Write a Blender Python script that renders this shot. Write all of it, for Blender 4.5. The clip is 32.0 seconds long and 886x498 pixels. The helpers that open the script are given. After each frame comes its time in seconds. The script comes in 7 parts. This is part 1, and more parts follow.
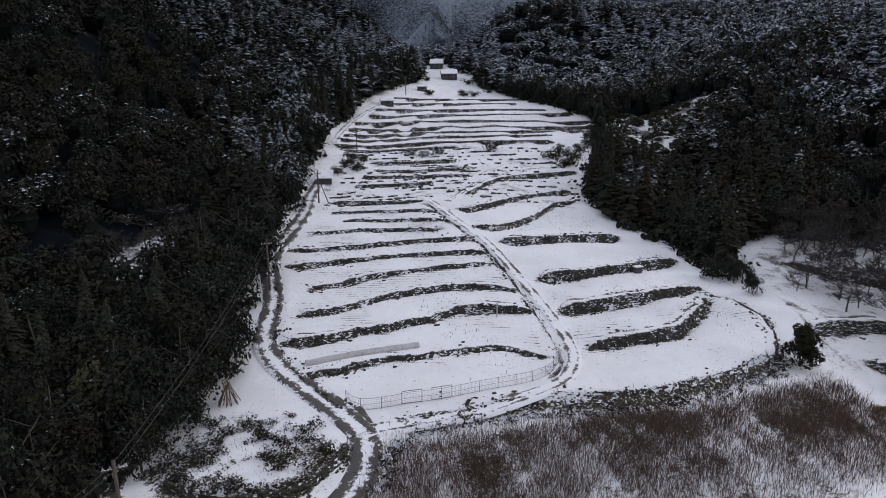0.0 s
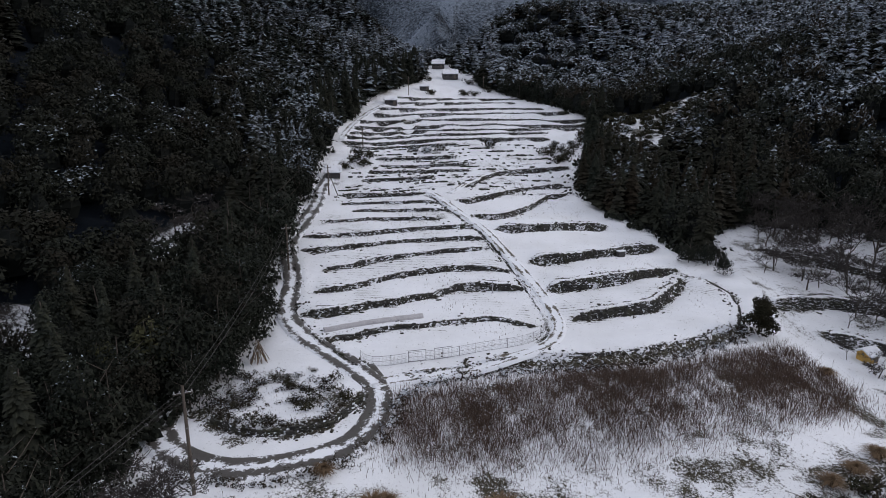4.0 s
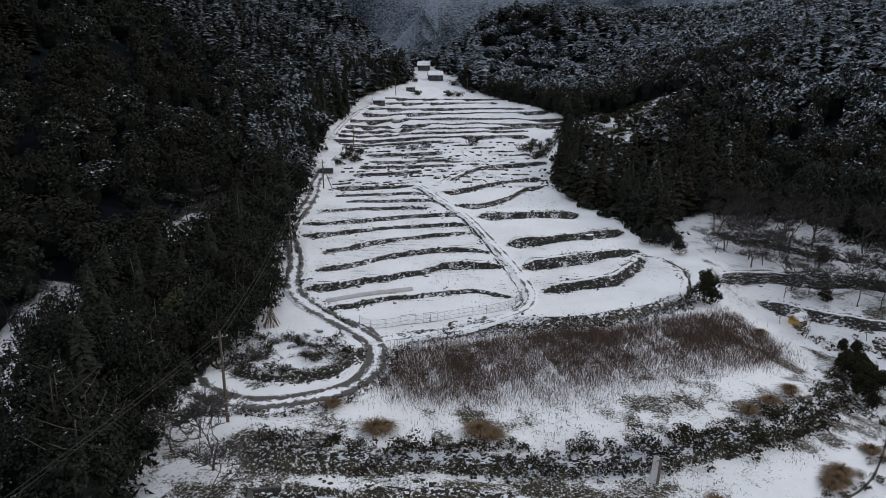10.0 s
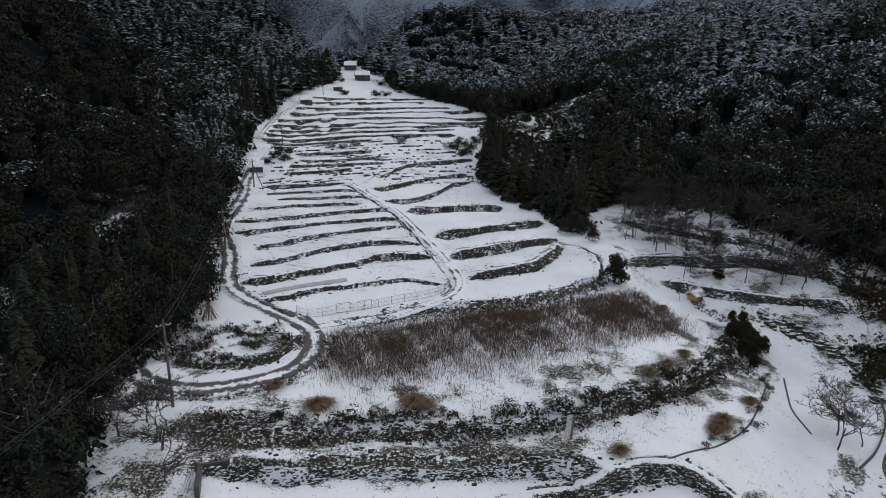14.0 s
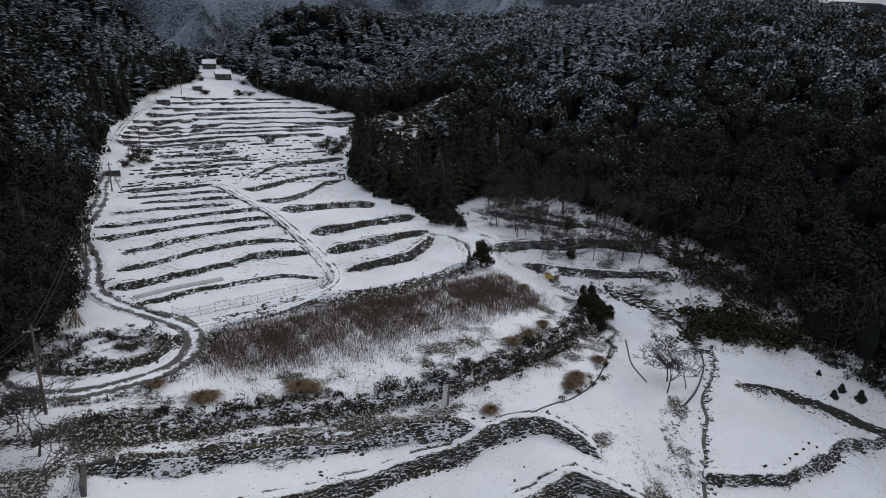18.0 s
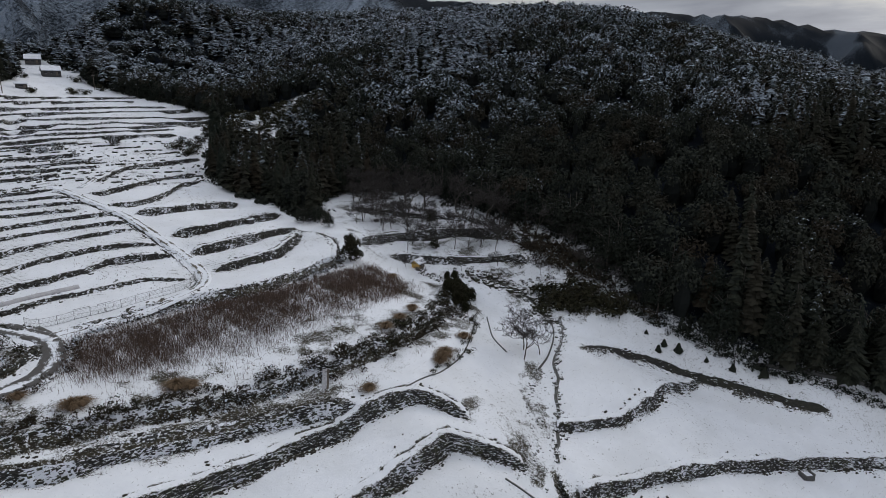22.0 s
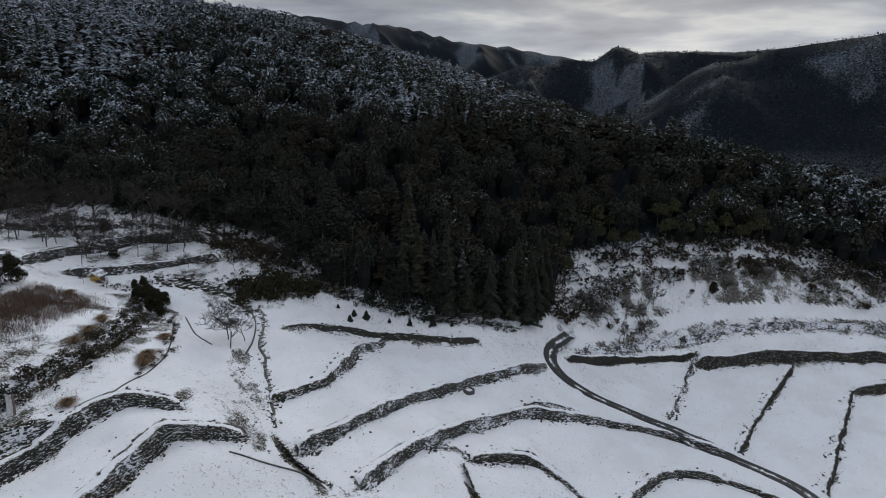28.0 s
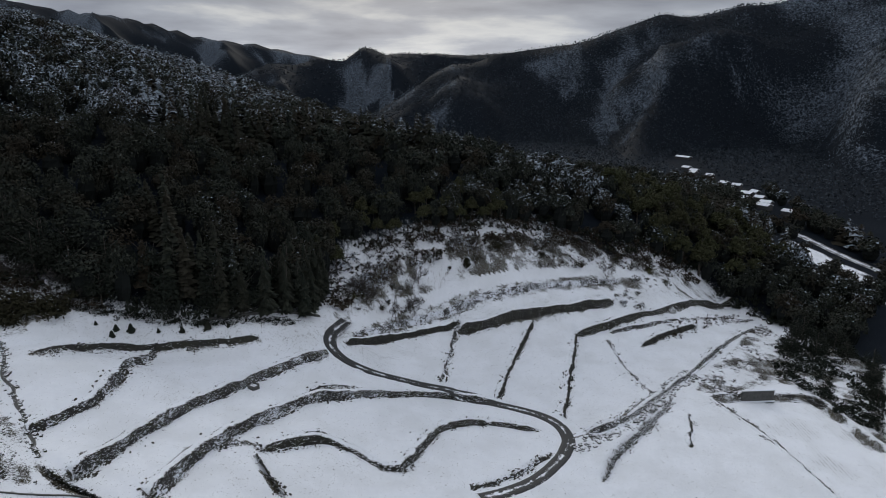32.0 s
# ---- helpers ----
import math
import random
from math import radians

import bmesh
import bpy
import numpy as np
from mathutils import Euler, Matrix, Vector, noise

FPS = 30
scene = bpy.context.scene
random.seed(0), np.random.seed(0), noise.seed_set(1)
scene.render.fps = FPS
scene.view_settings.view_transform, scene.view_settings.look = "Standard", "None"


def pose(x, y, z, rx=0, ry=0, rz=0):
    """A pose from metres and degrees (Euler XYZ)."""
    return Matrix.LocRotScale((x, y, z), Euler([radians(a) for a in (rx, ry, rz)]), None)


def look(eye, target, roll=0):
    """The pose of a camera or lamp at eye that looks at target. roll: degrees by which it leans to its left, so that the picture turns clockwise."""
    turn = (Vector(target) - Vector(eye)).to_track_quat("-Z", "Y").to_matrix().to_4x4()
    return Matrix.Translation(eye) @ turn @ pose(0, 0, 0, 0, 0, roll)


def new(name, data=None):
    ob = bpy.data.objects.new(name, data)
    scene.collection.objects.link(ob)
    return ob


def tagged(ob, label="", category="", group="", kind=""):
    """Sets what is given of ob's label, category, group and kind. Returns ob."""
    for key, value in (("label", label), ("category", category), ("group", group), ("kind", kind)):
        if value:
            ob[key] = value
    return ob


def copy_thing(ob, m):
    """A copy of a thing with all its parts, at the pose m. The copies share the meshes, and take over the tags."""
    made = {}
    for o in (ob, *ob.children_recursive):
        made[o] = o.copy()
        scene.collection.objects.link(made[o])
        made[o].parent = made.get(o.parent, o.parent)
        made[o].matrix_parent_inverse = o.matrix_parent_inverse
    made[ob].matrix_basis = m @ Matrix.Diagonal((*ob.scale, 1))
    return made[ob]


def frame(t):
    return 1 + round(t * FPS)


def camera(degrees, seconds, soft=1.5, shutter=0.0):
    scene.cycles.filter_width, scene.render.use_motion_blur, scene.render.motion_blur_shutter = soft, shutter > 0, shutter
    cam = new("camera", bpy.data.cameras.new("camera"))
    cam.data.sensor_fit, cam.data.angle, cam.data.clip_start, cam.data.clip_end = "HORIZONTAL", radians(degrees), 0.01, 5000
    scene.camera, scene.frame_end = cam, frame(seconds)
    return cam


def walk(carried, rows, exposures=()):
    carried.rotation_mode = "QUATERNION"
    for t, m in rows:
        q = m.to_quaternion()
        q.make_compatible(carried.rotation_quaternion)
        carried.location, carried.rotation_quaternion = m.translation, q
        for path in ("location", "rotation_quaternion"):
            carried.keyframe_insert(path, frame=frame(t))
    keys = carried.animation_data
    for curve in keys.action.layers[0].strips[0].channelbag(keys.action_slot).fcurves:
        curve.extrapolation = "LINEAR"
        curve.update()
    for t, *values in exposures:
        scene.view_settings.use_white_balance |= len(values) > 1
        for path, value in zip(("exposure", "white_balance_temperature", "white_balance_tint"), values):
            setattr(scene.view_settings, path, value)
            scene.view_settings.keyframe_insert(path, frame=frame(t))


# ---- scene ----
cam = camera(72.55, 32.0, soft=0.85)
# seconds, x, y, z, yaw, pitch, roll of the drone's camera
PATH = [
    (0, 0.00, 0.00, 70.00, 0.00, -13.78, 0.04),
    (1, 0.08, -2.57, 69.92, 0.06, -13.75, 0.12),
    (2, 0.04, -5.10, 69.91, 0.08, -13.79, 0.10),
    (3, 0.05, -7.56, 69.97, 0.14, -13.83, 0.10),
    (4.5, -0.00, -11.32, 70.08, 0.11, -13.86, -0.05),
    (6, -0.06, -14.83, 69.95, 0.08, -13.87, -0.09),
    (7, -0.15, -16.70, 70.06, 0.05, -13.90, -0.05),
    (8, -0.15, -18.43, 69.99, 0.07, -13.84, 0.05),
    (9, -0.13, -20.24, 69.95, 0.01, -13.83, -0.02),
    (10, -0.05, -22.03, 69.88, -1.20, -13.79, 0.06),
    (11, -0.03, -23.60, 69.82, -2.80, -13.79, -0.02),
    (12, -0.11, -25.13, 69.87, -4.17, -13.81, -0.00),
    (13, -0.17, -26.63, 69.93, -5.86, -13.85, -0.02),
    (14, -0.28, -27.97, 69.90, -7.87, -13.83, 0.03),
    (15.5, -0.58, -30.00, 69.91, -11.81, -13.84, 0.03),
    (17, -1.07, -32.03, 69.80, -16.80, -13.84, 0.03),
    (18, -1.56, -33.43, 69.74, -20.06, -13.83, 0.07),
    (19, -2.16, -34.59, 69.69, -23.05, -13.85, -0.01),
    (20, -2.95, -36.00, 69.88, -26.00, -13.92, 0.03),
    (21, -3.88, -37.33, 69.95, -29.66, -13.97, 0.02),
    (22, -4.64, -38.42, 69.71, -33.20, -13.90, 0.01),
    (23, -5.65, -39.43, 69.51, -37.13, -13.82, -0.09),
    (24, -6.92, -40.72, 69.54, -41.76, -13.76, -0.22),
    (25.5, -9.09, -42.55, 69.69, -49.14, -13.80, -0.25),
    (27, -11.37, -44.21, 69.75, -57.58, -13.78, -0.19),
    (28, -12.90, -45.42, 69.78, -63.06, -13.80, 0.03),
    (29, -14.55, -46.15, 69.60, -68.71, -13.78, 0.10),
    (30, -16.04, -46.50, 69.43, -74.63, -13.83, 0.09),
    (31, -17.85, -46.88, 69.39, -80.27, -13.88, 0.20),
    (32, -19.75, -47.02, 69.55, -85.45, -13.93, 0.22),
]
walk(cam, [(t, pose(x, y, z, 90 + pitch, roll, yaw)) for t, x, y, z, yaw, pitch, roll in PATH],
     exposures=((0, -0.10, 6550, 16), (3.5, -0.10, 6550, 15), (7, -0.10, 6620, 11), (10, -0.11, 6640, 10), (20, -0.20, 6620, 10), (26, -0.22, 6560, 9), (32, -0.22, 6460, 9)))

# ---- light: overcast winter sky, the sun behind cloud to the east ----
SUN_HEADING, SUN_ELEVATION = 82.0, 24.0
world = bpy.data.worlds.new("overcast_sky")
scene.world = world
world.use_nodes = True
wt = world.node_tree
wt.nodes.clear()


def node(tree, kind, **sockets):
    """A node with its inputs set by name or number; a value that is a socket is linked."""
    n = tree.nodes.new(kind)
    for key, value in sockets.items():
        k = int(key[1:]) if key[0] == "i" and key[1:].isdigit() else key.replace("_", " ")
        if isinstance(value, bpy.types.NodeSocket):
            tree.links.new(value, n.inputs[k])
        else:
            n.inputs[k].default_value = value
    return n


def ramp(tree, fac, stops):
    n = tree.nodes.new("ShaderNodeValToRGB")
    tree.links.new(fac, n.inputs[0])
    e = n.color_ramp.elements
    while len(e) < len(stops):
        e.new(0.5)
    for el, (p, c) in zip(e, stops):
        el.position = p
        el.color = (*c, 1) if isinstance(c, tuple) else (c, c, c, 1)
    return n.outputs[0]


def math_node(tree, op, a, b=None, clamp=False):
    n = tree.nodes.new("ShaderNodeMath")
    n.operation, n.use_clamp = op, clamp
    for i, v in enumerate((a, b)):
        if v is None:
            continue
        if isinstance(v, bpy.types.NodeSocket):
            tree.links.new(v, n.inputs[i])
        else:
            n.inputs[i].default_value = v
    return n.outputs[0]


def mix(tree, fac, a, b):
    n = tree.nodes.new("ShaderNodeMix")
    n.data_type = "RGBA"
    for sock, v in ((n.inputs[0], fac), (n.inputs[6], a), (n.inputs[7], b)):
        if isinstance(v, bpy.types.NodeSocket):
            tree.links.new(v, sock)
        elif isinstance(v, tuple):
            sock.default_value = (*v, 1)
        else:
            sock.default_value = v
    return n.outputs[2]


sky = node(wt, "ShaderNodeTexSky")
sky.sky_type, sky.sun_disc = "NISHITA", False
sky.sun_elevation, sky.sun_rotation = radians(SUN_ELEVATION), radians(SUN_HEADING)
sky.air_density, sky.dust_density = 1.0, 4.0
coord = node(wt, "ShaderNodeTexCoord")
stretch = node(wt, "ShaderNodeMapping", Vector=coord.outputs["Generated"], Scale=(1.3, 1.3, 7.0))
cloud = node(wt, "ShaderNodeTexNoise", Vector=stretch.outputs[0], Scale=2.4, Detail=6.0, Roughness=0.52, Distortion=0.12)
cover = ramp(wt, cloud.outputs[0], [(0.36, (0.42, 0.44, 0.50)), (0.49, (0.62, 0.64, 0.69)), (0.58, (0.98, 0.96, 0.92)), (0.70, (0.66, 0.68, 0.73))])
# the cloud deck is brightest low in the east, where it is thin
place = node(wt, "ShaderNodeSeparateXYZ", Vector=coord.outputs["Generated"])
low = ramp(wt, place.outputs[2], [(0.0, 1.22), (0.08, 1.10), (0.15, 0.82), (0.35, 1.2), (1.0, 1.8)])
deck = node(wt, "ShaderNodeVectorMath", i0=cover, i1=low)
deck.operation = "MULTIPLY"
bright = node(wt, "ShaderNodeVectorMath", i0=deck.outputs[0], i1=(6.8, 7.2, 7.85))
bright.operation = "MULTIPLY"
veil = mix(wt, 0.97, sky.outputs[0], bright.outputs[0])
back = node(wt, "ShaderNodeBackground", Color=veil, Strength=0.1)
wout = node(wt, "ShaderNodeOutputWorld", Surface=back.outputs[0])

sun = new("sun", bpy.data.lights.new("sun", "SUN"))
sun.data.energy, sun.data.angle, sun.data.color = 0.9, radians(14), (1.0, 0.96, 0.9)
h, e = radians(SUN_HEADING), radians(SUN_ELEVATION)
sun.matrix_world = look((300 * math.sin(h), 300 * math.cos(h), 200), (300 * math.sin(h) - math.cos(e) * math.sin(h), 300 * math.cos(h) - math.cos(e) * math.cos(h), 200 - math.sin(e)))

# ---- materials ----


def material(name):
    m = bpy.data.materials.new(name)
    m.use_nodes = True
    t = m.node_tree
    t.nodes.clear()
    b = t.nodes.new("ShaderNodeBsdfPrincipled")
    o = t.nodes.new("ShaderNodeOutputMaterial")
    t.links.new(b.outputs[0], o.inputs[0])
    return m, t, b


def noise_of(t, scale, detail=4.0, rough=0.6, vector=None):
    p = vector or node(t, "ShaderNodeNewGeometry").outputs["Position"]
    return node(t, "ShaderNodeTexNoise", Vector=p, Scale=scale, Detail=detail, Roughness=rough).outputs[0]


def finish(t, b, colour, rough, height=None, strength=0.3, distance=0.05):
    for sock, v in (("Base Color", colour), ("Roughness", rough)):
        if isinstance(v, bpy.types.NodeSocket):
            t.links.new(v, b.inputs[sock])
        else:
            b.inputs[sock].default_value = (*v, 1) if isinstance(v, tuple) else v
    if height is not None:
        n = node(t, "ShaderNodeBump", Height=height, Strength=strength, Distance=distance)
        t.links.new(n.outputs[0], b.inputs["Normal"])


SNOW = (0.80, 0.815, 0.845)


def upward(t):
    g = node(t, "ShaderNodeNewGeometry")
    s = node(t, "ShaderNodeSeparateXYZ", Vector=g.outputs["True Normal"])
    return math_node(t, "ABSOLUTE", s.outputs[2])


def ground_material():
    """Thin snow over winter fields: bare soil and dead grass show through by the attribute and on steep banks."""
    m, t, b = material("snowy_ground")
    bare = node(t, "ShaderNodeAttribute")
    bare.attribute_name = "bare"
    fine, mid, big = noise_of(t, 5.0, 6, 0.7), noise_of(t, 0.9, 5, 0.65), noise_of(t, 0.12, 3)
    earth = mix(t, ramp(t, mid, [(0.35, 0.0), (0.65, 1.0)]), (0.034, 0.029, 0.023), (0.066, 0.060, 0.040))
    earth = mix(t, ramp(t, fine, [(0.5, 0.0), (0.7, 0.6)]), earth, (0.022, 0.02, 0.017))
    wood = node(t, "ShaderNodeAttribute")
    wood.attribute_name = "wood"
    # far woods: tree-sized mottling, frosted where snow clings
    white = node(t, "ShaderNodeAttribute")
    white.attribute_name = "frost"
    crowns = noise_of(t, 0.30, 7, 0.85)
    lie = math_node(t, "ADD", white.outputs["Fac"], math_node(t, "MULTIPLY", math_node(t, "SUBTRACT", crowns, 0.57), 2.6))
    # near-black blue puts the shade among trees and distance haze into the colour
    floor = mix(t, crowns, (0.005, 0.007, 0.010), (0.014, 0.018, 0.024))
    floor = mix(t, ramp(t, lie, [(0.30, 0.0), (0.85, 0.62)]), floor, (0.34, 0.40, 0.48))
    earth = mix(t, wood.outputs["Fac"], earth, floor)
    snow = mix(t, ramp(t, mid, [(0.3, 0.0), (0.7, 1.0)]), (0.74, 0.755, 0.79), SNOW)
    snow = mix(t, ramp(t, big, [(0.42, 0.0), (0.62, 0.4)]), snow, (0.62, 0.63, 0.64))
    # how bare: attribute 0 clean snow, 1 none
    level = math_node(t, "ADD", math_node(t, "MULTIPLY", fine, 0.6), math_node(t, "MULTIPLY", mid, 0.4))
    edge = math_node(t, "SUBTRACT", math_node(t, "ADD", level, bare.outputs["Fac"]), 0.70)
    furrow = node(t, "ShaderNodeAttribute")
    furrow.attribute_name = "furrow"
    where = node(t, "ShaderNodeNewGeometry").outputs["Position"]
    turned = node(t, "ShaderNodeMapping", Vector=where, Rotation=(0, 0, radians(-12)), Scale=(0.02, 1.0, 0.0))
    rows = node(t, "ShaderNodeTexWave", Vector=turned.outputs[0], Scale=0.42, Distortion=3.5, Detail=3.0, Detail_Scale=0.35)
    rows.bands_direction = "Y"
    line = ramp(t, rows.outputs[0], [(0.62, 0.0), (0.95, 1.0)])
    ploughed = math_node(t, "MULTIPLY", math_node(t, "MULTIPLY", line, furrow.outputs["Fac"]), ramp(t, big, [(0.40, 0.01), (0.66, 0.24)]))
    edge = math_node(t, "ADD", edge, ploughed)
    speck = noise_of(t, 2.6, 8, 0.85)
    edge = math_node(t, "ADD", edge, math_node(t, "MULTIPLY", ramp(t, speck, [(0.55, 0.0), (0.66, 1.0)]), ramp(t, mid, [(0.40, 0.14), (0.62, 0.46)])))
    fleck = ramp(t, noise_of(t, 3.3, 6, 0.75), [(0.40, 0.12), (0.46, 1.0)])
    shows = math_node(t, "MULTIPLY", math_node(t, "MULTIPLY", edge, 12.0, True), math_node(t, "MAXIMUM", fleck, wood.outputs["Fac"]))
    colour = mix(t, shows, snow, earth)
    finish(t, b, colour, 0.75, math_node(t, "ADD", math_node(t, "MULTIPLY", mid, 1.0), math_node(t, "MULTIPLY", fine, 0.4)), 0.6, 0.14)
    b.inputs["Specular IOR Level"].default_value = 0.02
    return m


def stone_material(name="dry_stone", tint=(0.040, 0.038, 0.036), mossy=0.5, snowed=1.0):
    m, t, b = material(name)
    isl = node(t, "ShaderNodeNewGeometry").outputs["Random Per Island"]
    fine, mid = noise_of(t, 9.0, 5, 0.7), noise_of(t, 0.5, 4)
    c = mix(t, isl, tuple(v * 0.5 for v in tint), tuple(min(1, v * 1.5) for v in tint))
    moss = math_node(t, "MULTIPLY", ramp(t, mid, [(0.42, 0.0), (0.62, 1.0)]), mossy)
    c = mix(t, moss, c, (0.048, 0.05, 0.02))
    cap = math_node(t, "ADD", upward(t), math_node(t, "MULTIPLY", math_node(t, "SUBTRACT", fine, 0.5), 0.9))
    c = mix(t, ramp(t, cap, [(snowed, 0.0), (snowed + 0.1, 1.0)]), c, SNOW)
    finish(t, b, c, 0.9, fine, 0.5, 0.04)
    return m


def wall_face_material(name="rubble_face", clear=0.945):
    """A rubble face seen from afar: dark stone and earth, snow caught on its ledges."""
    m, t, b = material(name)
    where = node(t, "ShaderNodeNewGeometry").outputs["Position"]
    flat = node(t, "ShaderNodeMapping", Vector=where, Scale=(1.0, 1.0, 3.2))
    cell = node(t, "ShaderNodeTexVoronoi", Vector=flat.outputs[0], Scale=3.4)
    joint = node(t, "ShaderNodeTexVoronoi", Vector=flat.outputs[0], Scale=3.4)
    joint.feature = "DISTANCE_TO_EDGE"
    fine, mid = noise_of(t, 2.1, 2.5, 0.6, flat.outputs[0]), noise_of(t, 0.35, 4)
    c = mix(t, node(t, "ShaderNodeSeparateXYZ", Vector=cell.outputs["Color"]).outputs[0], (0.010, 0.0095, 0.009), (0.042, 0.040, 0.035))
    c = mix(t, ramp(t, mid, [(0.45, 0.0), (0.65, 0.6)]), c, (0.034, 0.034, 0.018))
    c = mix(t, ramp(t, joint.outputs["Distance"], [(0.0, 0.8), (0.09, 0.0)]), c, (0.012, 0.011, 0.010))
    ledge = math_node(t, "ADD", math_node(t, "MULTIPLY", fine, 1.0), math_node(t, "MULTIPLY", mid, 0.8))
    c = mix(t, ramp(t, ledge, [(clear, 0.0), (clear + 0.03, 1.0)]), c, (0.72, 0.74, 0.79))
    finish(t, b, c, 0.9, joint.outputs["Distance"], 0.6, 0.08)
    return m


def foliage_material(name, dark, light, snow_low, snow_high, z_low, z_high, amount=1.0, colder=0.0):
    """Leaves with snow lying on those that face up, more of it higher on the hill."""
    m, t, b = material(name)
    geo = node(t, "ShaderNodeNewGeometry")
    isl = geo.outputs["Random Per Island"]
    clump, patch = noise_of(t, 1.7, 5, 0.8), noise_of(t, 0.022, 4, 0.65)
    c = mix(t, isl, dark, light)
    hue = node(t, "ShaderNodeObjectInfo").outputs["Random"]
    c = mix(t, math_node(t, "MULTIPLY", hue, 0.35), c, (0.03, 0.024, 0.012))
    c = mix(t, ramp(t, patch, [(0.42, 0.0), (0.6, 0.45)]), c, (0.026, 0.02, 0.014))
    z = node(t, "ShaderNodeSeparateXYZ", Vector=geo.outputs["Position"]).outputs[2]
    up = node(t, "ShaderNodeMapRange", Value=z, From_Min=z_low, From_Max=z_high, To_Min=snow_low, To_Max=snow_high).outputs[0]
    north = node(t, "ShaderNodeSeparateXYZ", Vector=geo.outputs["Position"]).outputs[1]
    cold = node(t, "ShaderNodeMapRange", Value=north, From_Min=70.0, From_Max=230.0, To_Min=0.0, To_Max=colder).outputs[0]
    tree = noise_of(t, 0.13, 3, 0.6)
    cold = math_node(t, "ADD", cold, math_node(t, "MULTIPLY", math_node(t, "SUBTRACT", tree, 0.5), 1.2))
    up = math_node(t, "ADD", math_node(t, "ADD", up, cold), math_node(t, "MULTIPLY", math_node(t, "SUBTRACT", patch, 0.5), 1.5))
    lie = math_node(t, "ADD", math_node(t, "MULTIPLY", upward(t), 0.42), math_node(t, "MULTIPLY", isl, 0.45))
    lie = math_node(t, "ADD", lie, math_node(t, "MULTIPLY", math_node(t, "SUBTRACT", clump, 0.5), 1.7))
    lie = math_node(t, "ADD", lie, math_node(t, "SUBTRACT", up, 1.0))
    c = mix(t, math_node(t, "MULTIPLY", ramp(t, lie, [(0.0, 0.0), (0.12, 1.0)]), amount), c, (0.56, 0.61, 0.67))
    finish(t, b, c, 0.7)
    b.inputs["Specular IOR Level"].default_value = 0.05
    return m


def crown_material(name, dark, light, brown=(0.036, 0.027, 0.019), snow=(0.38, 0.43, 0.49)):
    """Tree crowns: sprays of leaves of mixed tone; 'frost' says how likely a spray carries snow, 'tint' how brown the tree is."""
    m, t, b = material(name)
    isl = node(t, "ShaderNodeNewGeometry").outputs["Random Per Island"]
    load, tone = node(t, "ShaderNodeAttribute"), node(t, "ShaderNodeAttribute")
    load.attribute_name, tone.attribute_name = "frost", "tint"
    c = mix(t, isl, dark, light)
    c = mix(t, math_node(t, "MULTIPLY", tone.outputs["Fac"], 0.8), c, brown)
    c = mix(t, math_node(t, "MULTIPLY", node(t, "ShaderNodeObjectInfo").outputs["Random"], 0.3), c, brown)
    lie = math_node(t, "ADD", load.outputs["Fac"], math_node(t, "MULTIPLY", math_node(t, "SUBTRACT", isl, 0.5), 0.55))
    lie = math_node(t, "ADD", lie, math_node(t, "MULTIPLY", math_node(t, "SUBTRACT", noise_of(t, 2.2, 5, 0.8), 0.5), 1.5))
    lie = math_node(t, "ADD", lie, math_node(t, "MULTIPLY", math_node(t, "SUBTRACT", upward(t), 0.5), 0.4))
    # frost below -1 marks cores, coloured near black for the crown's inner shade
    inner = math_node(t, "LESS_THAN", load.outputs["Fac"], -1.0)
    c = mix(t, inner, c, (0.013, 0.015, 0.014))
    c = mix(t, ramp(t, math_node(t, "SUBTRACT", lie, 0.80), [(0.0, 0.0), (0.10, 1.0)]), c, snow)
    finish(t, b, c, 0.75)
    b.inputs["Specular IOR Level"].default_value = 0.05
    return m


def plain_material(name, dark, light, scale=3.0, rough=0.7, snowed=None, metal=0.0, bump=0.2):
    m, t, b = material(name)
    fine, mid = noise_of(t, scale * 4, 4), noise_of(t, scale * 0.4, 3)
    c = mix(t, ramp(t, fine, [(0.3, 0.0), (0.7, 1.0)]), dark, light)
    c = mix(t, ramp(t, mid, [(0.45, 0.0), (0.7, 0.5)]), c, tuple(v * 0.6 for v in dark))
    if snowed is not None:
        cap = math_node(t, "ADD", upward(t), math_node(t, "MULTIPLY", math_node(t, "SUBTRACT", mid, 0.5), 0.6))
        c = mix(t, ramp(t, cap, [(snowed, 0.0), (snowed + 0.08, 1.0)]), c, SNOW)
    finish(t, b, c, rough, fine, bump, 0.02)
    b.inputs["Metallic"].default_value = metal
    return m


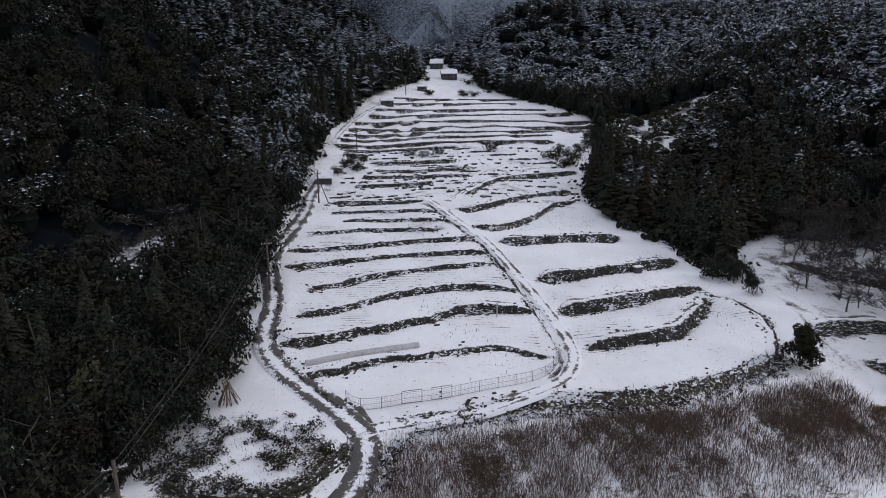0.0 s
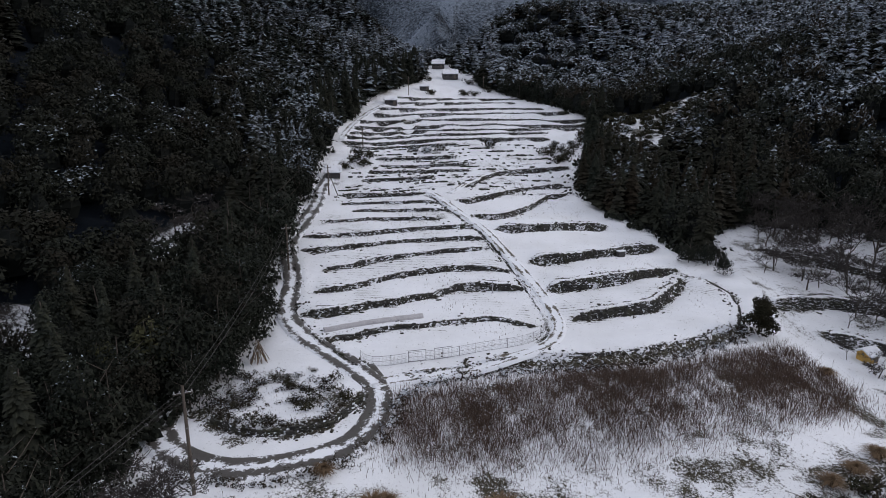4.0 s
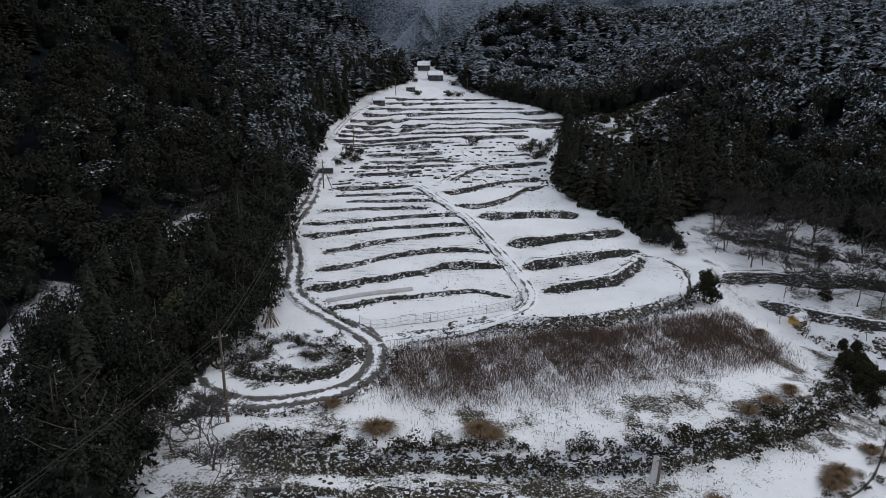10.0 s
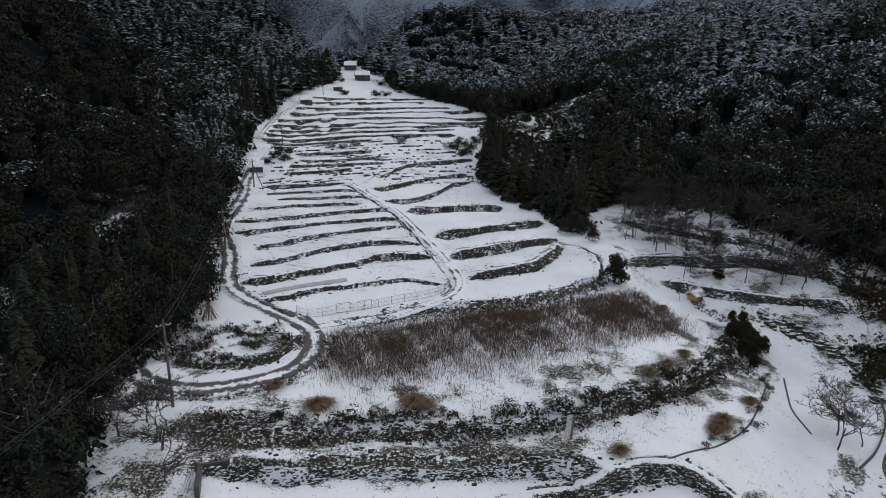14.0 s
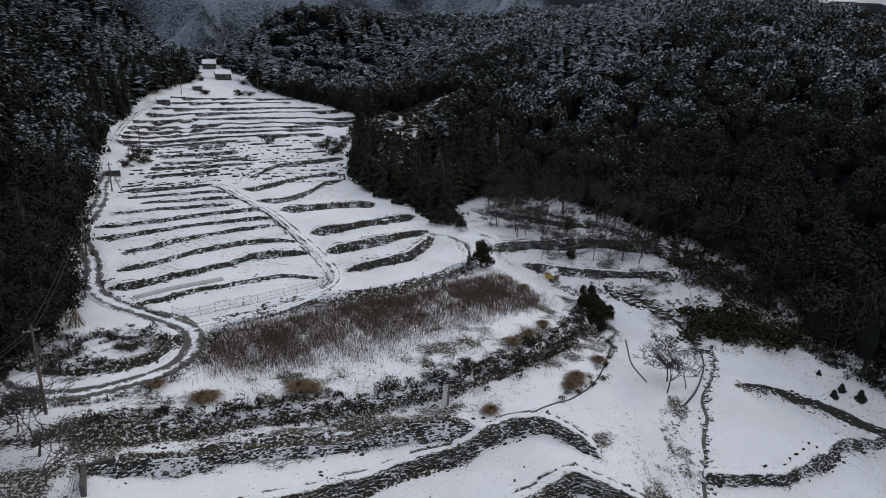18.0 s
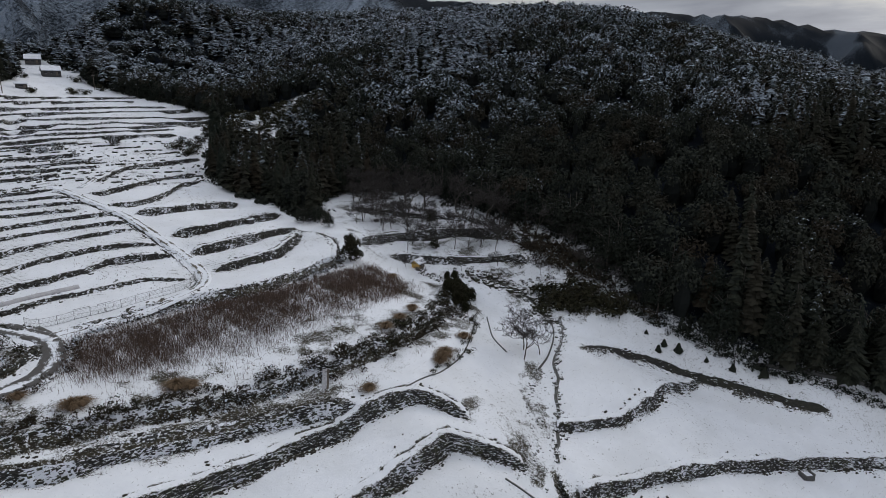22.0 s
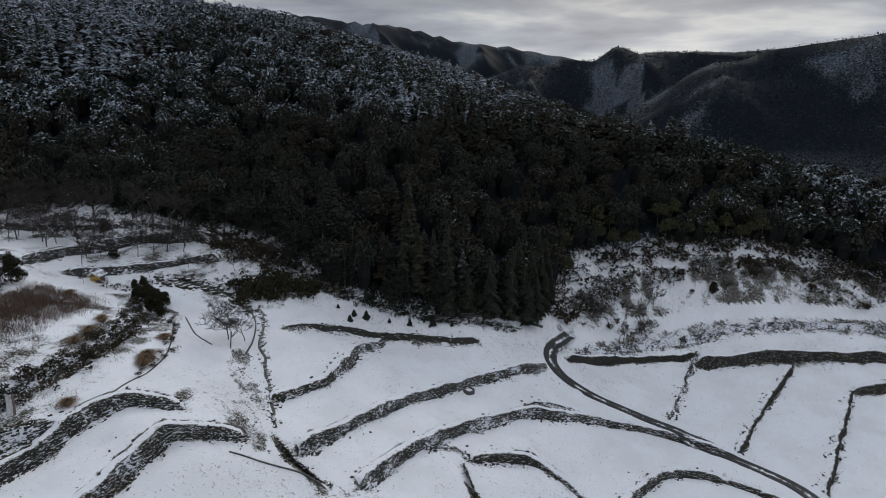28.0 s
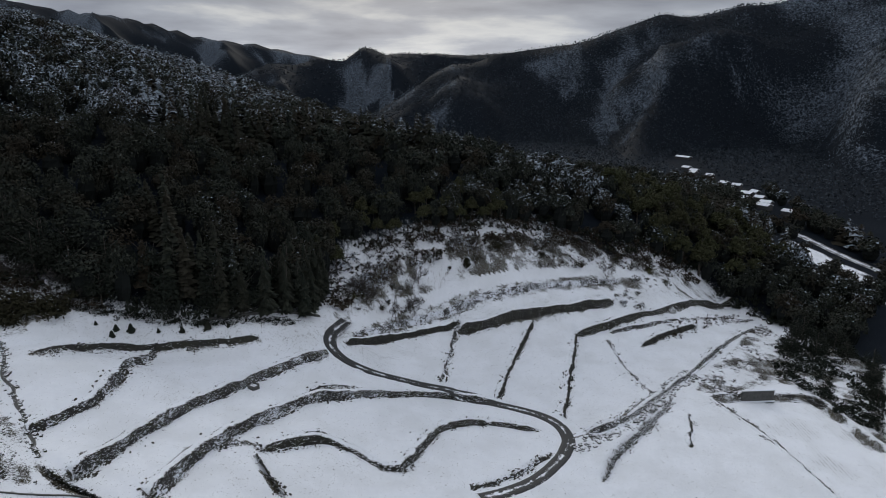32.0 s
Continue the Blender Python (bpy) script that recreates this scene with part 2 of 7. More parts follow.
def road_material(name, asphalt, cover):
    """Wet concrete lane with snow left between and beside the wheel tracks; 'across' runs from -1 to 1."""
    m, t, b = material(name)
    a = node(t, "ShaderNodeAttribute")
    a.attribute_name = "across"
    d = math_node(t, "ABSOLUTE", math_node(t, "SUBTRACT", math_node(t, "ABSOLUTE", a.outputs["Fac"]), 0.5))
    fine, mid = noise_of(t, 3.0, 6, 0.75), noise_of(t, 0.35, 4)
    keep = math_node(t, "ADD", math_node(t, "MULTIPLY", d, 1.5), math_node(t, "MULTIPLY", math_node(t, "SUBTRACT", noise_of(t, 2.0, 7, 0.8), 0.5), 2.6))
    keep = math_node(t, "ADD", keep, math_node(t, "MULTIPLY", math_node(t, "SUBTRACT", mid, 0.5), 2.2))
    wet = mix(t, fine, asphalt, tuple(v * 1.7 for v in asphalt))
    b.inputs["Specular IOR Level"].default_value = 0.25
    white = ramp(t, keep, [(cover, 0.0), (cover + 0.12, 1.0)])
    finish(t, b, mix(t, white, wet, (0.76, 0.78, 0.82)), ramp(t, white, [(0.0, 0.5), (1.0, 0.8)]), fine, 0.3, 0.05)
    return m


def far_material():
    """Far woods: conifers in a paler, bluer colour that stands for haze, frosted where the attribute says that snow
    clings.
    """
    m, t, b = material("far_wood_leaves")
    geo = node(t, "ShaderNodeNewGeometry")
    isl = geo.outputs["Random Per Island"]
    white = node(t, "ShaderNodeAttribute")
    white.attribute_name = "frost"
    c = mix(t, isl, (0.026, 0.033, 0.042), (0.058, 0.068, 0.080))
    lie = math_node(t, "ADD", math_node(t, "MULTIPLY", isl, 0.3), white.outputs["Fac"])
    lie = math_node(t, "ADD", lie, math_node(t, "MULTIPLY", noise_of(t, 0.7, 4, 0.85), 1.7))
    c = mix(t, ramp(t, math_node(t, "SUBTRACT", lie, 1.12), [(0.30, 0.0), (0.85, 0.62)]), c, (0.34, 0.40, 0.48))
    finish(t, b, c, 0.8)
    b.inputs["Specular IOR Level"].default_value = 0.05
    return m


M_GROUND = ground_material()
M_STONE = stone_material()
M_BANK = stone_material("mossy_stone", (0.028, 0.027, 0.024), 0.6, 0.95)
M_CEDAR = crown_material("cedar_needles", (0.018, 0.023, 0.020), (0.038, 0.043, 0.031))
M_LEAF = crown_material("evergreen_leaves", (0.020, 0.024, 0.022), (0.042, 0.047, 0.035))
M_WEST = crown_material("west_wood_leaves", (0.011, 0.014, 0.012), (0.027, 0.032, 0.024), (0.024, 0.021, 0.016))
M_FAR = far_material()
M_BAMBOO = crown_material("bamboo_leaves", (0.030, 0.035, 0.017), (0.076, 0.077, 0.040))
M_BARK = plain_material("bark", (0.045, 0.037, 0.03), (0.11, 0.095, 0.08), 4.0, 0.9, 0.78)
M_TWIG = plain_material("bare_twigs", (0.022, 0.018, 0.017), (0.058, 0.049, 0.044), 4.0, 0.9, 0.97)
M_SHRUB = foliage_material("shrub_leaves", (0.016, 0.018, 0.011), (0.046, 0.042, 0.024), 0.16, 0.26, 30, 60)
M_LADEN = foliage_material("snow_laden_bramble", (0.016, 0.014, 0.011), (0.046, 0.038, 0.030), 0.42, 0.48, 30, 60)
M_OLIVE = foliage_material("olive_shrub_leaves", (0.05, 0.055, 0.015), (0.14, 0.14, 0.04), 0.0, 0.05, 30, 60)
M_BRAMBLE = foliage_material("dead_bramble", (0.024, 0.019, 0.014), (0.062, 0.050, 0.038), 0.25, 0.30, 30, 60)
M_BUSH = foliage_material("bush_leaves", (0.012, 0.015, 0.009), (0.030, 0.031, 0.016), -0.5, -0.5, 30, 60, 0.1)
M_SOD = plain_material("dark_sod", (0.016, 0.014, 0.010), (0.046, 0.040, 0.026), 3.0, 0.95)
M_FACE = wall_face_material()
M_FACE_SNOWY = wall_face_material("snowy_rubble_face", 0.87)
M_FACE_DARK = wall_face_material("dark_rubble_face", 1.08)
M_REED = plain_material("dead_reeds", (0.074, 0.047, 0.037), (0.165, 0.112, 0.083), 2.0, 0.9)
M_STRAW = plain_material("pampas_straw", (0.09, 0.055, 0.03), (0.22, 0.145, 0.08), 3.0, 0.9)
M_ROAD = road_material("wet_concrete_road", (0.052, 0.048, 0.044), 0.36)
M_ROAD_LOW = road_material("wet_dark_lane", (0.022, 0.022, 0.022), 0.64)
M_TRACK = road_material("snowed_track", (0.07, 0.06, 0.045), 0.02)
M_STEEL = plain_material("galvanised_steel", (0.20, 0.20, 0.21), (0.34, 0.34, 0.35), 8.0, 0.5, None, 0.6)
M_WOOD = plain_material("weathered_wood", (0.07, 0.055, 0.045), (0.17, 0.14, 0.115), 5.0, 0.85, 0.8)
M_WALLBOARD = plain_material("dark_boards", (0.035, 0.033, 0.035), (0.09, 0.085, 0.085), 5.0, 0.85)
M_ROOF = plain_material("snow_on_roof", (0.72, 0.74, 0.79), (0.80, 0.82, 0.86), 1.5, 0.7)
M_PLASTIC = plain_material("dull_plastic_sheet", (0.36, 0.35, 0.36), (0.50, 0.49, 0.50), 1.5, 0.45)
M_YELLOW = plain_material("yellow_boards", (0.42, 0.25, 0.05), (0.60, 0.38, 0.10), 4.0, 0.7)
M_WATER = plain_material("stream_bed", (0.02, 0.02, 0.018), (0.06, 0.06, 0.05), 5.0, 0.35)
M_GLASS = plain_material("dark_window", (0.02, 0.022, 0.025), (0.04, 0.042, 0.045), 2.0, 0.15)
M_CONCRETE = plain_material("retaining_concrete", (0.05, 0.05, 0.048), (0.12, 0.118, 0.11), 3.0, 0.85)

# ---- plan ----
UPPER = [
    (0, 180, 58.4), (28, 182, 58.4), (0, 212, 62.6), (-28, 212, 63), (30, 212, 62.5), (0, 240, 67.2), (30, 245, 67.5), (0, 160, 54.4), (25, 160, 54.6), (-25, 160, 54.6),
]
# spot heights of the valley floor: x, y, ground z
VALLEY = [
    (-9, 51, 39.8), (11, 59, 39.8), (-11, 52, 39.6), (18, 69, 40.3), (39, 66, 39.4), (-22, 77, 42.9), (7, 77, 41.9), (39, 85, 41.5),
    (31, 92, 43.9), (33, 107, 44.6), (10, 97, 45.9), (-4, 126, 50.2), (7, 142, 52), (28, 133, 48.8), (-30, 137, 49.5), (-31, 178, 58.5),
    (51, 212, 62.2), (-21, 35, 38.4), (-17, 25, 37.5), (-4, 49, 38.6), (23, 31, 34.6), (42, 41, 35.6), (55, 43, 32), (60, 67, 36),
]
LOWER = [
    (36, 17, 30.4), (49, 15, 26), (58, 28, 29.2), (64, 26, 29.6), (72, 17, 25.5), (87, 20, 21.2), (80, -3, 17.2), (75, -33, 6.5),
    (108, -49, 4), (139, -38, 7.5), (142, -72, 4), (87, -66, 3.5), (116, -86, 2.4), (130, -10, 19.8), (159, -85, 8), (205, -134, -4),
    (48, 78, 42), (70, 78, 39.2), (54, 70, 36.5), (54, 45, 33), (66, 49, 30.8), (74, 88, 40.5), (70, 100, 43), (5, 15, 30), (125, -58, 4.6),
]
HILLS = [
    (-48, 53, 39), (-75, 50, 45), (-60, 110, 58), (-100, 150, 90), (-150, 90, 95), (-110, 30, 60), (-130, 250, 125), (-48, 180, 66),
    (-55, 240, 84), (-80, 350, 113), (-56, 393, 123), (-14, 396, 88), (48, 396, 126), (82, 384, 126), (0, 318, 82), (2, 270, 73), (2, 430, 92), (20, 620, 102), (60, 300, 80), (110, 430, 124), (170, 541, 136),
    (150, 300, 105), (85, 200, 72), (120, 240, 88), (200, 150, 99), (135, 67, 63), (95, 50, 41), (60, 125, 47), (95, 110, 52),
]
EDGES = [
    (105, 20, 36), (156, -19, 31), (153, -40, 19.5), (172, -80, 16), (166, 0, 47), (185, -40, 46), (210, -90, 32), (240, 40, 55), (300, -60, 8), (222, -112, 25), (214, -140, 6),
    (0, -30, 18), (40, -60, 4), (-60, -40, 22), (0, -130, 2), (100, -160, -4), (-150, -120, 30), (250, -200, -6), (-250, 50, 120), (-250, 300, 170),
    (300, 300, 126), (225, 215, 112), (400, -200, 4), (165, -145, -3), (200, -152, -4), (500, -100, 20), (420, 10, 35),
]
# terrace walls in plan: drop in metres, how far the ground is levelled, points with the upper field on the left
WALLS = {
    'w1': (0.5, 4, [(-14.9, 61.5), (-11.1, 62.5), (-6.6, 64.8), (-1.4, 66.0), (2.7, 67.5), (6.6, 68.5), (9.7, 67.6), (12.2, 66.7)]),
    'w2': (1.05, 6, [(-19.2, 67.8), (-15.1, 68.9), (-11.5, 70.8), (-7.6, 72.2), (-2.4, 74.8), (0.0, 76.4), (3.0, 78.1), (7.3, 78.5), (12.1, 78.2)]),
    'w3': (0.55, 6, [(-19.3, 74.9), (-15.1, 76.0), (-11.6, 78.0), (-8.7, 80.6), (-4.0, 82.6), (1.8, 84.0), (6.0, 84.8), (10.5, 83.9)]),
    'w4': (0.55, 6, [(-19.1, 82.3), (-14.2, 84.6), (-9.8, 87.8), (-5.6, 88.8), (1.9, 91.1), (7.4, 92.1)]),
    'w5': (0.6, 6, [(-24.9, 89.1), (-20.3, 90.4), (-16.7, 92.0), (-10.4, 94.0), (-2.6, 95.2), (7.6, 96.3)]),
    'w6': (0.6, 6, [(-25.4, 95.6), (-18.6, 96.8), (-10.8, 98.9), (-2.5, 101.3), (5.9, 102.0)]),
    'w7': (0.5, 6, [(-23.3, 103.4), (-20.0, 105.1), (-14.9, 106.7), (-9.9, 106.5), (-4.8, 106.2), (-0.9, 106.1)]),
    'w8': (0.5, 6, [(-18.9, 112.0), (-14.8, 112.6), (-10.8, 111.1), (-5.7, 111.7), (0.8, 111.9)]),
    'w9': (0.55, 6, [(-22.2, 118.1), (-16.4, 118.6), (-8.9, 117.4), (-1.3, 117.0)]),
    'w10': (0.8, 7, [(-24.3, 128.1), (-16.7, 126.3), (-8.7, 123.6), (-4.2, 123.8)]),
    'w11': (0.7, 8, [(-20.6, 142.5), (-11.1, 140.8), (-5.4, 139.7), (-2.6, 140.6)]),
    'w12': (0.7, 8, [(-19.9, 148.9), (-10.2, 148.0), (-4.2, 146.9), (6.9, 145.6)]),
    'w13': (0.7, 8, [(-17.6, 153.8), (-8.9, 151.4), (1.8, 151.5), (8.1, 153.2)]),
    'w14': (0.7, 8, [(-19.0, 159.5), (-12.4, 159.2), (-1.2, 160.1), (4.3, 159.3)]),
    'f1': (1, 6, [(-28.7, 170.6), (-11.1, 173.1), (5.1, 172.9)]),
    'f2': (1.4, 6, [(-31.1, 172.5), (-11.4, 178.1), (7.0, 176.8), (32.5, 180.8)]),
    'f3': (0.8, 6, [(-31.5, 180.0), (-11.9, 187.5), (7.4, 185.8), (34.0, 190.6)]),
    'f4': (1.2, 6, [(-30.2, 186.0), (-12.3, 195.5), (7.6, 192.3), (45.6, 199.1)]),
    'f5': (1.5, 6, [(-30.1, 194.8), (-12.7, 203.7), (7.9, 200.2), (49.1, 203.4)]),
    'f6': (1.5, 6, [(-30.5, 206.3), (-13.3, 214.6), (8.3, 211.6), (51.6, 215.1)]),
    'f7': (1.0, 6, [(-26.6, 218.5), (-2.6, 225.6), (20.2, 227.5), (48.2, 229.9)]),
    'f8': (1.0, 6, [(-25.1, 225.4), (-2.6, 234.8), (21.1, 238.4), (40.1, 237.6)]),
    'f9': (0.8, 6, [(-19.0, 236.1), (4.6, 248.8), (29.9, 253.7)]),
    'f10': (0.8, 6, [(-20.0, 243.0), (4.8, 257.7), (33.6, 264.4)]),
    'r1': (1.5, 6, [(17.9, 69.2), (22.0, 71.0), (26.4, 72.1), (30.0, 73.1), (32.5, 75.3), (36.4, 80.4), (38.6, 84.3)]),
    'r2': (1.4, 5, [(16.1, 78.1), (20.8, 80.0), (26.6, 81.8), (33.0, 84.9), (39.0, 87.9)]),
    'r3': (1.3, 5, [(14.5, 87.4), (19.2, 88.7), (25.0, 90.8), (30.0, 92.9), (39.7, 99.2)]),
    'r4': (1.2, 5, [(9.8, 101.2), (13.2, 101.5), (21.3, 105.1), (28.2, 108.4), (33.3, 110.1)]),
    'r5': (0.8, 5, [(5.4, 108.4), (9.9, 107.8), (15.6, 113.1), (21.1, 122.0), (24.1, 128.1), (28.9, 130.9)]),
    'r6': (0.8, 5, [(2.6, 118.4), (5.1, 117.6), (11.9, 124.8), (19.2, 131.8), (29.1, 137.6)]),
    'r7': (0.6, 6, [(4.9, 128.9), (8.7, 137.1), (15.0, 144.9), (25.8, 148.2), (33.2, 151.2)]),
    'ef': (1.0, 4, [(39.6, 67.4), (41.7, 70.2), (43.4, 75.6), (42.8, 82.5), (39.6, 86.6)]),
    'edge': (1.2, 5, [(-4.5, 52.8), (3.0, 55.3), (9.8, 57.0), (15.0, 57.9), (21.1, 58.4), (28.0, 60.8), (34.7, 64.2), (39.9, 67.5)]),
    'reedbank': (2.2, 5, [(-17.2, 29.2), (-14.1, 27.4), (-7.3, 28.7), (0.7, 30.5), (10.3, 30.4), (19.8, 31.1), (26.1, 32.3), (36.1, 35.0), (49.1, 44.0), (62.6, 56.3)]),
    'streambank': (1, 6, [(-17.1, 23.8), (-9.0, 24.8), (0.6, 26.8), (6.2, 26.8), (11.9, 26.1), (17.4, 25.0), (21.7, 24.0)]),
    'a1': (1.0, 6, [(-14.9, 23.6), (-8.5, 24.0), (-1.0, 25.2), (7.6, 25.4), (14.6, 25.0), (23.9, 23.2)]),
    'a2': (1.7, 6, [(-4.0, 17.8), (3.5, 19.3), (15.7, 21.5), (23.0, 22.4), (29.5, 23.2), (32.2, 22.9), (34.0, 20.8), (36.2, 17.4)]),
    'a3': (2.1, 5, [(10.0, 10.2), (19.0, 12.1), (25.7, 13.7), (30.4, 14.9), (31.8, 15.0), (34.4, 13.2), (37.9, 10.9), (39.0, 9.8)]),
    'b1': (1, 7, [(48.7, 15.3), (54.6, 13.6), (62.3, 12.0), (77.5, 17.7), (86.7, 19.1)]),
    'b2': (1.3, 7, [(43.0, 4.8), (51.2, 4.6), (64.2, 3.0), (82.0, -1.1), (90.8, -4.6), (102.9, -11.3)]),
    'b3': (1.4, 7, [(44.2, -3.8), (54.8, -4.1), (66.1, -6.1), (80.0, -10.9), (87.3, -14.1), (97.6, -25.8), (103.6, -35.8), (103.8, -46.5)]),
    'b4': (1.1, 7, [(63.5, -11.1), (73.0, -17.5), (73.5, -23.4), (70.9, -29.0), (72.3, -32.6), (82.7, -35.0), (90.7, -38.3), (94.7, -46.8), (92.2, -57.3)]),
    'g1': (1.2, 6, [(66.5, 27.5), (75.9, 26.1), (84.0, 23.0), (88.7, 16.6), (89.7, 12.3), (92.4, 6.5), (96.7, 1.4)]),
    'n1': (0.5, 5, [(109.6, -36.4), (128.6, -37.3), (140.2, -38.5)]),
    'n2': (0.9, 6, [(104.8, -49.4), (127.6, -53.8), (145.9, -59.8)]),
    'n3': (1, 6, [(97.9, -63.4), (120.8, -67.4), (143.1, -71.9)]),
    'n0': (2.3, 6, [(137.7, -38.7), (146.8, -59.8), (160.2, -85.1)]),
    'n00': (0.8, 5, [(110.4, -13.9), (127.3, -24.4), (140.2, -38.5)]),
    'n4': (1.4, 6, [(143.1, -71.9), (152.7, -86.5), (167.8, -105.8), (190.8, -122.4), (204.6, -138.3)]),
    'n5': (0.7, 4, [(90.9, -68.0), (98.3, -76.1), (112.5, -85.4), (122.2, -83.2), (142.7, -80.8)]),
    'n6': (1.1, 5, [(141.5, -89.9), (150.3, -98.5), (160.4, -110.3)]),
    'hb': (1.4, 4, [(114.8, -14.6), (134.0, -26.2), (144.8, -39.6), (152.0, -54.0), (160.2, -70.2), (171.2, -88.8)]),
    'o1': (2.1, 5, [(48.5, 74.8), (58.9, 79.1), (73.1, 77.6), (79.7, 71.0), (83.2, 65.3), (83.5, 59.9)]),
    'o2': (1.2, 5, [(54.6, 71.2), (65.6, 66.2), (74.5, 62.1), (78.4, 59.3), (79.3, 56.6)]),
    'o0': (0.9, 5, [(58.9, 100.2), (67.3, 94.5), (78.7, 86.0), (82.9, 71.0)]),
    'k1': (0.9, 4, [(-23.3, 44.4), (-19.0, 41.7), (-15.2, 42.2), (-11.4, 43.9), (-9.0, 47.5), (-8.8, 49.2)]),
    'kerb': (0.4, 2, [(-26.3, 90.5), (-24.7, 85.3), (-23.1, 80.5), (-22.2, 76.0), (-21.1, 71.1), (-19.5, 66.4), (-16.8, 62.0), (-13.0, 58.0), (-10.0, 54.5)]),
    'pk': (0.4, 2, [(-3.6, 122.9), (1.6, 109.8), (5.2, 102.6), (7.6, 96.3), (10.1, 87.7), (12.1, 81.3), (13.2, 74.1), (14.0, 68.8), (13.8, 65.1), (12.0, 61.9)]),
    'q1': (1, 5, [(77.4, -68.0), (83.8, -70.6), (93.3, -77.5), (103.0, -84.6), (109.5, -88.8)]),
    'q2': (0.4, 4, [(91.1, -87.6), (105.2, -91.5)]),
    'q3': (2.4, 3, [(113.8, -99.8), (116.5, -107.1), (116.9, -112.5), (119.2, -120.1), (119.2, -125.4), (108.0, -127.1), (97.5, -128.1)]),
    'q5': (1.1, 3, [(91.8, -66.9), (100.0, -77.7), (109.8, -85.0), (126.4, -97.8), (144.7, -111.2), (172.6, -133.4)]),
    'n7': (0.5, 4, [(147.3, -81.9), (153.3, -93.5), (161.8, -105.5)]),
    'q7': (0.7, 4, [(71.1, -44.5), (77.5, -53.4), (84.2, -59.2)]),
    'm5': (0.4, 4, [(54.3, -18.0), (57.3, -14.7), (61.7, -10.8)]),
    'h0': (1.2, 4, [(41.7, -1.7), (40.6, 0.5), (41.2, 4.7), (42.2, 7.6)]),
    'm6': (0.4, 3, [(44.7, -4.8), (55.6, -4.1), (60.7, -5.2), (64.3, -8.7), (63.5, -10.9), (68.8, -14.1), (74.2, -18.4)]),
    'm8': (0.5, 3, [(81.4, -11.1), (86.0, -12.8), (91.5, -15.8), (94.3, -19.9)]),
    'q8': (0.35, 3, [(80.0, -109.8), (88.7, -108.0), (100.0, -105.3), (106.6, -102.0), (114.8, -99.3)]),
}
ROAD_UP = [(-7.6, 51.1), (-10.1, 54.3), (-15.2, 59.3), (-19.5, 64.2), (-21.9, 68.7), (-22.7, 74.3), (-23.1, 78.6), (-25.3, 85.2), (-27.5, 91.5), (-26.8, 101.0), (-26.9, 117.1), (-29.9, 133.9), (-29.7, 142.3), (-28.9, 150.1)]
HAIRPIN = [(-9.5, 54.9), (-7.3, 50.6), (-6.7, 46.9), (-8.0, 42.0), (-11.3, 39.0), (-16.9, 36.8), (-21.1, 37.1), (-25.4, 39.5), (-27.9, 42.7), (-28.6, 46.0), (-27.7, 48.0)]
PATH_MID = [(-4.3, 127.3), (1.4, 114.1), (6.3, 103.3), (8.6, 96.9), (11.1, 88.8), (12.9, 83.2), (14.4, 78.0), (15.6, 71.8), (15.8, 66.9), (13.9, 62.0), (10.9, 58.4), (4.1, 55.6), (-1.6, 53.8), (-5.9, 52.3), (-7.9, 51.1)]
PATH_NE = [(1.1, 123.7), (5.1, 132.5), (8.9, 140.7), (16.6, 148.7), (24.8, 154.6), (34.6, 158.7)]
ROAD_FAR = [(-31.4, 175.2), (-31.5, 190.7), (-30.3, 216.2), (-21.3, 236.0)]
ROAD_LOW = [(118.7, -11.7), (108.6, -9.6), (104.1, -12.2), (103.6, -19.5), (105.7, -28.0), (105.0, -40.5), (101.0, -52.2), (97.1, -60.7), (90.4, -63.6), (82.8, -60.5), (80.4, -58.5)]
ROAD_LOW = ROAD_LOW[:-2] + [(85.2, -62.1), (81.5, -60.1), (75.9, -56.0), (71.8, -50.9), (68.8, -46.1)]
ROAD_BRANCH = [(90.4, -63.6), (95.2, -72.6), (105.8, -82.8), (116.9, -89.8), (126.0, -98.0), (156.8, -120.4)]
PATH_LOW = [(55.1, 26.9), (50.3, 22.6), (47.4, 16.8), (41.8, 10.9), (37.7, 7.7)]
FENCE = [(-9.9, 56.1), (-8.6, 54.6), (-5.5, 55.5), (-1.7, 56.7), (2.9, 58.2), (6.3, 59.3), (9.9, 60.6), (12.3, 63.1), (14.0, 66.7)]
REEDS = [(-4.8, 49.8), (9.4, 54.1), (27.0, 57.4), (37.4, 61.2), (47.0, 65.3), (49.7, 57.2), (43.7, 49.4), (28.7, 43.1), (19.0, 40.1), (7.6, 38.5), (-2.4, 38.2), (-6.3, 38.9)]
PATCHY = [(117.8, -96.9), (133.1, -105.5), (149.1, -118.1), (184.3, -140.5), (143.2, -134.3), (124.8, -126.8), (127.3, -121.1), (115.8, -100.9)]
BRUSHY = [(133.5, -122.6), (143.5, -126.0), (164.0, -138.0), (172.0, -150.0), (153.5, -154.0), (140.6, -153.9), (99.5, -130.2), (110.9, -128.2), (121.0, -126.4)]
FURROW_LOW = [(108.9, -104.1), (114.4, -112.7), (117.6, -124.6), (95.7, -126.9), (81.6, -118.9), (80.3, -111.1)]
HILL_TRACK = [(121.5, -13.6), (137.5, -23.0), (147.6, -35.8), (155.0, -51.0), (163.2, -67.2), (174.4, -86.0), (184.1, -105.7)]
SIDEBROOK = [(73.2, 39.8), (66.6, 32.5), (60.4, 27.6), (56.0, 22.6), (51.4, 17.7), (48.0, 13.9), (43.8, 9.8)]
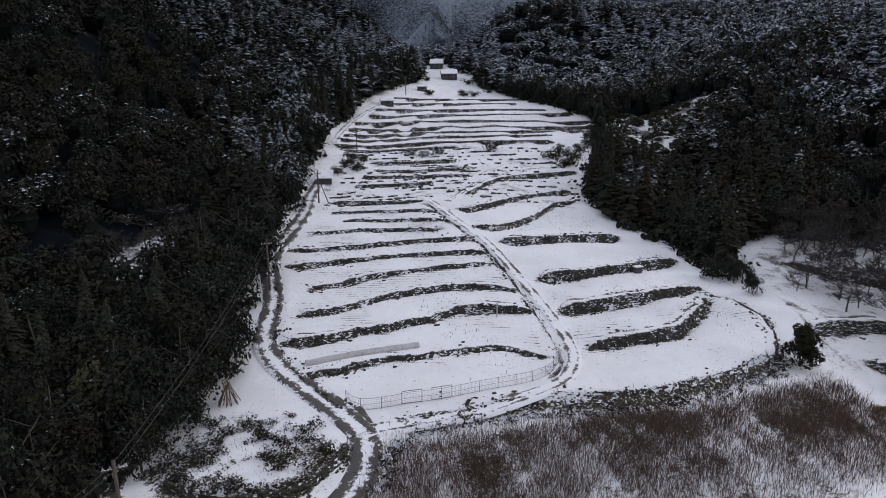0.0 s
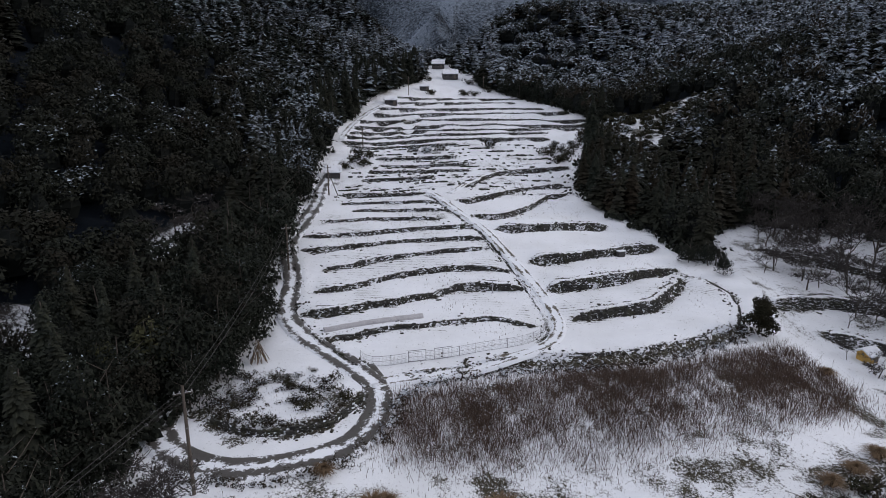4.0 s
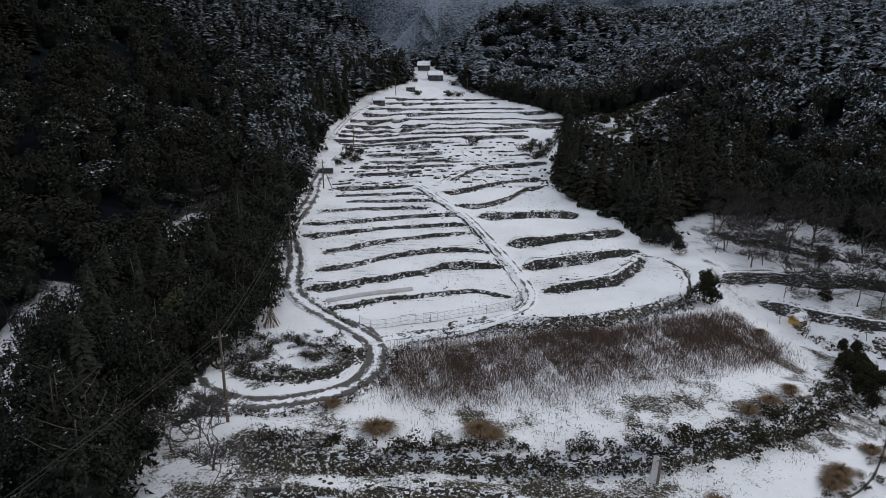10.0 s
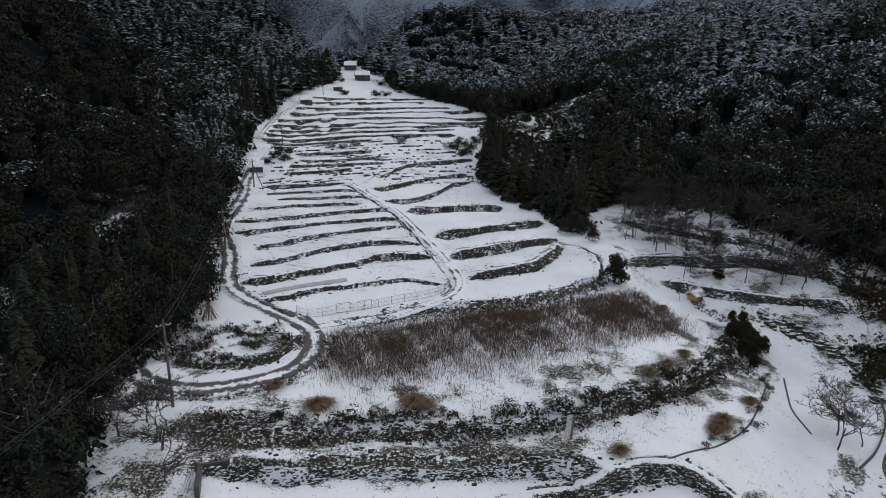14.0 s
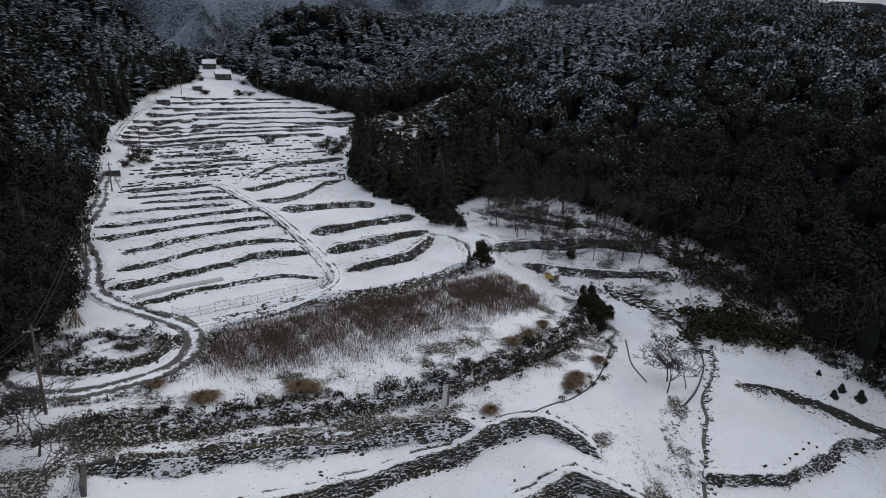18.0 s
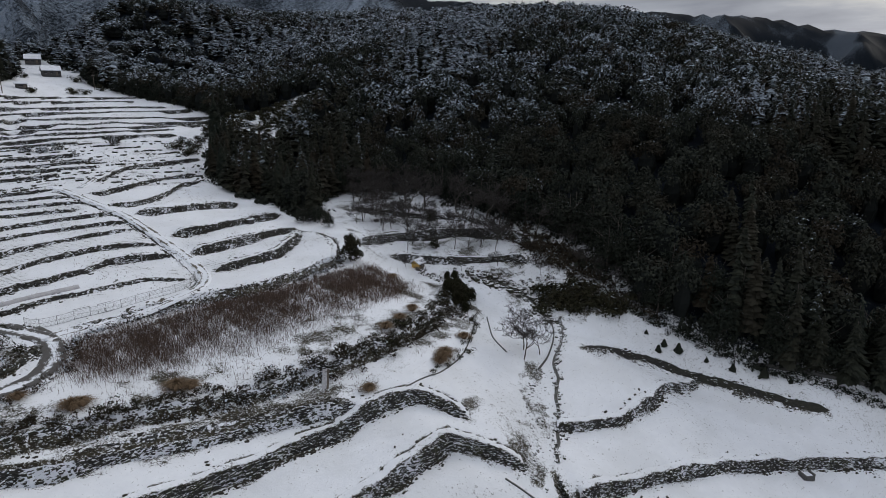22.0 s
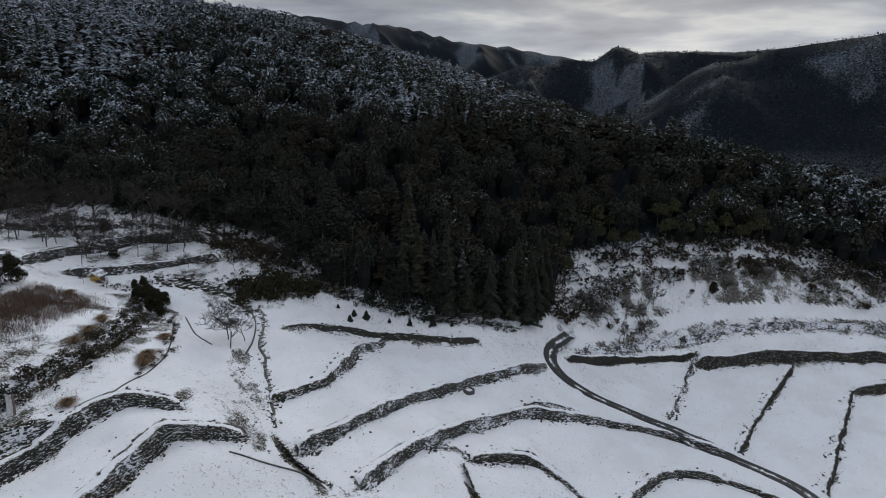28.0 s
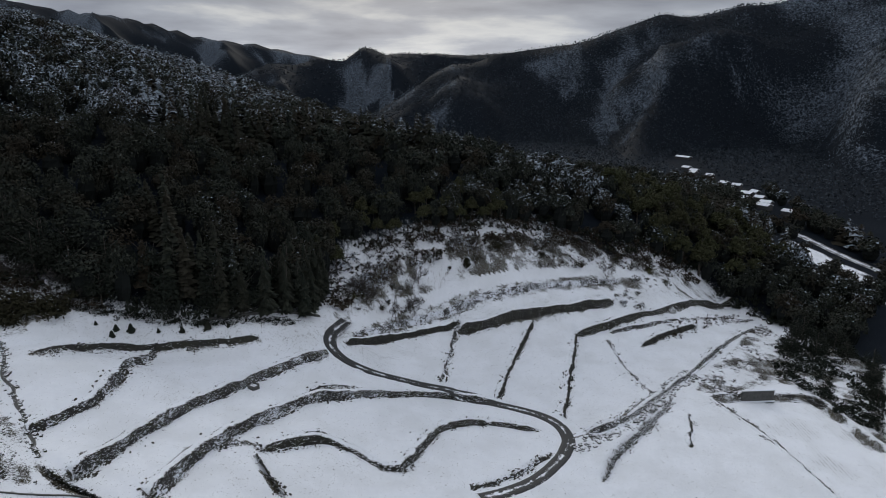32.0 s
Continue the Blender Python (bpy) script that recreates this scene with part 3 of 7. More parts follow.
THICK_SIDE = [(84.4, 63.3), (87.6, 56.8), (89.2, 49.4), (89.3, 42.3), (84.7, 44.5), (82.1, 52.0), (80.5, 57.5)]
SHRUB_SIDE = [(73.7, 51.5), (81.0, 47.7), (85.4, 42.4), (88.0, 35.9), (85.3, 34.5), (76.8, 38.8), (70.5, 46.0)]

# ---- the lie of the land ----
# 0 dry-stone, 1 mossy stone, 2 overgrown bank, 3 grassy bank
WALL_KIND = {"reedbank": 2, "streambank": 2, "a1": 1, "a2": 1, "a3": 1, "b1": 1, "b2": 1, "b3": 1, "b4": 1, "n0": 1, "n4": 1, "edge": 2, "hb": 2, "g1": 3, "n1": 2, "n5": 2, "o1": 1, "o2": 1, "o0": 1, "q1": 1, "q3": 2, "q5": 1, "m6": 2, "m7": 2, "h0": 1, "m8": 2}

SPOTS = np.array(UPPER + VALLEY + LOWER + HILLS + EDGES, float)


def spline(spots, smooth=20.0):
    n = len(spots)
    d = np.hypot(spots[:, None, 0] - spots[None, :, 0], spots[:, None, 1] - spots[None, :, 1])
    a = np.zeros((n + 3, n + 3))
    a[:n, :n] = np.where(d > 0, d * d * np.log(np.maximum(d, 1e-9)), 0) + np.eye(n) * smooth
    a[:n, n] = a[n, :n] = 1
    a[:n, n + 1:], a[n + 1:, :n] = spots[:, :2], spots[:, :2].T
    return np.linalg.solve(a, np.r_[spots[:, 2], 0, 0, 0])


WEIGHT = spline(SPOTS)


def along(line, x, y):
    """Distance to a plan line, the signed side (left is positive), and how far along it, for many points."""
    p = np.array(line, float)
    run = np.r_[0, np.cumsum(np.hypot(*np.diff(p, axis=0).T))]
    best = np.full(np.shape(x), 1e9)
    side, at = np.zeros(np.shape(x)), np.zeros(np.shape(x))
    for (ax, ay), (bx, by), r in zip(p[:-1], p[1:], run):
        dx, dy = bx - ax, by - ay
        ln = math.hypot(dx, dy)
        u = np.clip(((x - ax) * dx + (y - ay) * dy) / ln ** 2, 0, 1)
        ex, ey = x - ax - u * dx, y - ay - u * dy
        d = np.hypot(ex, ey)
        near = d < best
        best = np.where(near, d, best)
        side = np.where(near, np.sign(dx * ey - dy * ex), side)
        at = np.where(near, r + u * ln, at)
    return best, side, at, run[-1]


# far ridges: crest points as heading and elevation from the valley's middle, at a distance in metres; fall of the flanks
FAR_RIDGES = [
    (2700, 0.5, [(30, 8.6), (42, 8.2), (52, 7.2), (60, 6.5), (65, 5.2), (69, 4.9), (73, 4.0), (77, 3.4)]),
    (1750, 0.5, [(70, 3.2), (76.9, 3.9), (78.5, 4.8), (80.5, 4.1), (84.8, 4.5), (88, 4.2), (92, 4.4), (96, 4.6)]),
    (1150, 0.55, [(90, 3.9), (93.4, 4.5), (97.3, 5.2), (101, 6.3), (104.7, 7.1), (109.4, 7.2), (113, 7.6), (120, 9), (130, 9.5), (150, 8)]),
    (900, 0.5, [(-30, 11), (-14, 10.5), (-5, 10.4), (2, 10.0), (7, 10.8), (14, 11.5), (24, 11.5), (36, 8.0)]),
]


def ridge_line(d, crest):
    return [(-15 + d * math.sin(radians(a)), -40 + d * math.cos(radians(a)), 70 + d * math.tan(radians(e))) for a, e in crest]


def smooth_noise(x, y, scale, seed=0.0):
    """Cheap rolling noise from a few sines, about -1 to 1."""
    s = 0
    for k, (a, b, c) in enumerate(((1, .35, .3), (-.6, 1.1, 1.7), (1.7, -1.3, 4.1), (2.3, 2.0, 2.2), (-3.1, 1.4, .7))):
        s = s + np.sin((a * x + b * y) / scale + c + seed * (k + 1)) / (1 + 0.6 * k)
    return s / 2.4


def lattice_noise(x, y, scale, seed=0.0):
    """Blotchy noise from random values on a lattice, about -1 to 1."""
    u, v = x / scale + 0.37 * y / scale, y / scale - 0.37 * x / scale
    i, j = np.floor(u), np.floor(v)
    fu, fv = u - i, v - j
    fu, fv = fu * fu * (3 - 2 * fu), fv * fv * (3 - 2 * fv)

    def at(a, c):
        q = np.sin(a * 127.1 + c * 311.7 + seed * 74.7) * 43758.5453
        return q - np.floor(q)

    top = at(i, j) * (1 - fu) + at(i + 1, j) * fu
    low = at(i, j + 1) * (1 - fu) + at(i + 1, j + 1) * fu
    return 2 * (top * (1 - fv) + low * fv) - 1


def base_height(x, y):
    z = WEIGHT[-3] + WEIGHT[-2] * x + WEIGHT[-1] * y
    for (a, b, _), c in zip(SPOTS, WEIGHT[:-3]):
        q = (x - a) ** 2 + (y - b) ** 2
        z = z + c * 0.5 * q * np.log(np.maximum(q, 1e-12))
    return z


def wander(x, y):
    """How far a wall strays from its line."""
    return (0.24 * lattice_noise(x, y, 2.6, 1.0) + 0.12 * lattice_noise(x, y, 1.2, 2.0)) * np.clip((200 - y) / 60, 0.3, 1)


def uneven(x, y):
    """How a wall's height varies along it."""
    return np.clip(0.92 + 0.5 * lattice_noise(x, y, 7.0, 2.0), 0.35, 1.4)


def height(x, y):
    x, y = np.asarray(x, float), np.asarray(y, float)
    z = base_height(x, y)
    for name, (h, reach, line) in WALLS.items():
        p = np.array(line)
        m = (x > p[:, 0].min() - reach) & (x < p[:, 0].max() + reach) & (y > p[:, 1].min() - reach) & (y < p[:, 1].max() + reach)
        if not m.any():
            continue
        d, s, at, total = along(line, x[m], y[m])
        taper = np.clip(np.minimum(at, total - at) / 2.5 + 0.15, 0, 1)
        sd = d * s - (0.6 if WALL_KIND.get(name, 0) < 2 else 0.1) - wander(x[m], y[m])
        taper = taper * uneven(x[m], y[m])
        step = np.clip(sd / (0.26 if WALL_KIND.get(name, 0) < 2 else 0.8), -1, 1) * 0.5 * np.clip(1 - np.abs(sd) / reach, 0, 1)
        z[m] += h * step * taper
    # under the east wood the ground lies a little lower than at its rim
    wooded = np.clip((x - 24) / 30, 0, 1) * np.clip((y + 105) / 40, 0, 1) * np.clip((560 - np.hypot(x - 40, y - 100)) / 160, 0, 1)
    m = (wooded > 0) & ~inside(OPEN, x, y)
    if m.any():
        z[m] -= 4.0 * wooded[m] * np.clip((along(OPEN + OPEN[:1], x[m], y[m])[0] - 4) / 16, 0, 1)
    near = np.hypot(x - 40, y - 60)
    z = z + smooth_noise(x, y, 9.0) * np.clip((near - 230) / 200, 0.04, 1.0) * 1.2
    # away from the valley the land settles to a plain out of which the far ridges rise
    far = np.clip((np.hypot(x - 40, y - 100) - 380) / 350, 0, 1)
    far = far * far * (3 - 2 * far)
    rise = np.clip((y - 180) / 220, 0, 1) * np.clip((700 - x) / 300, 0, 1)
    low = 6.0 + (np.clip(z, 6, 150) - 6.0) * rise * rise * (3 - 2 * rise)
    z = z * (1 - far) + low * far
    for dist, fall, crest in FAR_RIDGES:
        c = ridge_line(dist, crest)
        m = np.hypot(x - 40, y - 60) > 330
        if m.any():
            d, s, at, total = along([q[:2] for q in c], x[m], y[m])
            run = np.r_[0, np.cumsum([math.hypot(b[0] - a[0], b[1] - a[1]) for a, b in zip(c, c[1:])])]
            top = np.interp(at, run, [q[2] for q in c])
            fold = 1 - 2 * np.abs(smooth_noise(x[m] + 0.35 * y[m], y[m], 95.0, dist * 0.01))
            rib = 1 - 2 * np.abs(np.sin(at / 118 + 0.9 * lattice_noise(x[m], y[m], 260.0, dist) + dist))
            spur = (0.45 * fold + 0.75 * rib) * np.clip(d / 240, 0, 1) * 70 + lattice_noise(x[m], y[m], 130.0, 2) * np.clip(d / 60, 0, 1) * 12 + smooth_noise(x[m], y[m], 22.0) * np.clip(d / 60, 0, 1) * 5
            z[m] = np.maximum(z[m], top - fall * d + spur - 4)
    return z


def at_height(x, y):
    return float(height(np.array([x]), np.array([y]))[0])


def inside(poly, x, y):
    p = np.array(poly)
    hit = np.zeros(np.shape(x), bool)
    for (ax, ay), (bx, by) in zip(p, np.roll(p, -1, axis=0)):
        cross = ((ay > y) != (by > y)) & (x < (bx - ax) * (y - ay) / (by - ay + 1e-12) + ax)
        hit ^= cross
    return hit


# land that carries no forest: the terraces, the reed plateau, the lower fields, the scrub on the bank
OPEN = [
    (-11, 290), (-19, 262), (-29, 232), (-34, 188), (-32, 160), (-32.5, 140), (-29.5, 118), (-29, 99), (-26, 79), (-24.5, 65), (-27, 54), (-27.5, 45), (-29, 39),
    (-29, 34), (-26.5, 28), (-23, 20), (-21, 8), (-34, -60), (-40, -140), (60, -190), (120, -190), (125, -170), (140, -158), (158, -148), (176, -147), (198, -140), (208, -126), (196, -104), (183, -92), (178, -70), (168, -48), (157, -24), (144, -9),
    (124, -5), (117, -7), (106, -0.5), (95, 11), (92, 22), (87, 32), (89, 37), (85, 46), (89, 49), (87, 63), (83, 82), (79, 101), (62, 113), (52, 106),
    (49, 90), (43, 90), (42, 101), (36, 116), (31, 132), (36, 156), (50, 190), (54, 206), (50, 224), (44, 244), (33, 264), (26, 280), (17, 294), (15, 320), (5, 326), (4, 347), (-9, 348), (-10, 318),
]
SCRUB_BANK = [(121, -8), (131, -20), (150, -34), (163, -52), (172, -72), (180, -88), (196, -104), (178, -70), (160, -34), (150, -20), (130, -6)]
RIGHT_GLADE = [(36, 153), (50, 188), (54, 206), (60, 216), (92, 216), (96, 196), (74, 178), (56, 158)]
WEST_GLADE = [(-58, 66), (-51, 66), (-47, 47), (-44, 34), (-51, 32), (-56, 48)]
WEST_GLADE_HIGH = [(-49, 78), (-39, 84), (-37.5, 98), (-44, 98), (-50, 85)]
VALLEY_FIELDS = [[(262, -192), (300, -206), (268, -222), (240, -206)], [(232, -196), (244, -205), (214, -192), (196, -170), (206, -168)]]
VALLEY_ROADS = [[(346, -208), (312, -219), (278, -230), (240, -240)], [(330, -188), (285, -186), (240, -177), (219, -194), (205, -215)]]
VALLEY_FLOOR = [(212, -190), (245, -162), (330, -190), (450, -205), (560, -205), (670, -235), (660, -275), (480, -275), (330, -270), (225, -235)]


def mesh_object(name, verts, faces, mat, parent=None, smooth=False):
    me = bpy.data.meshes.new(name)
    verts = np.asarray(verts, np.float32)
    faces = [np.asarray(f) for f in (faces if isinstance(faces, list) and len(faces) and getattr(faces[0], "ndim", 0) == 2 else [np.asarray(faces)])]
    loops = np.concatenate([f.ravel() for f in faces]).astype(np.int32)
    sizes = np.concatenate([np.full(len(f), f.shape[1]) for f in faces]).astype(np.int32)
    starts = np.r_[0, np.cumsum(sizes)[:-1]].astype(np.int32)
    me.vertices.add(len(verts))
    me.vertices.foreach_set("co", verts.ravel())
    me.loops.add(len(loops))
    me.loops.foreach_set("vertex_index", loops)
    me.polygons.add(len(sizes))
    me.polygons.foreach_set("loop_start", starts)
    me.polygons.foreach_set("loop_total", sizes)
    me.polygons.foreach_set("use_smooth", np.full(len(sizes), smooth))
    me.update(calc_edges=True)
    me.materials.append(mat)
    ob = new(name, me)
    if parent is not None:
        ob.parent = parent
    return ob


def set_attribute(ob, name, values):
    a = ob.data.attributes.new(name, "FLOAT", "POINT")
    a.data.foreach_set("value", np.asarray(values, np.float32))


def spread(lo, hi, fine, reach, grow=1.09, cap=48.0):
    """Grid lines, even between lo and hi and wider and wider out to reach on both sides."""
    out, step, d = [], fine, 0.0
    while d < reach:
        step = min(step * grow, cap)
        d += step
        out.append(d)
    out = np.array(out)
    return np.r_[lo - out[::-1], np.arange(lo, hi, fine), hi + out]


GX, GY = spread(-30, 190, 0.72, 3300, 1.09, 38.0), spread(-132, 150, 0.72, 3300, 1.06, 38.0)
X, Y = np.meshgrid(GX, GY)
Z = height(X.ravel(), Y.ravel()).reshape(X.shape)
xf, yf = X.ravel(), Y.ravel()


def frost(x, y):
    """How white the far woods are, by aspect, in drifts and by painted distance haze, 0 to 1."""
    e = 16.0
    north = (height(x, y - e) - height(x, y + e)) / (2 * e)
    west = (height(x + e, y) - height(x - e, y)) / (2 * e)
    valley = np.clip((y - 260) / 160, 0, 1) * np.clip((520 - x) / 200, 0, 1)
    rise = np.clip((height(x, y) - 50) / 90, 0, 1)
    white = -0.40 + 0.34 * rise + 0.9 * north + 0.45 * west + 0.20 * lattice_noise(x, y, 150.0, 4) + 0.42 * lattice_noise(x, y, 48.0, 1) + 0.25 * lattice_noise(x, y, 17.0, 6)
    # the farthest range is whitened with distance, in place of haze
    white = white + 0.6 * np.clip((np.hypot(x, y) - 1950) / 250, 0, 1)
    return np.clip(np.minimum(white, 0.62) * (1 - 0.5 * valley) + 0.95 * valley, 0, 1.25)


def wall_bands():
    """Earth and grass bared along every wall, ragged, wider below than above."""
    out = np.zeros(len(xf))
    for k, (name, (h, reach, line)) in enumerate(WALLS.items()):
        p = np.array(line)
        m = (xf > p[:, 0].min() - 3) & (xf < p[:, 0].max() + 3) & (yf > p[:, 1].min() - 3) & (yf < p[:, 1].max() + 3)
        if not m.any():
            continue
        d, s, at, total = along(line, xf[m], yf[m])
        sd = d * s - 0.3 - wander(xf[m], yf[m])
        half = (0.55 + 0.35 * h) * (1 + 0.55 * smooth_noise(xf[m], yf[m], 1.0, k)) * np.where(sd < 0, 1.25, 0.45)
        amount = np.clip(1.25 - np.abs(sd) / np.maximum(half, 0.15), 0, 1)
        amount = amount * np.clip(0.8 + 0.55 * smooth_noise(xf[m], yf[m], 1.5, k + 3), 0.1 if h < 0.75 else 0.45, 1)
        out[m] = np.maximum(out[m], 0.40 * amount)
    return out


def ground_height(x, y):
    """Height of the ground sheet itself, between its grid points."""
    i = np.clip(np.searchsorted(GX, x) - 1, 0, len(GX) - 2)
    j = np.clip(np.searchsorted(GY, y) - 1, 0, len(GY) - 2)
    u, v = (x - GX[i]) / (GX[i + 1] - GX[i]), (y - GY[j]) / (GY[j + 1] - GY[j])
    return (Z[j, i] * (1 - u) + Z[j, i + 1] * u) * (1 - v) + (Z[j + 1, i] * (1 - u) + Z[j + 1, i + 1] * u) * v


def bareness():
    """Where snow is missing: steep banks, forest floor, trodden and wet places."""
    gy, gx = np.gradient(Z, GY, GX)
    slope = np.hypot(gx, gy).ravel()
    bare = 0.03 + np.clip((slope - 0.34) / 0.4, 0, 1) * 0.42
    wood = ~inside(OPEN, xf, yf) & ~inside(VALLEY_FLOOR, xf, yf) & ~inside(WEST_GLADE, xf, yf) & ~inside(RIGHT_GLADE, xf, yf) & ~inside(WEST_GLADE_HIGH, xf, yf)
    deep = np.clip(along(OPEN + OPEN[:1], xf, yf)[0] / 9.0, 0, 1)
    slope_cap = np.where((xf > 108) | ((xf > 58) & (yf < 42)), 0.14, 0.40)
    bare = np.minimum(bare, slope_cap)
    away = np.hypot(xf, yf) > 440
    white = np.zeros(len(xf))
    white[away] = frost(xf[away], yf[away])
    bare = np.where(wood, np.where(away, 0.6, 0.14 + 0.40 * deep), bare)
    clump = 0.13 * lattice_noise(xf, yf, 2.2, 5) + 0.12 * lattice_noise(xf, yf, 6.0, 6)
    reeds = inside(REEDS, xf, yf)
    thick = np.clip((yf - 39 - 0.30 * np.maximum(xf - 5, 0)) / 8.0, 0, 1)
    bare = np.where(reeds, np.maximum(bare, 0.12 + 0.12 * thick + 0.08 * smooth_noise(xf, yf, 3.5, 2) + 0.9 * clump), bare)
    plateau = inside([(-5, 50), (40, 66), (62, 57), (36, 34), (0, 29), (-16, 27), (-24, 33), (-8, 38)], xf, yf) & ~reeds
    bare = np.where(plateau, np.maximum(bare, 0.17 + clump), bare)
    shelf = inside([(-17, 28), (20, 30), (62, 55), (58, 42), (30, 27), (20, 24), (-17, 23)], xf, yf)
    bare = np.where(shelf, np.maximum(bare, 0.20 + clump), bare)
    knoll = inside([(-25, 55), (-12, 52), (-9, 47), (-12, 42), (-20, 40), (-26, 45)], xf, yf)
    bare = np.where(knoll, np.maximum(bare, 0.20 + 1.3 * clump), bare)
    scrub = inside(SCRUB_BANK, xf, yf)
    bare = np.where(scrub, 0.248 + 1.3 * clump + 0.06 * smooth_noise(xf, yf, 6.0, 2), bare)
    orchard = inside([(48, 76), (86, 58), (84, 84), (78, 104), (60, 114), (50, 100)], xf, yf)
    bare = np.where(orchard, np.maximum(bare, 0.18 + 0.9 * clump), bare)
    brook = inside([(56, 66), (80, 62), (88, 46), (76, 36), (64, 40), (58, 56)], xf, yf)
    bare = np.where(brook, np.maximum(bare, 0.13 + 0.9 * clump), bare)
    rough = (yf > 126) & (yf < 174) & (np.abs(xf) < 32)
    bare = np.where(rough, np.maximum(bare, 0.10 + 0.7 * clump + 0.05 * smooth_noise(0.35 * xf, yf, 0.8, 9)), bare)
    for glade, least in ((RIGHT_GLADE, 0.24), (WEST_GLADE, 0.12), (WEST_GLADE_HIGH, 0.19)):
        bare = np.where(inside(glade, xf, yf), np.maximum(bare, least + 1.2 * clump), bare)
    corner = inside([(-30, 38), (-17, 36), (-15, 20), (-24, 18), (-29, 30)], xf, yf)
    bare = np.where(corner, np.maximum(bare, 0.18 + clump), bare)
    on_path = along(PATH_LOW, xf, yf)[0] < 1.6
    bare = np.where(on_path, np.maximum(bare, 0.17 + clump), bare)
    bank = inside([(106, -12), (121, -8), (150, -20), (196, -104), (206, -138), (190, -124), (165, -84), (152, -52), (137, -30), (116, -14)], xf, yf)
    bare = np.where(bank, np.maximum(bare, 0.22 + clump), bare)
    bare = np.where(inside(THICK_SIDE, xf, yf) | inside(SHRUB_SIDE, xf, yf), np.maximum(bare, 0.21 + clump), bare)
    bare = np.where(inside(PATCHY, xf, yf), np.maximum(bare, 0.21 + 1.2 * clump), bare)
    bare = np.where(inside(BRUSHY, xf, yf), np.maximum(bare, 0.26 + 1.1 * clump), bare)
    bare = np.maximum(bare, wall_bands())
    bare = np.where(along(HILL_TRACK, xf, yf)[0] < 1.5 + 0.4 * clump, 0.03, bare)
    bare = np.where(inside(VALLEY_FLOOR, xf, yf), 0.52 + 0.26 * lattice_noise(xf, yf, 24.0, 1), bare)
    for field in VALLEY_FIELDS:
        bare = np.where(inside(field, xf, yf), 0.08 + 0.5 * clump, bare)
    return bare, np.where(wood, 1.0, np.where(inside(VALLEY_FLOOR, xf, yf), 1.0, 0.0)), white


def furrows():
    west = inside([(-20, 62), (12, 66), (12, 78), (8, 92), (6, 103), (0, 115), (-5, 124), (-24, 126), (-24, 100), (-20, 80)], xf, yf)
    east = inside([(15, 66), (39, 69), (44, 84), (41, 98), (31, 92), (15, 87)], xf, yf)
    top = (yf > 172) & (yf < 262) & (xf > -30) & (xf < 50)
    low = inside(FURROW_LOW, xf, yf)
    return np.where(west, 1.0, np.where(low, 0.8, np.where(east, 0.8, np.where(top, 0.5, 0.0))))


def build_ground():
    ny, nx = X.shape
    i = np.arange(ny * nx).reshape(ny, nx)
    quads = np.stack([i[:-1, :-1], i[:-1, 1:], i[1:, 1:], i[1:, :-1]], -1).reshape(-1, 4)
    ob = mesh_object("ground", np.stack([xf, yf, Z.ravel()], -1), quads, M_GROUND, smooth=True)
    bare, wood, white = bareness()
    set_attribute(ob, "bare", bare)
    set_attribute(ob, "wood", wood)
    set_attribute(ob, "frost", white)
    set_attribute(ob, "furrow", furrows())
    return tagged(ob, "snow-covered terraced valley floor and wooded hills", "ground", kind="structure")


build_ground()


def smooth_line(line, step):
    """Points every step along a rounded plan line, with the direction at each."""
    p = np.array(line, float)
    for _ in range(2):
        q = [p[0]]
        for a, b in zip(p[:-1], p[1:]):
            q += [a * 0.75 + b * 0.25, a * 0.25 + b * 0.75]
        p = np.array(q + [p[-1]])
    run = np.r_[0, np.cumsum(np.hypot(*np.diff(p, axis=0).T))]
    s = np.linspace(0, run[-1], max(2, int(run[-1] / step)))
    out = np.stack([np.interp(s, run, p[:, 0]), np.interp(s, run, p[:, 1])], -1)
    d = np.gradient(out, axis=0)
    d /= np.hypot(d[:, 0], d[:, 1])[:, None]
    return out, d, s


# ---- dry-stone terrace walls: courses of separate stones ----
CUBE = np.array([(x, y, z) for x in (-.5, .5) for y in (-.5, .5) for z in (-.5, .5)])
CUBE_QUADS = np.array([(0, 1, 3, 2), (4, 6, 7, 5), (0, 4, 5, 1), (2, 3, 7, 6), (0, 2, 6, 4), (1, 5, 7, 3)])


def stones_mesh(name, centres, dirs, sizes, mat, rng, jitter=0.22):
    n = len(centres)
    v = CUBE[None] * (1 + rng.uniform(-jitter, jitter, (n, 8, 3))) * np.asarray(sizes)[:, None, :]
    tilt = rng.uniform(-0.18, 0.18, n)
    dx, dy = dirs[:, 0], dirs[:, 1]
    w = np.empty_like(v)
    w[..., 0] = v[..., 0] * dx[:, None] - v[..., 1] * dy[:, None] + centres[:, None, 0]
    w[..., 1] = v[..., 0] * dy[:, None] + v[..., 1] * dx[:, None] + centres[:, None, 1]
    w[..., 2] = v[..., 2] + v[..., 0] * tilt[:, None] + centres[:, None, 2]
    f = (CUBE_QUADS[None] + 8 * np.arange(n)[:, None, None]).reshape(-1, 4)
    return mesh_object(name, w.reshape(-1, 3), f, mat)




NO_EDGE = ("a1", "q1", "q7", "kerb", "pk", "k1", "m5", "m6", "m7", "m8", "h0")


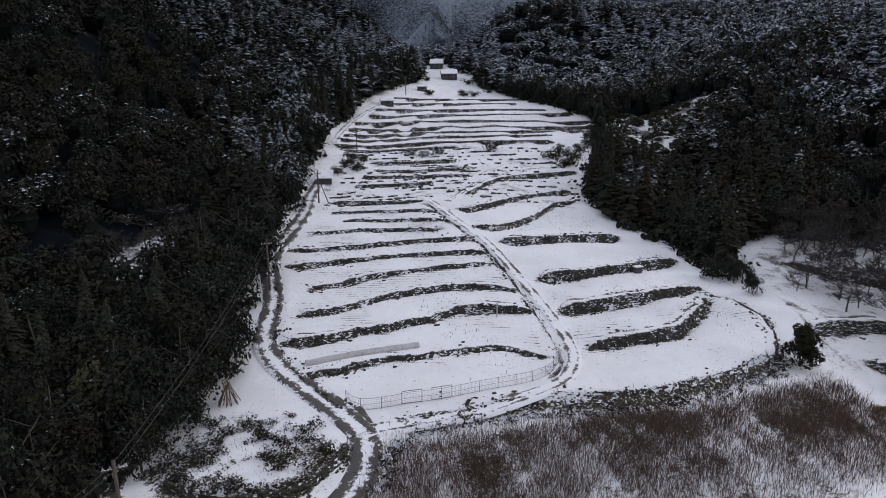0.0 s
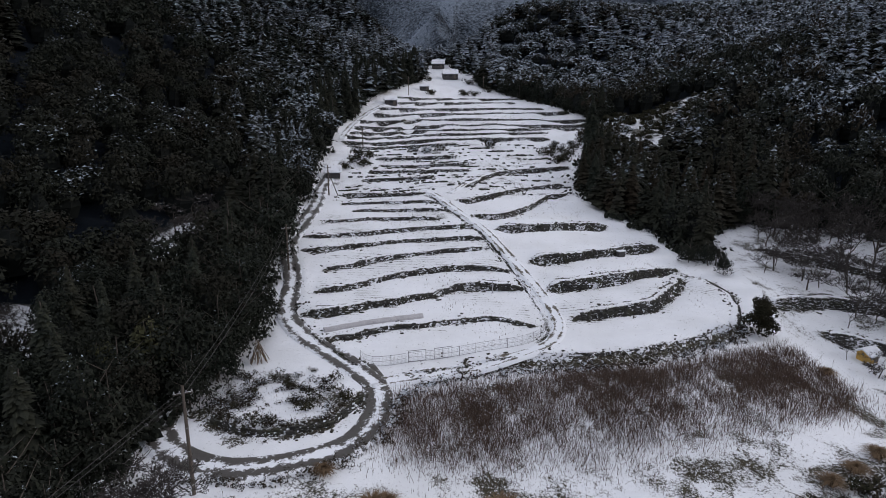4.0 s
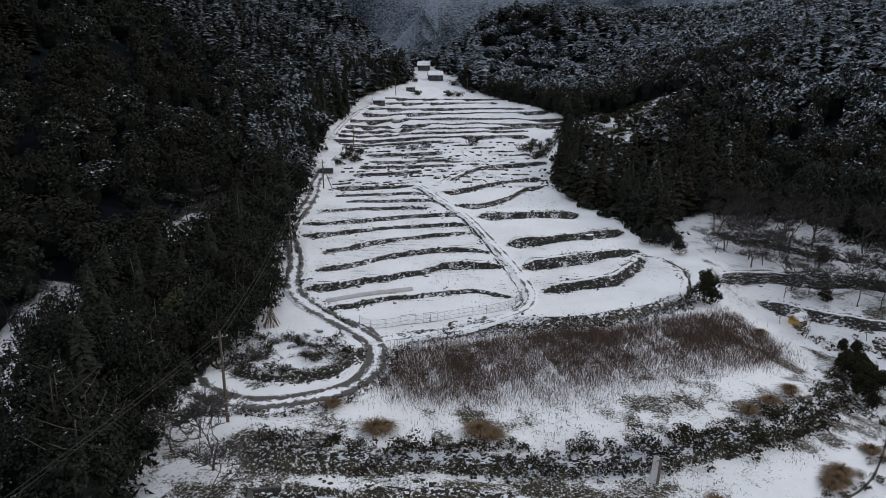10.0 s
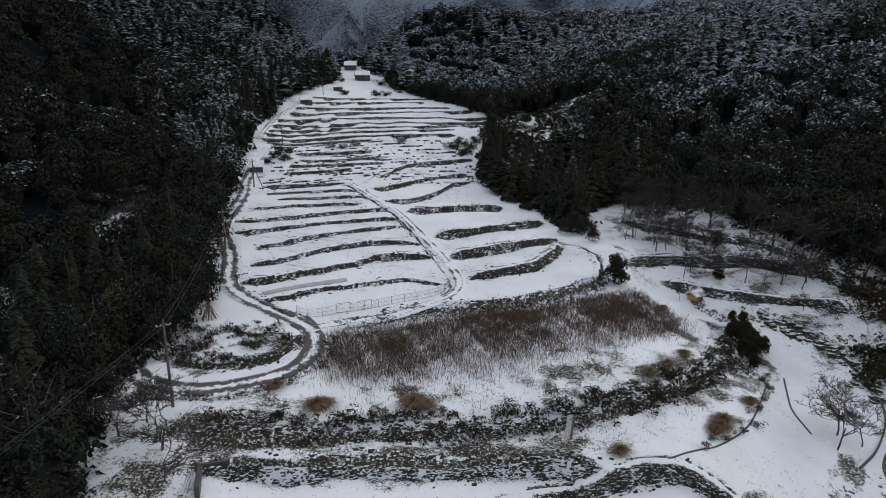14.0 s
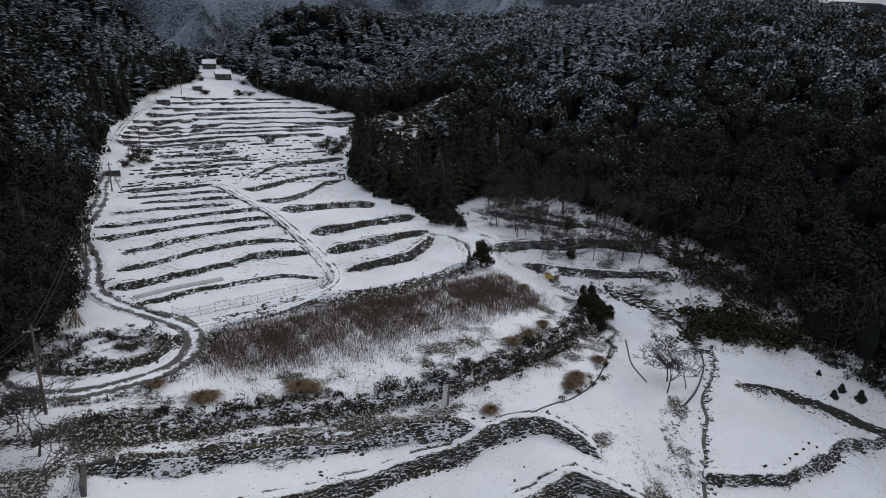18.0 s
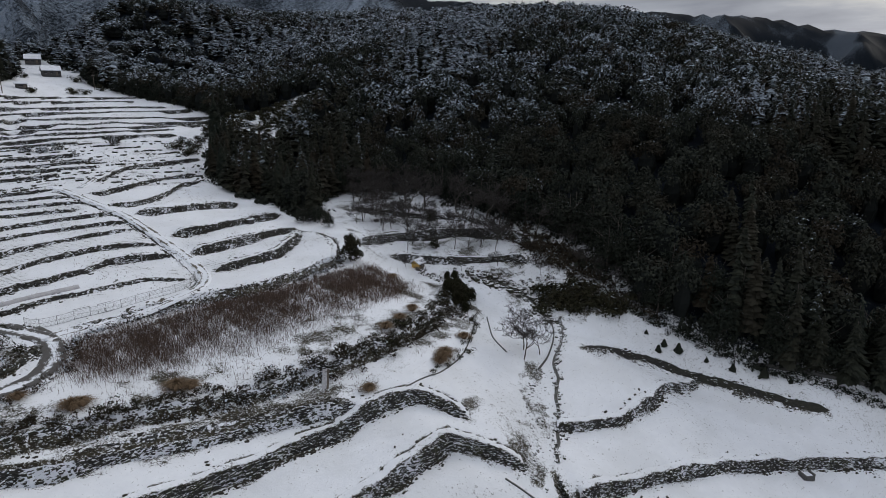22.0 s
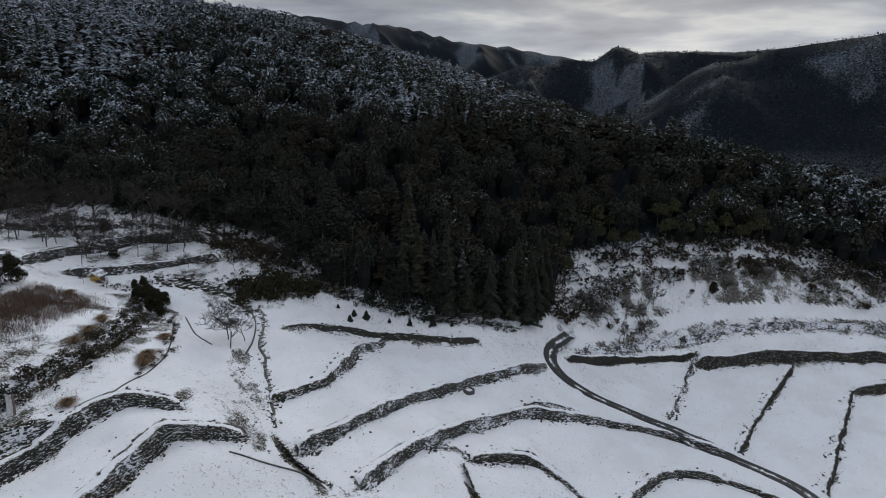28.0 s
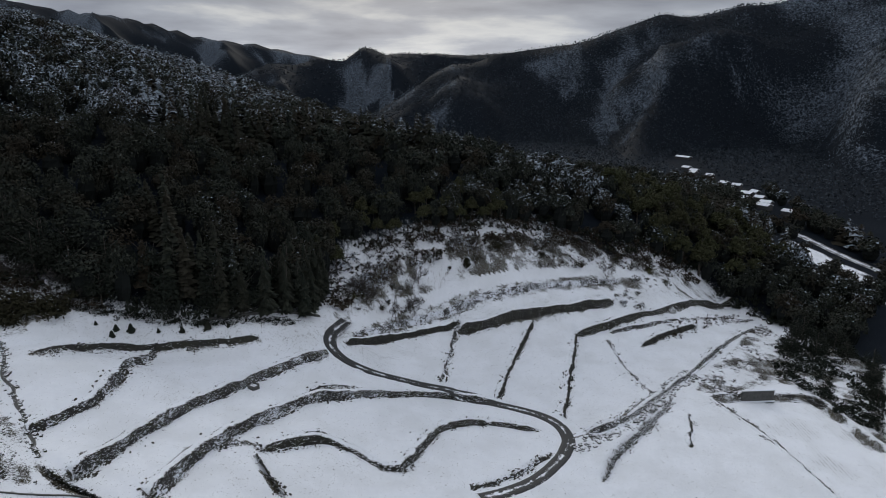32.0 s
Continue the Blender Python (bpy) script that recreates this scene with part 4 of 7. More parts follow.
def build_wall(key, seed):
    h, reach, line = WALLS[key]
    kind = WALL_KIND.get(key, 0)
    rng = np.random.default_rng(seed)
    pts, d, s = smooth_line(line, 0.42)
    left = np.stack([-d[:, 1], d[:, 0]], -1)
    total = s[-1]
    pts = pts + left * wander(pts[:, 0], pts[:, 1])[:, None]
    foot = pts - left * 0.45
    head = pts + left * 1.65
    z0, z1 = height(foot[:, 0], foot[:, 1]), height(head[:, 0], head[:, 1])
    # rubble of mixed sizes, not laid in courses
    n = int(total * max(h, 0.45) / (0.10 if kind < 2 else 0.26))
    u = rng.random(n) ** 0.9 * 1.02
    at = rng.uniform(0, total, n)
    px, py = np.interp(at, s, pts[:, 0]), np.interp(at, s, pts[:, 1])
    dx, dy = np.interp(at, s, d[:, 0]), np.interp(at, s, d[:, 1])
    a0, a1 = np.interp(at, s, z0), np.interp(at, s, z1)
    size = 0.12 + 0.34 * rng.random(n) ** 2.4
    lean = -0.33 + (0.46 if kind < 2 else 0.95) * u + rng.normal(0, 0.03, n)
    px, py = px - dy * lean, py + dx * lean
    gone = smooth_noise(px, py, 1.1, seed) + 0.5 * smooth_noise(px, py, 0.45, seed + 2)
    ok = (a1 - a0 > 0.15) & (gone > (-0.85 if h > 0.75 and kind < 2 else -0.15))
    if ok.sum() < 4:
        ok[:] = True
    cen = np.c_[px, py, a0 + (a1 - a0) * u * 0.97][ok]
    turn = rng.normal(0, 0.35, n)
    dirs = np.c_[dx * np.cos(turn) - dy * np.sin(turn), dx * np.sin(turn) + dy * np.cos(turn)][ok]
    sizes = np.c_[size * rng.uniform(0.9, 1.6, n), 0.10 + 0.4 * size, size * rng.uniform(0.5, 0.9, n)][ok]
    ob = stones_mesh("stone_wall", cen, dirs, sizes, M_STONE if kind == 0 else M_BANK, rng, 0.3)
    if h > 0.3:
        # the rubble face behind the single stones
        m = 5
        rows = []
        for k in range(m):
            u = k / (m - 1)
            o = -0.36 + (0.46 if kind < 2 else 0.95) * u + (rng.normal(0, 0.05, len(pts)) if 0 < k < m - 1 else 0)
            zz = z0 - 0.12 + (np.maximum(z1 - z0, 0) + 0.06) * u + rng.normal(0, 0.03, len(pts)) - (0.5 * np.clip(1 - np.minimum(s, total - s) / 1.5, 0, 1))
            rows.append(np.c_[pts + left * np.reshape(o * np.ones(len(pts)), (-1, 1)), zz])
        v = np.stack(rows, 1)
        i = np.arange(len(pts) * m).reshape(-1, m)
        f = np.stack([i[:-1, :-1], i[1:, :-1], i[1:, 1:], i[:-1, 1:]], -1).reshape(-1, 4)
        mesh_object("rubble_face", v.reshape(-1, 3), f, M_FACE_SNOWY if key in ("a1", "reedbank", "streambank", "edge", "hb") else M_FACE_DARK if key in ("n0", "n4", "n6", "q3", "g1", "n00", "n2", "n3", "b4") else M_FACE, ob)
    if kind < 2 and key not in NO_EDGE:
        # the snowy edge of the upper field, crumbling over the wall's head
        n = len(pts)
        wob = smooth_noise(pts[:, 0], pts[:, 1], 0.45, seed) * 0.16 + rng.normal(0, 0.06, n)
        fade = np.clip(np.minimum(s, total - s) / 0.9, 0, 1)
        rows, bare = [], []
        for o, dz, q0 in ((0.08, -0.18, 0.45), (0.13, -0.03, 0.28), (0.34, 0.02, 0.13), (0.9, 0.02, 0.05), (1.7, -0.12, 0.02)):
            q = pts + left * (o + (wob if o < 0.5 else 0 * wob))[:, None]
            rows.append(np.c_[q, z0 + (z1 - z0) * fade + dz - 0.25 * (1 - fade)])
            bare.append(np.full(n, q0) + 0.10 * smooth_noise(q[:, 0], q[:, 1], 0.7, seed + 1))
        v = np.stack(rows, 1)
        i = np.arange(n * 5).reshape(n, 5)
        f = np.stack([i[:-1, :-1], i[1:, :-1], i[1:, 1:], i[:-1, 1:]], -1).reshape(-1, 4)[:, ::-1]
        lip = mesh_object("snow_edge", v.reshape(-1, 3), f, M_GROUND, ob, smooth=True)
        set_attribute(lip, "bare", np.stack(bare, 1).ravel())
    label = ("dry-stone terrace wall of dark rubble, dusted with snow", "mossy dry-stone retaining wall with snow on its ledges",
             "overgrown stony bank with patchy snow", "low grassy bank between two snowy paddies")[kind]
    return tagged(ob, label, "stone wall", group="terrace walls")


for number, key in enumerate(WALLS):
    build_wall(key, number)

# ---- roads and tracks, draped on the ground ----


def build_road(name, line, width, mat, label, kerb=0.05, step=0.6):
    pts, d, s = smooth_line(line, step)
    left = np.stack([-d[:, 1], d[:, 0]], -1)
    cols = np.linspace(-1, 1, 9)
    rows = []
    mid = height(pts[:, 0], pts[:, 1])
    mid = np.convolve(np.r_[mid[:1].repeat(3), mid, mid[-1:].repeat(3)], np.ones(7) / 7, "valid")
    for c in cols:
        q = pts + left * c * width / 2
        own = np.maximum(height(q[:, 0], q[:, 1]), ground_height(q[:, 0], q[:, 1]))
        z = np.maximum(mid, own - 0.02) + (kerb if abs(c) < 0.9 else -0.25)
        rows.append(np.c_[q, z])
    v = np.stack(rows, 1)
    n = len(pts)
    i = np.arange(n * 9).reshape(n, 9)
    f = np.stack([i[:-1, :-1], i[:-1, 1:], i[1:, 1:], i[1:, :-1]], -1).reshape(-1, 4)[:, ::-1]
    ob = mesh_object(name, v.reshape(-1, 3), f, mat, smooth=True)
    set_attribute(ob, "across", np.tile(cols, n))
    return tagged(ob, label, "road", kind="structure")


build_road("road", HAIRPIN, 3.7, M_ROAD, "narrow wet concrete lane with slushy wheel tracks round a hairpin", 0.10)
build_road("road", ROAD_UP, 3.5, M_ROAD, "narrow concrete lane climbing beside the terraces, snow between wheel tracks", 0.14)
build_road("road", ROAD_FAR, 2.6, M_TRACK, "snow-covered lane at the top of the terraces", 0.1)
build_road("track", PATH_MID, 2.2, M_TRACK, "snow-covered farm track with two faint wheel ruts", 0.12)
build_road("track", PATH_NE, 1.8, M_TRACK, "snow-covered footpath between terraces", 0.12)
build_road("road", ROAD_LOW, 3.3, M_ROAD_LOW, "narrow wet lane winding down between snowy paddies", 0.10)
build_road("road", ROAD_BRANCH, 2.2, M_TRACK, "snowy farm track beside a ditch", 0.1)

# ---- trees ----


def cedar_crown(rng, h, r, n):
    """Drooping fronds round a pole: four points and two triangles each."""
    u = rng.random(n) ** 0.85
    z = h * (0.10 + 0.88 * u)
    rad = r * (1 - u) ** 0.8 * rng.uniform(0.55, 1.12, n) + 0.12
    a = rng.uniform(0, 2 * np.pi, n)
    # boughs stand out and leave gaps between them
    p, q = rng.uniform(0, 6.28, 2)
    rad = rad * (1 + 0.30 * np.sin(2 * a + 7 * u + p) * np.sin(15 * u + q) + 0.14 * np.sin(5 * a - 21 * u + q))
    ca, sa = np.cos(a), np.sin(a)
    wide = (0.30 * rad + 0.22) * rng.uniform(0.7, 1.3, n) * min(2.4, math.sqrt(300 / n))
    droop = rng.uniform(0.15, 0.5, n) * rad
    root = np.stack([0.15 * rad * ca, 0.15 * rad * sa, z + 0.18 * rad], -1)
    tip = np.stack([rad * ca, rad * sa, z - droop], -1)
    mid = np.stack([0.62 * rad * ca, 0.62 * rad * sa, z - 0.35 * droop - 0.12 * wide], -1)
    off = np.stack([-sa * wide, ca * wide, -0.25 * wide], -1)
    off2 = np.stack([-sa * wide, ca * wide, 0.25 * wide], -1)
    v = np.stack([root, mid + off, tip, mid - off2], 1).reshape(-1, 3)
    i = np.arange(n)[:, None] * 4
    return v, np.concatenate([i + [0, 1, 2], i + [0, 2, 3]], 1).reshape(-1, 3)


def leaf_crown(rng, h, r, n, lobes=9, size=0.6, base=0.28):
    """Leaf clumps over the skin of several lobes, uneven and open in places."""
    c = np.stack([rng.normal(0, r * 0.42, lobes), rng.normal(0, r * 0.42, lobes), h * rng.uniform(base + 0.12, 0.84, lobes)], -1)
    lr = r * rng.uniform(0.38, 0.66, lobes)
    k = rng.integers(0, lobes, n)
    d = rng.normal(size=(n, 3))
    d[:, 2] = np.abs(d[:, 2]) * 1.0 - 0.35
    d /= np.linalg.norm(d, axis=1)[:, None]
    p = c[k] + d * (lr[k] * rng.uniform(0.75, 1.12, n))[:, None] * [1, 1, 0.85]
    nrm = d + rng.normal(0, 0.45, (n, 3)) + [0, 0, 0.35]
    nrm /= np.linalg.norm(nrm, axis=1)[:, None]
    t1 = np.cross(nrm, rng.normal(size=(n, 3)))
    t1 /= np.linalg.norm(t1, axis=1)[:, None] + 1e-9
    t2 = np.cross(nrm, t1)
    s = size * rng.uniform(0.55, 1.35, n)[:, None]
    v = np.stack([p - t1 * s, p + t2 * s * 0.7 - nrm * s * 0.2, p + t1 * s, p - t2 * s * 0.7 - nrm * s * 0.15], 1).reshape(-1, 3)
    i = np.arange(n)[:, None] * 4
    return v, np.concatenate([i + [0, 1, 2], i + [0, 2, 3]], 1).reshape(-1, 3)


def spray_crown(rng, h, r, n, size):
    """A broad crown of many small leaf sprays, one triangle each, over the tops of a dozen lobes."""
    lobes = 18
    a, q = rng.uniform(0, 6.28, lobes), np.sqrt(rng.random(lobes)) * r * 0.72
    lr = r * rng.uniform(0.24, 0.42, lobes)
    c = np.stack([q * np.cos(a), q * np.sin(a), h * (0.88 - 0.55 * (q / r) ** 2) - lr * 0.8 + rng.normal(0, 0.05 * h, lobes)], -1)
    k = rng.choice(lobes, n, p=lr ** 2 / (lr ** 2).sum())
    d = rng.normal(size=(n, 3))
    d[:, 2] = np.abs(d[:, 2]) * 1.1 - 0.6
    d /= np.linalg.norm(d, axis=1)[:, None]
    p = c[k] + d * (lr[k] * rng.uniform(0.82, 1.12, n))[:, None] * [1, 1, 0.9]
    nrm = 0.8 * d + rng.normal(0, 0.4, (n, 3)) + [0, 0, 0.45]
    nrm /= np.linalg.norm(nrm, axis=1)[:, None]
    t1 = np.cross(nrm, rng.normal(size=(n, 3)))
    t1 /= np.linalg.norm(t1, axis=1)[:, None] + 1e-9
    t2 = np.cross(nrm, t1)
    e = size * rng.uniform(0.6, 1.4, n)[:, None]
    v = np.stack([p - t1 * e, p + t1 * e * 0.9 + t2 * e * 0.35, p + t2 * e * 1.2 - nrm * e * 0.3], 1).reshape(-1, 3)
    return v, np.arange(3 * n).reshape(n, 3)


def bamboo_crown(rng, h, r, n):
    v, f = spray_crown(rng, h, r, n, 0.30)
    v[:, 0] += (v[:, 2] / h) ** 2 * r * 0.5
    return v, f


def tube(points, radii, sides=5):
    """A tapered tube through points."""
    p = np.asarray(points, float)
    d = np.gradient(p, axis=0)
    d /= np.linalg.norm(d, axis=1)[:, None] + 1e-9
    ref = np.where(np.abs(d[:, 2:3]) > 0.9, [[1.0, 0, 0]], [[0, 0, 1.0]])
    a = np.cross(d, ref)
    a /= np.linalg.norm(a, axis=1)[:, None] + 1e-9
    b = np.cross(d, a)
    t = np.linspace(0, 2 * np.pi, sides, endpoint=False)
    ring = a[:, None] * np.cos(t)[None, :, None] + b[:, None] * np.sin(t)[None, :, None]
    v = (p[:, None] + ring * np.asarray(radii, float)[:, None, None]).reshape(-1, 3)
    n = len(p)
    i = np.arange(n * sides).reshape(n, sides)
    j = np.roll(i, -1, axis=1)
    return v, np.stack([i[:-1], j[:-1], j[1:], i[1:]], -1).reshape(-1, 4)


def join(parts):
    vs, fs, k = [], [], 0
    for v, f in parts:
        vs.append(v)
        fs.append(f + k)
        k += len(v)
    return np.concatenate(vs), np.concatenate(fs)


def trunk_parts(rng, h, r, limbs=0, crown_r=2.0):
    bend = rng.normal(0, 0.02 * h, 2)
    zs = np.linspace(0, 1, 5)
    parts = [tube(np.stack([bend[0] * zs ** 2, bend[1] * zs ** 2, h * zs - 0.3 * (zs == 0)], -1), r * (1 - 0.8 * zs), 6)]
    for _ in range(limbs):
        u, a = rng.uniform(0.3, 0.75), rng.uniform(0, 6.28)
        s = crown_r * rng.uniform(0.5, 0.9)
        q = np.array([(0, 0, h * u), (s * 0.5 * math.cos(a), s * 0.5 * math.sin(a), h * u + s * 0.35), (s * math.cos(a), s * math.sin(a), h * u + s * 0.8)])
        parts.append(tube(q + [bend[0] * u ** 2, bend[1] * u ** 2, 0], [r * 0.45, r * 0.3, r * 0.1], 4))
    return join(parts)


def bare_tree_parts(rng, h, spread_by=0.75, depth=5, least=0.026):
    """A leafless tree: a short trunk that forks again and again. Returns trunk and twigs."""
    thick, thin = [], []

    def grow(p, d, ln, r, level):
        r = max(r, least)
        q = [p]
        for _ in range(3):
            d = d + rng.normal(0, 0.16, 3) + [0, 0, 0.05]
            d = d / np.linalg.norm(d)
            q.append(q[-1] + d * ln / 3)
        (thick if level < 2 else thin).append(tube(q if level < 3 else q[::3], np.linspace(r, r * 0.62, 4 if level < 3 else 2), 5 if level < 2 else 3))
        if level >= depth:
            return
        for _ in range((3, 3, 3, 3, 3, 2)[level] if least < 0.022 else (3, 3, 3, 3, 2, 2)[level]):
            e = d + rng.normal(0, spread_by, 3)
            e[2] = abs(e[2]) * 0.7 + 0.1
            grow(q[rng.integers(2, 4)], e / np.linalg.norm(e), ln * rng.uniform(0.55, 0.85), r * 0.55, level + 1)

    grow(np.array([0, 0, -0.2]), np.array([0, 0, 1.0]), h * 0.34, h * 0.014, 0)
    out = [join(thick), join(thin)]
    top = max(v[:, 2].max() for v, _ in out)
    wide = np.percentile(np.hypot(out[1][0][:, 0], out[1][0][:, 1]), 92)
    return [(v * [0.52 * h / wide, 0.52 * h / wide, h / top], f) for v, f in out]


def make_fine_tree(rng, h):
    """A leafless tree with a wide crown of very fine twigs."""
    root = new("bare_tree")
    a, b = bare_tree_parts(rng, h, 0.85, 6, 0.0185)
    mesh_object("trunk", *a, M_BARK, root)
    mesh_object("twig_crown", b[0] * [1.15, 1.15, 1.0], b[1], M_TWIG, root)
    return root


def make_tree(kind, rng, h, r):
    root = new({"cedar": "cedar_tree", "leaf": "evergreen_tree", "bamboo": "bamboo_clump", "bare": "bare_tree"}[kind])
    if kind == "bare":
        a, b = bare_tree_parts(rng, h)
        mesh_object("trunk", *a, M_BARK, root)
        mesh_object("twig_crown", *b, M_TWIG, root)
        return root
    mesh_object("trunk", *trunk_parts(rng, h * 0.93, 0.018 * h, 0 if kind == "cedar" else 5, r), M_BARK, root)
    if kind == "cedar":
        c, m = cedar_crown(rng, h, r, 900 if h > 6 else 260), M_CEDAR
    elif kind == "leaf":
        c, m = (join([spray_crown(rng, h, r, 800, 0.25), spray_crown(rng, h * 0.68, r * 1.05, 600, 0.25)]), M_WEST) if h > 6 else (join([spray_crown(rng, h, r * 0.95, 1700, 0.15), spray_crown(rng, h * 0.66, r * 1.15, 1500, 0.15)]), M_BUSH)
    else:
        c, m = bamboo_crown(rng, h, r, 750), M_BAMBOO
    if kind == "leaf":
        low = c[0][:, 2].min()
        c[0][:, 2] = (c[0][:, 2] - low) * h / (h - low)
    crown = mesh_object("crown", *c, m, root)
    up = np.clip(c[0][:, 2] / h, 0, 1)
    set_attribute(crown, "frost", (0.20 if kind == "cedar" else 0.28) + 0.25 * (up - 0.5) if kind != "bamboo" else 0.18 * up)
    return root


STOOD = set()


def stand(variants, places, label, category, group, lean=0.0):
    """Sets copies of the variants at places (x, y, height); the first use of each variant is the variant itself."""
    rng = np.random.default_rng(len(places) * 7 + 3)
    for k, (x, y, hh) in enumerate(places):
        root, h0 = variants[k % len(variants)]
        s = hh / h0
        m = Matrix.LocRotScale((x, y, at_height(x, y) - 0.05), Euler((0, 0, rng.uniform(0, 6.28))), (s, s, s))
        if root.name in STOOD:
            ob = copy_thing(root, m)
            ob.scale = (s, s, s)
        else:
            root.matrix_basis = m
            STOOD.add(root.name)
            ob = root
        tagged(ob, label, category, group)


def built_up(x, y):
    """Fields, houses and roads on the floor of the main valley, where no wood stands."""
    out = along([(360, -224), (480, -222), (560, -226), (656, -252)], x, y)[0] < 15
    for field in VALLEY_FIELDS:
        out |= inside(field, x, y) | (along(field + field[:1], x, y)[0] < 7)
    for line in VALLEY_ROADS:
        out |= along(line, x, y)[0] < 11
    return out


def woodland(x, y):
    w = ~inside(OPEN, x, y) & (~inside(VALLEY_FLOOR, x, y) | ~built_up(x, y))
    for g in (RIGHT_GLADE, WEST_GLADE, WEST_GLADE_HIGH):
        w &= ~inside(g, x, y)
    return w


def scatter(rng, box, gap):
    x0, y0, x1, y1 = box
    gx, gy = np.meshgrid(np.arange(x0, x1, gap), np.arange(y0, y1, gap))
    x = (gx + rng.uniform(-0.85, 0.85, gx.shape) * gap).ravel()
    y = (gy + rng.uniform(-0.85, 0.85, gy.shape) * gap).ravel()
    return x, y


def heading_of(x, y):
    return np.degrees(np.arctan2(x + 8, y + 25))


def edge_distance(x, y):
    d = np.full(np.shape(x), 1e9)
    p = OPEN + OPEN[:1]
    b, _, _, _ = along(p, x, y)
    return np.minimum(d, b)


# single trees along the edges of the woods
rng = np.random.default_rng(11)
CEDARS = [(make_tree("cedar", rng, h, r), h) for h, r in ((15, 2.9), (16, 2.6), (14, 3.2), (17, 3.0))]
LEAFY = [(make_tree("leaf", rng, h, r), h) for h, r in ((10, 4.0), (11, 4.6), (9, 3.8), (12, 4.4))]
BAMBOO = [(make_tree("bamboo", rng, h, r), h) for h, r in ((9, 2.4), (8, 2.6))]
BARE = [(make_tree("bare", rng, h, 2), h) for h in (5.0, 5.6, 4.6, 6.2, 5.2)]

ex, ey = scatter(rng, (-75, -60, 240, 310), 4.4)
ed = edge_distance(ex, ey)
keep = woodland(ex, ey) & (ed > 0.4) & (ed < 9.0) & (np.abs(heading_of(ex, ey) - 42) < 86)
ex, ey, ed = ex[keep], ey[keep], ed[keep]
is_cedar = ((ex > 28) & (ex < 56) & (ey > 88) & (ey < 215)) | ((ex > 84) & (ex < 126) & (ey < 45) & (ey > -14) & (smooth_noise(ex, ey, 6) > 0.4)) | ((ey > 170) & (ex < 0)) | ((ex < -24) & (ex > -40) & (ey < 60) & (smooth_noise(ex, ey, 7) > 0.25))
is_bamboo = ((ex > 126) & (ey < 0)) | ((ex < -28) & (ey < 52) & ~is_cedar & (smooth_noise(ex, ey, 9, 2) > 0.1))
tall = rng.uniform(0.8, 1.15, len(ex))
pick = rng.permutation(len(ex))[:290]
sel = np.zeros(len(ex), bool)
sel[pick] = True
stand(CEDARS, [(x, y, t * (10.4 if x < 62 and 100 < y < 172 else 13.5)) for x, y, t in zip(ex[sel & is_cedar], ey[sel & is_cedar], tall[sel & is_cedar])], "tall dark green cedar at the edge of the wood, lightly snowed", "tree", "cedars along the wood's edge")
q = sel & is_bamboo & ~is_cedar
stand(BAMBOO, [(x, y, t * 8.5) for x, y, t in zip(ex[q], ey[q], tall[q])], "feathery olive-green bamboo clump on the bank", "bamboo", "bamboo along the bank")
q = sel & ~is_bamboo & ~is_cedar
stand(LEAFY, [(x, y, t * 9.5) for x, y, t in zip(ex[q], ey[q], tall[q])], "dark broad-leaved evergreen tree with specks of snow", "tree", "evergreens along the wood's edge")


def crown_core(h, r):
    """A rough dome inside a crown, coloured dark in place of its inner shade."""
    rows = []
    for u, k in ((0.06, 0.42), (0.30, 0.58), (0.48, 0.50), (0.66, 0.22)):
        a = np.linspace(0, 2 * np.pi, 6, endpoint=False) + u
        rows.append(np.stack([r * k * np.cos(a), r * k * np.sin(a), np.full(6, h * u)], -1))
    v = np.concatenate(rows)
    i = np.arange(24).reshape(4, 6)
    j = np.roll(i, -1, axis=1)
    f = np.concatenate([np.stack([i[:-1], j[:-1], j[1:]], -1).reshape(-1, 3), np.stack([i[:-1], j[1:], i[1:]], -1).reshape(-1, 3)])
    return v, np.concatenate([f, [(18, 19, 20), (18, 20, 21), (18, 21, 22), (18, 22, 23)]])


def tree_frost(x, y, z, rg):
    """How much snow a tree carries, 0 to 1: more on the heights and to the north, in drifts, and uneven from tree to tree."""
    up = np.clip((z - 52) / 30, 0, 1)
    up = up * up * (3 - 2 * up)
    east = 0.24 + 0.31 * up + 0.14 * np.clip((y - 70) / 160, 0, 1) + 0.10 * np.clip((y - 220) / 80, 0, 1)
    east = east + 0.26 * np.exp(-((x - 205) / 38) ** 2 - ((y + 62) / 50) ** 2)
    east = east + 0.05 * np.clip((x - 105) / 60, 0, 1)
    west = 0.26 + 0.26 * np.clip((y - 70) / 180, 0, 1) + 0.08 * np.clip((z - 75) / 30, 0, 1)
    drift = 0.20 * lattice_noise(x, y, 36.0, 3) + 0.17 * lattice_noise(x, y, 13.0, 8) + rg.normal(0, 0.09, len(x))
    return np.clip(np.where(x > 20, east, west) + drift, 0, 0.76)


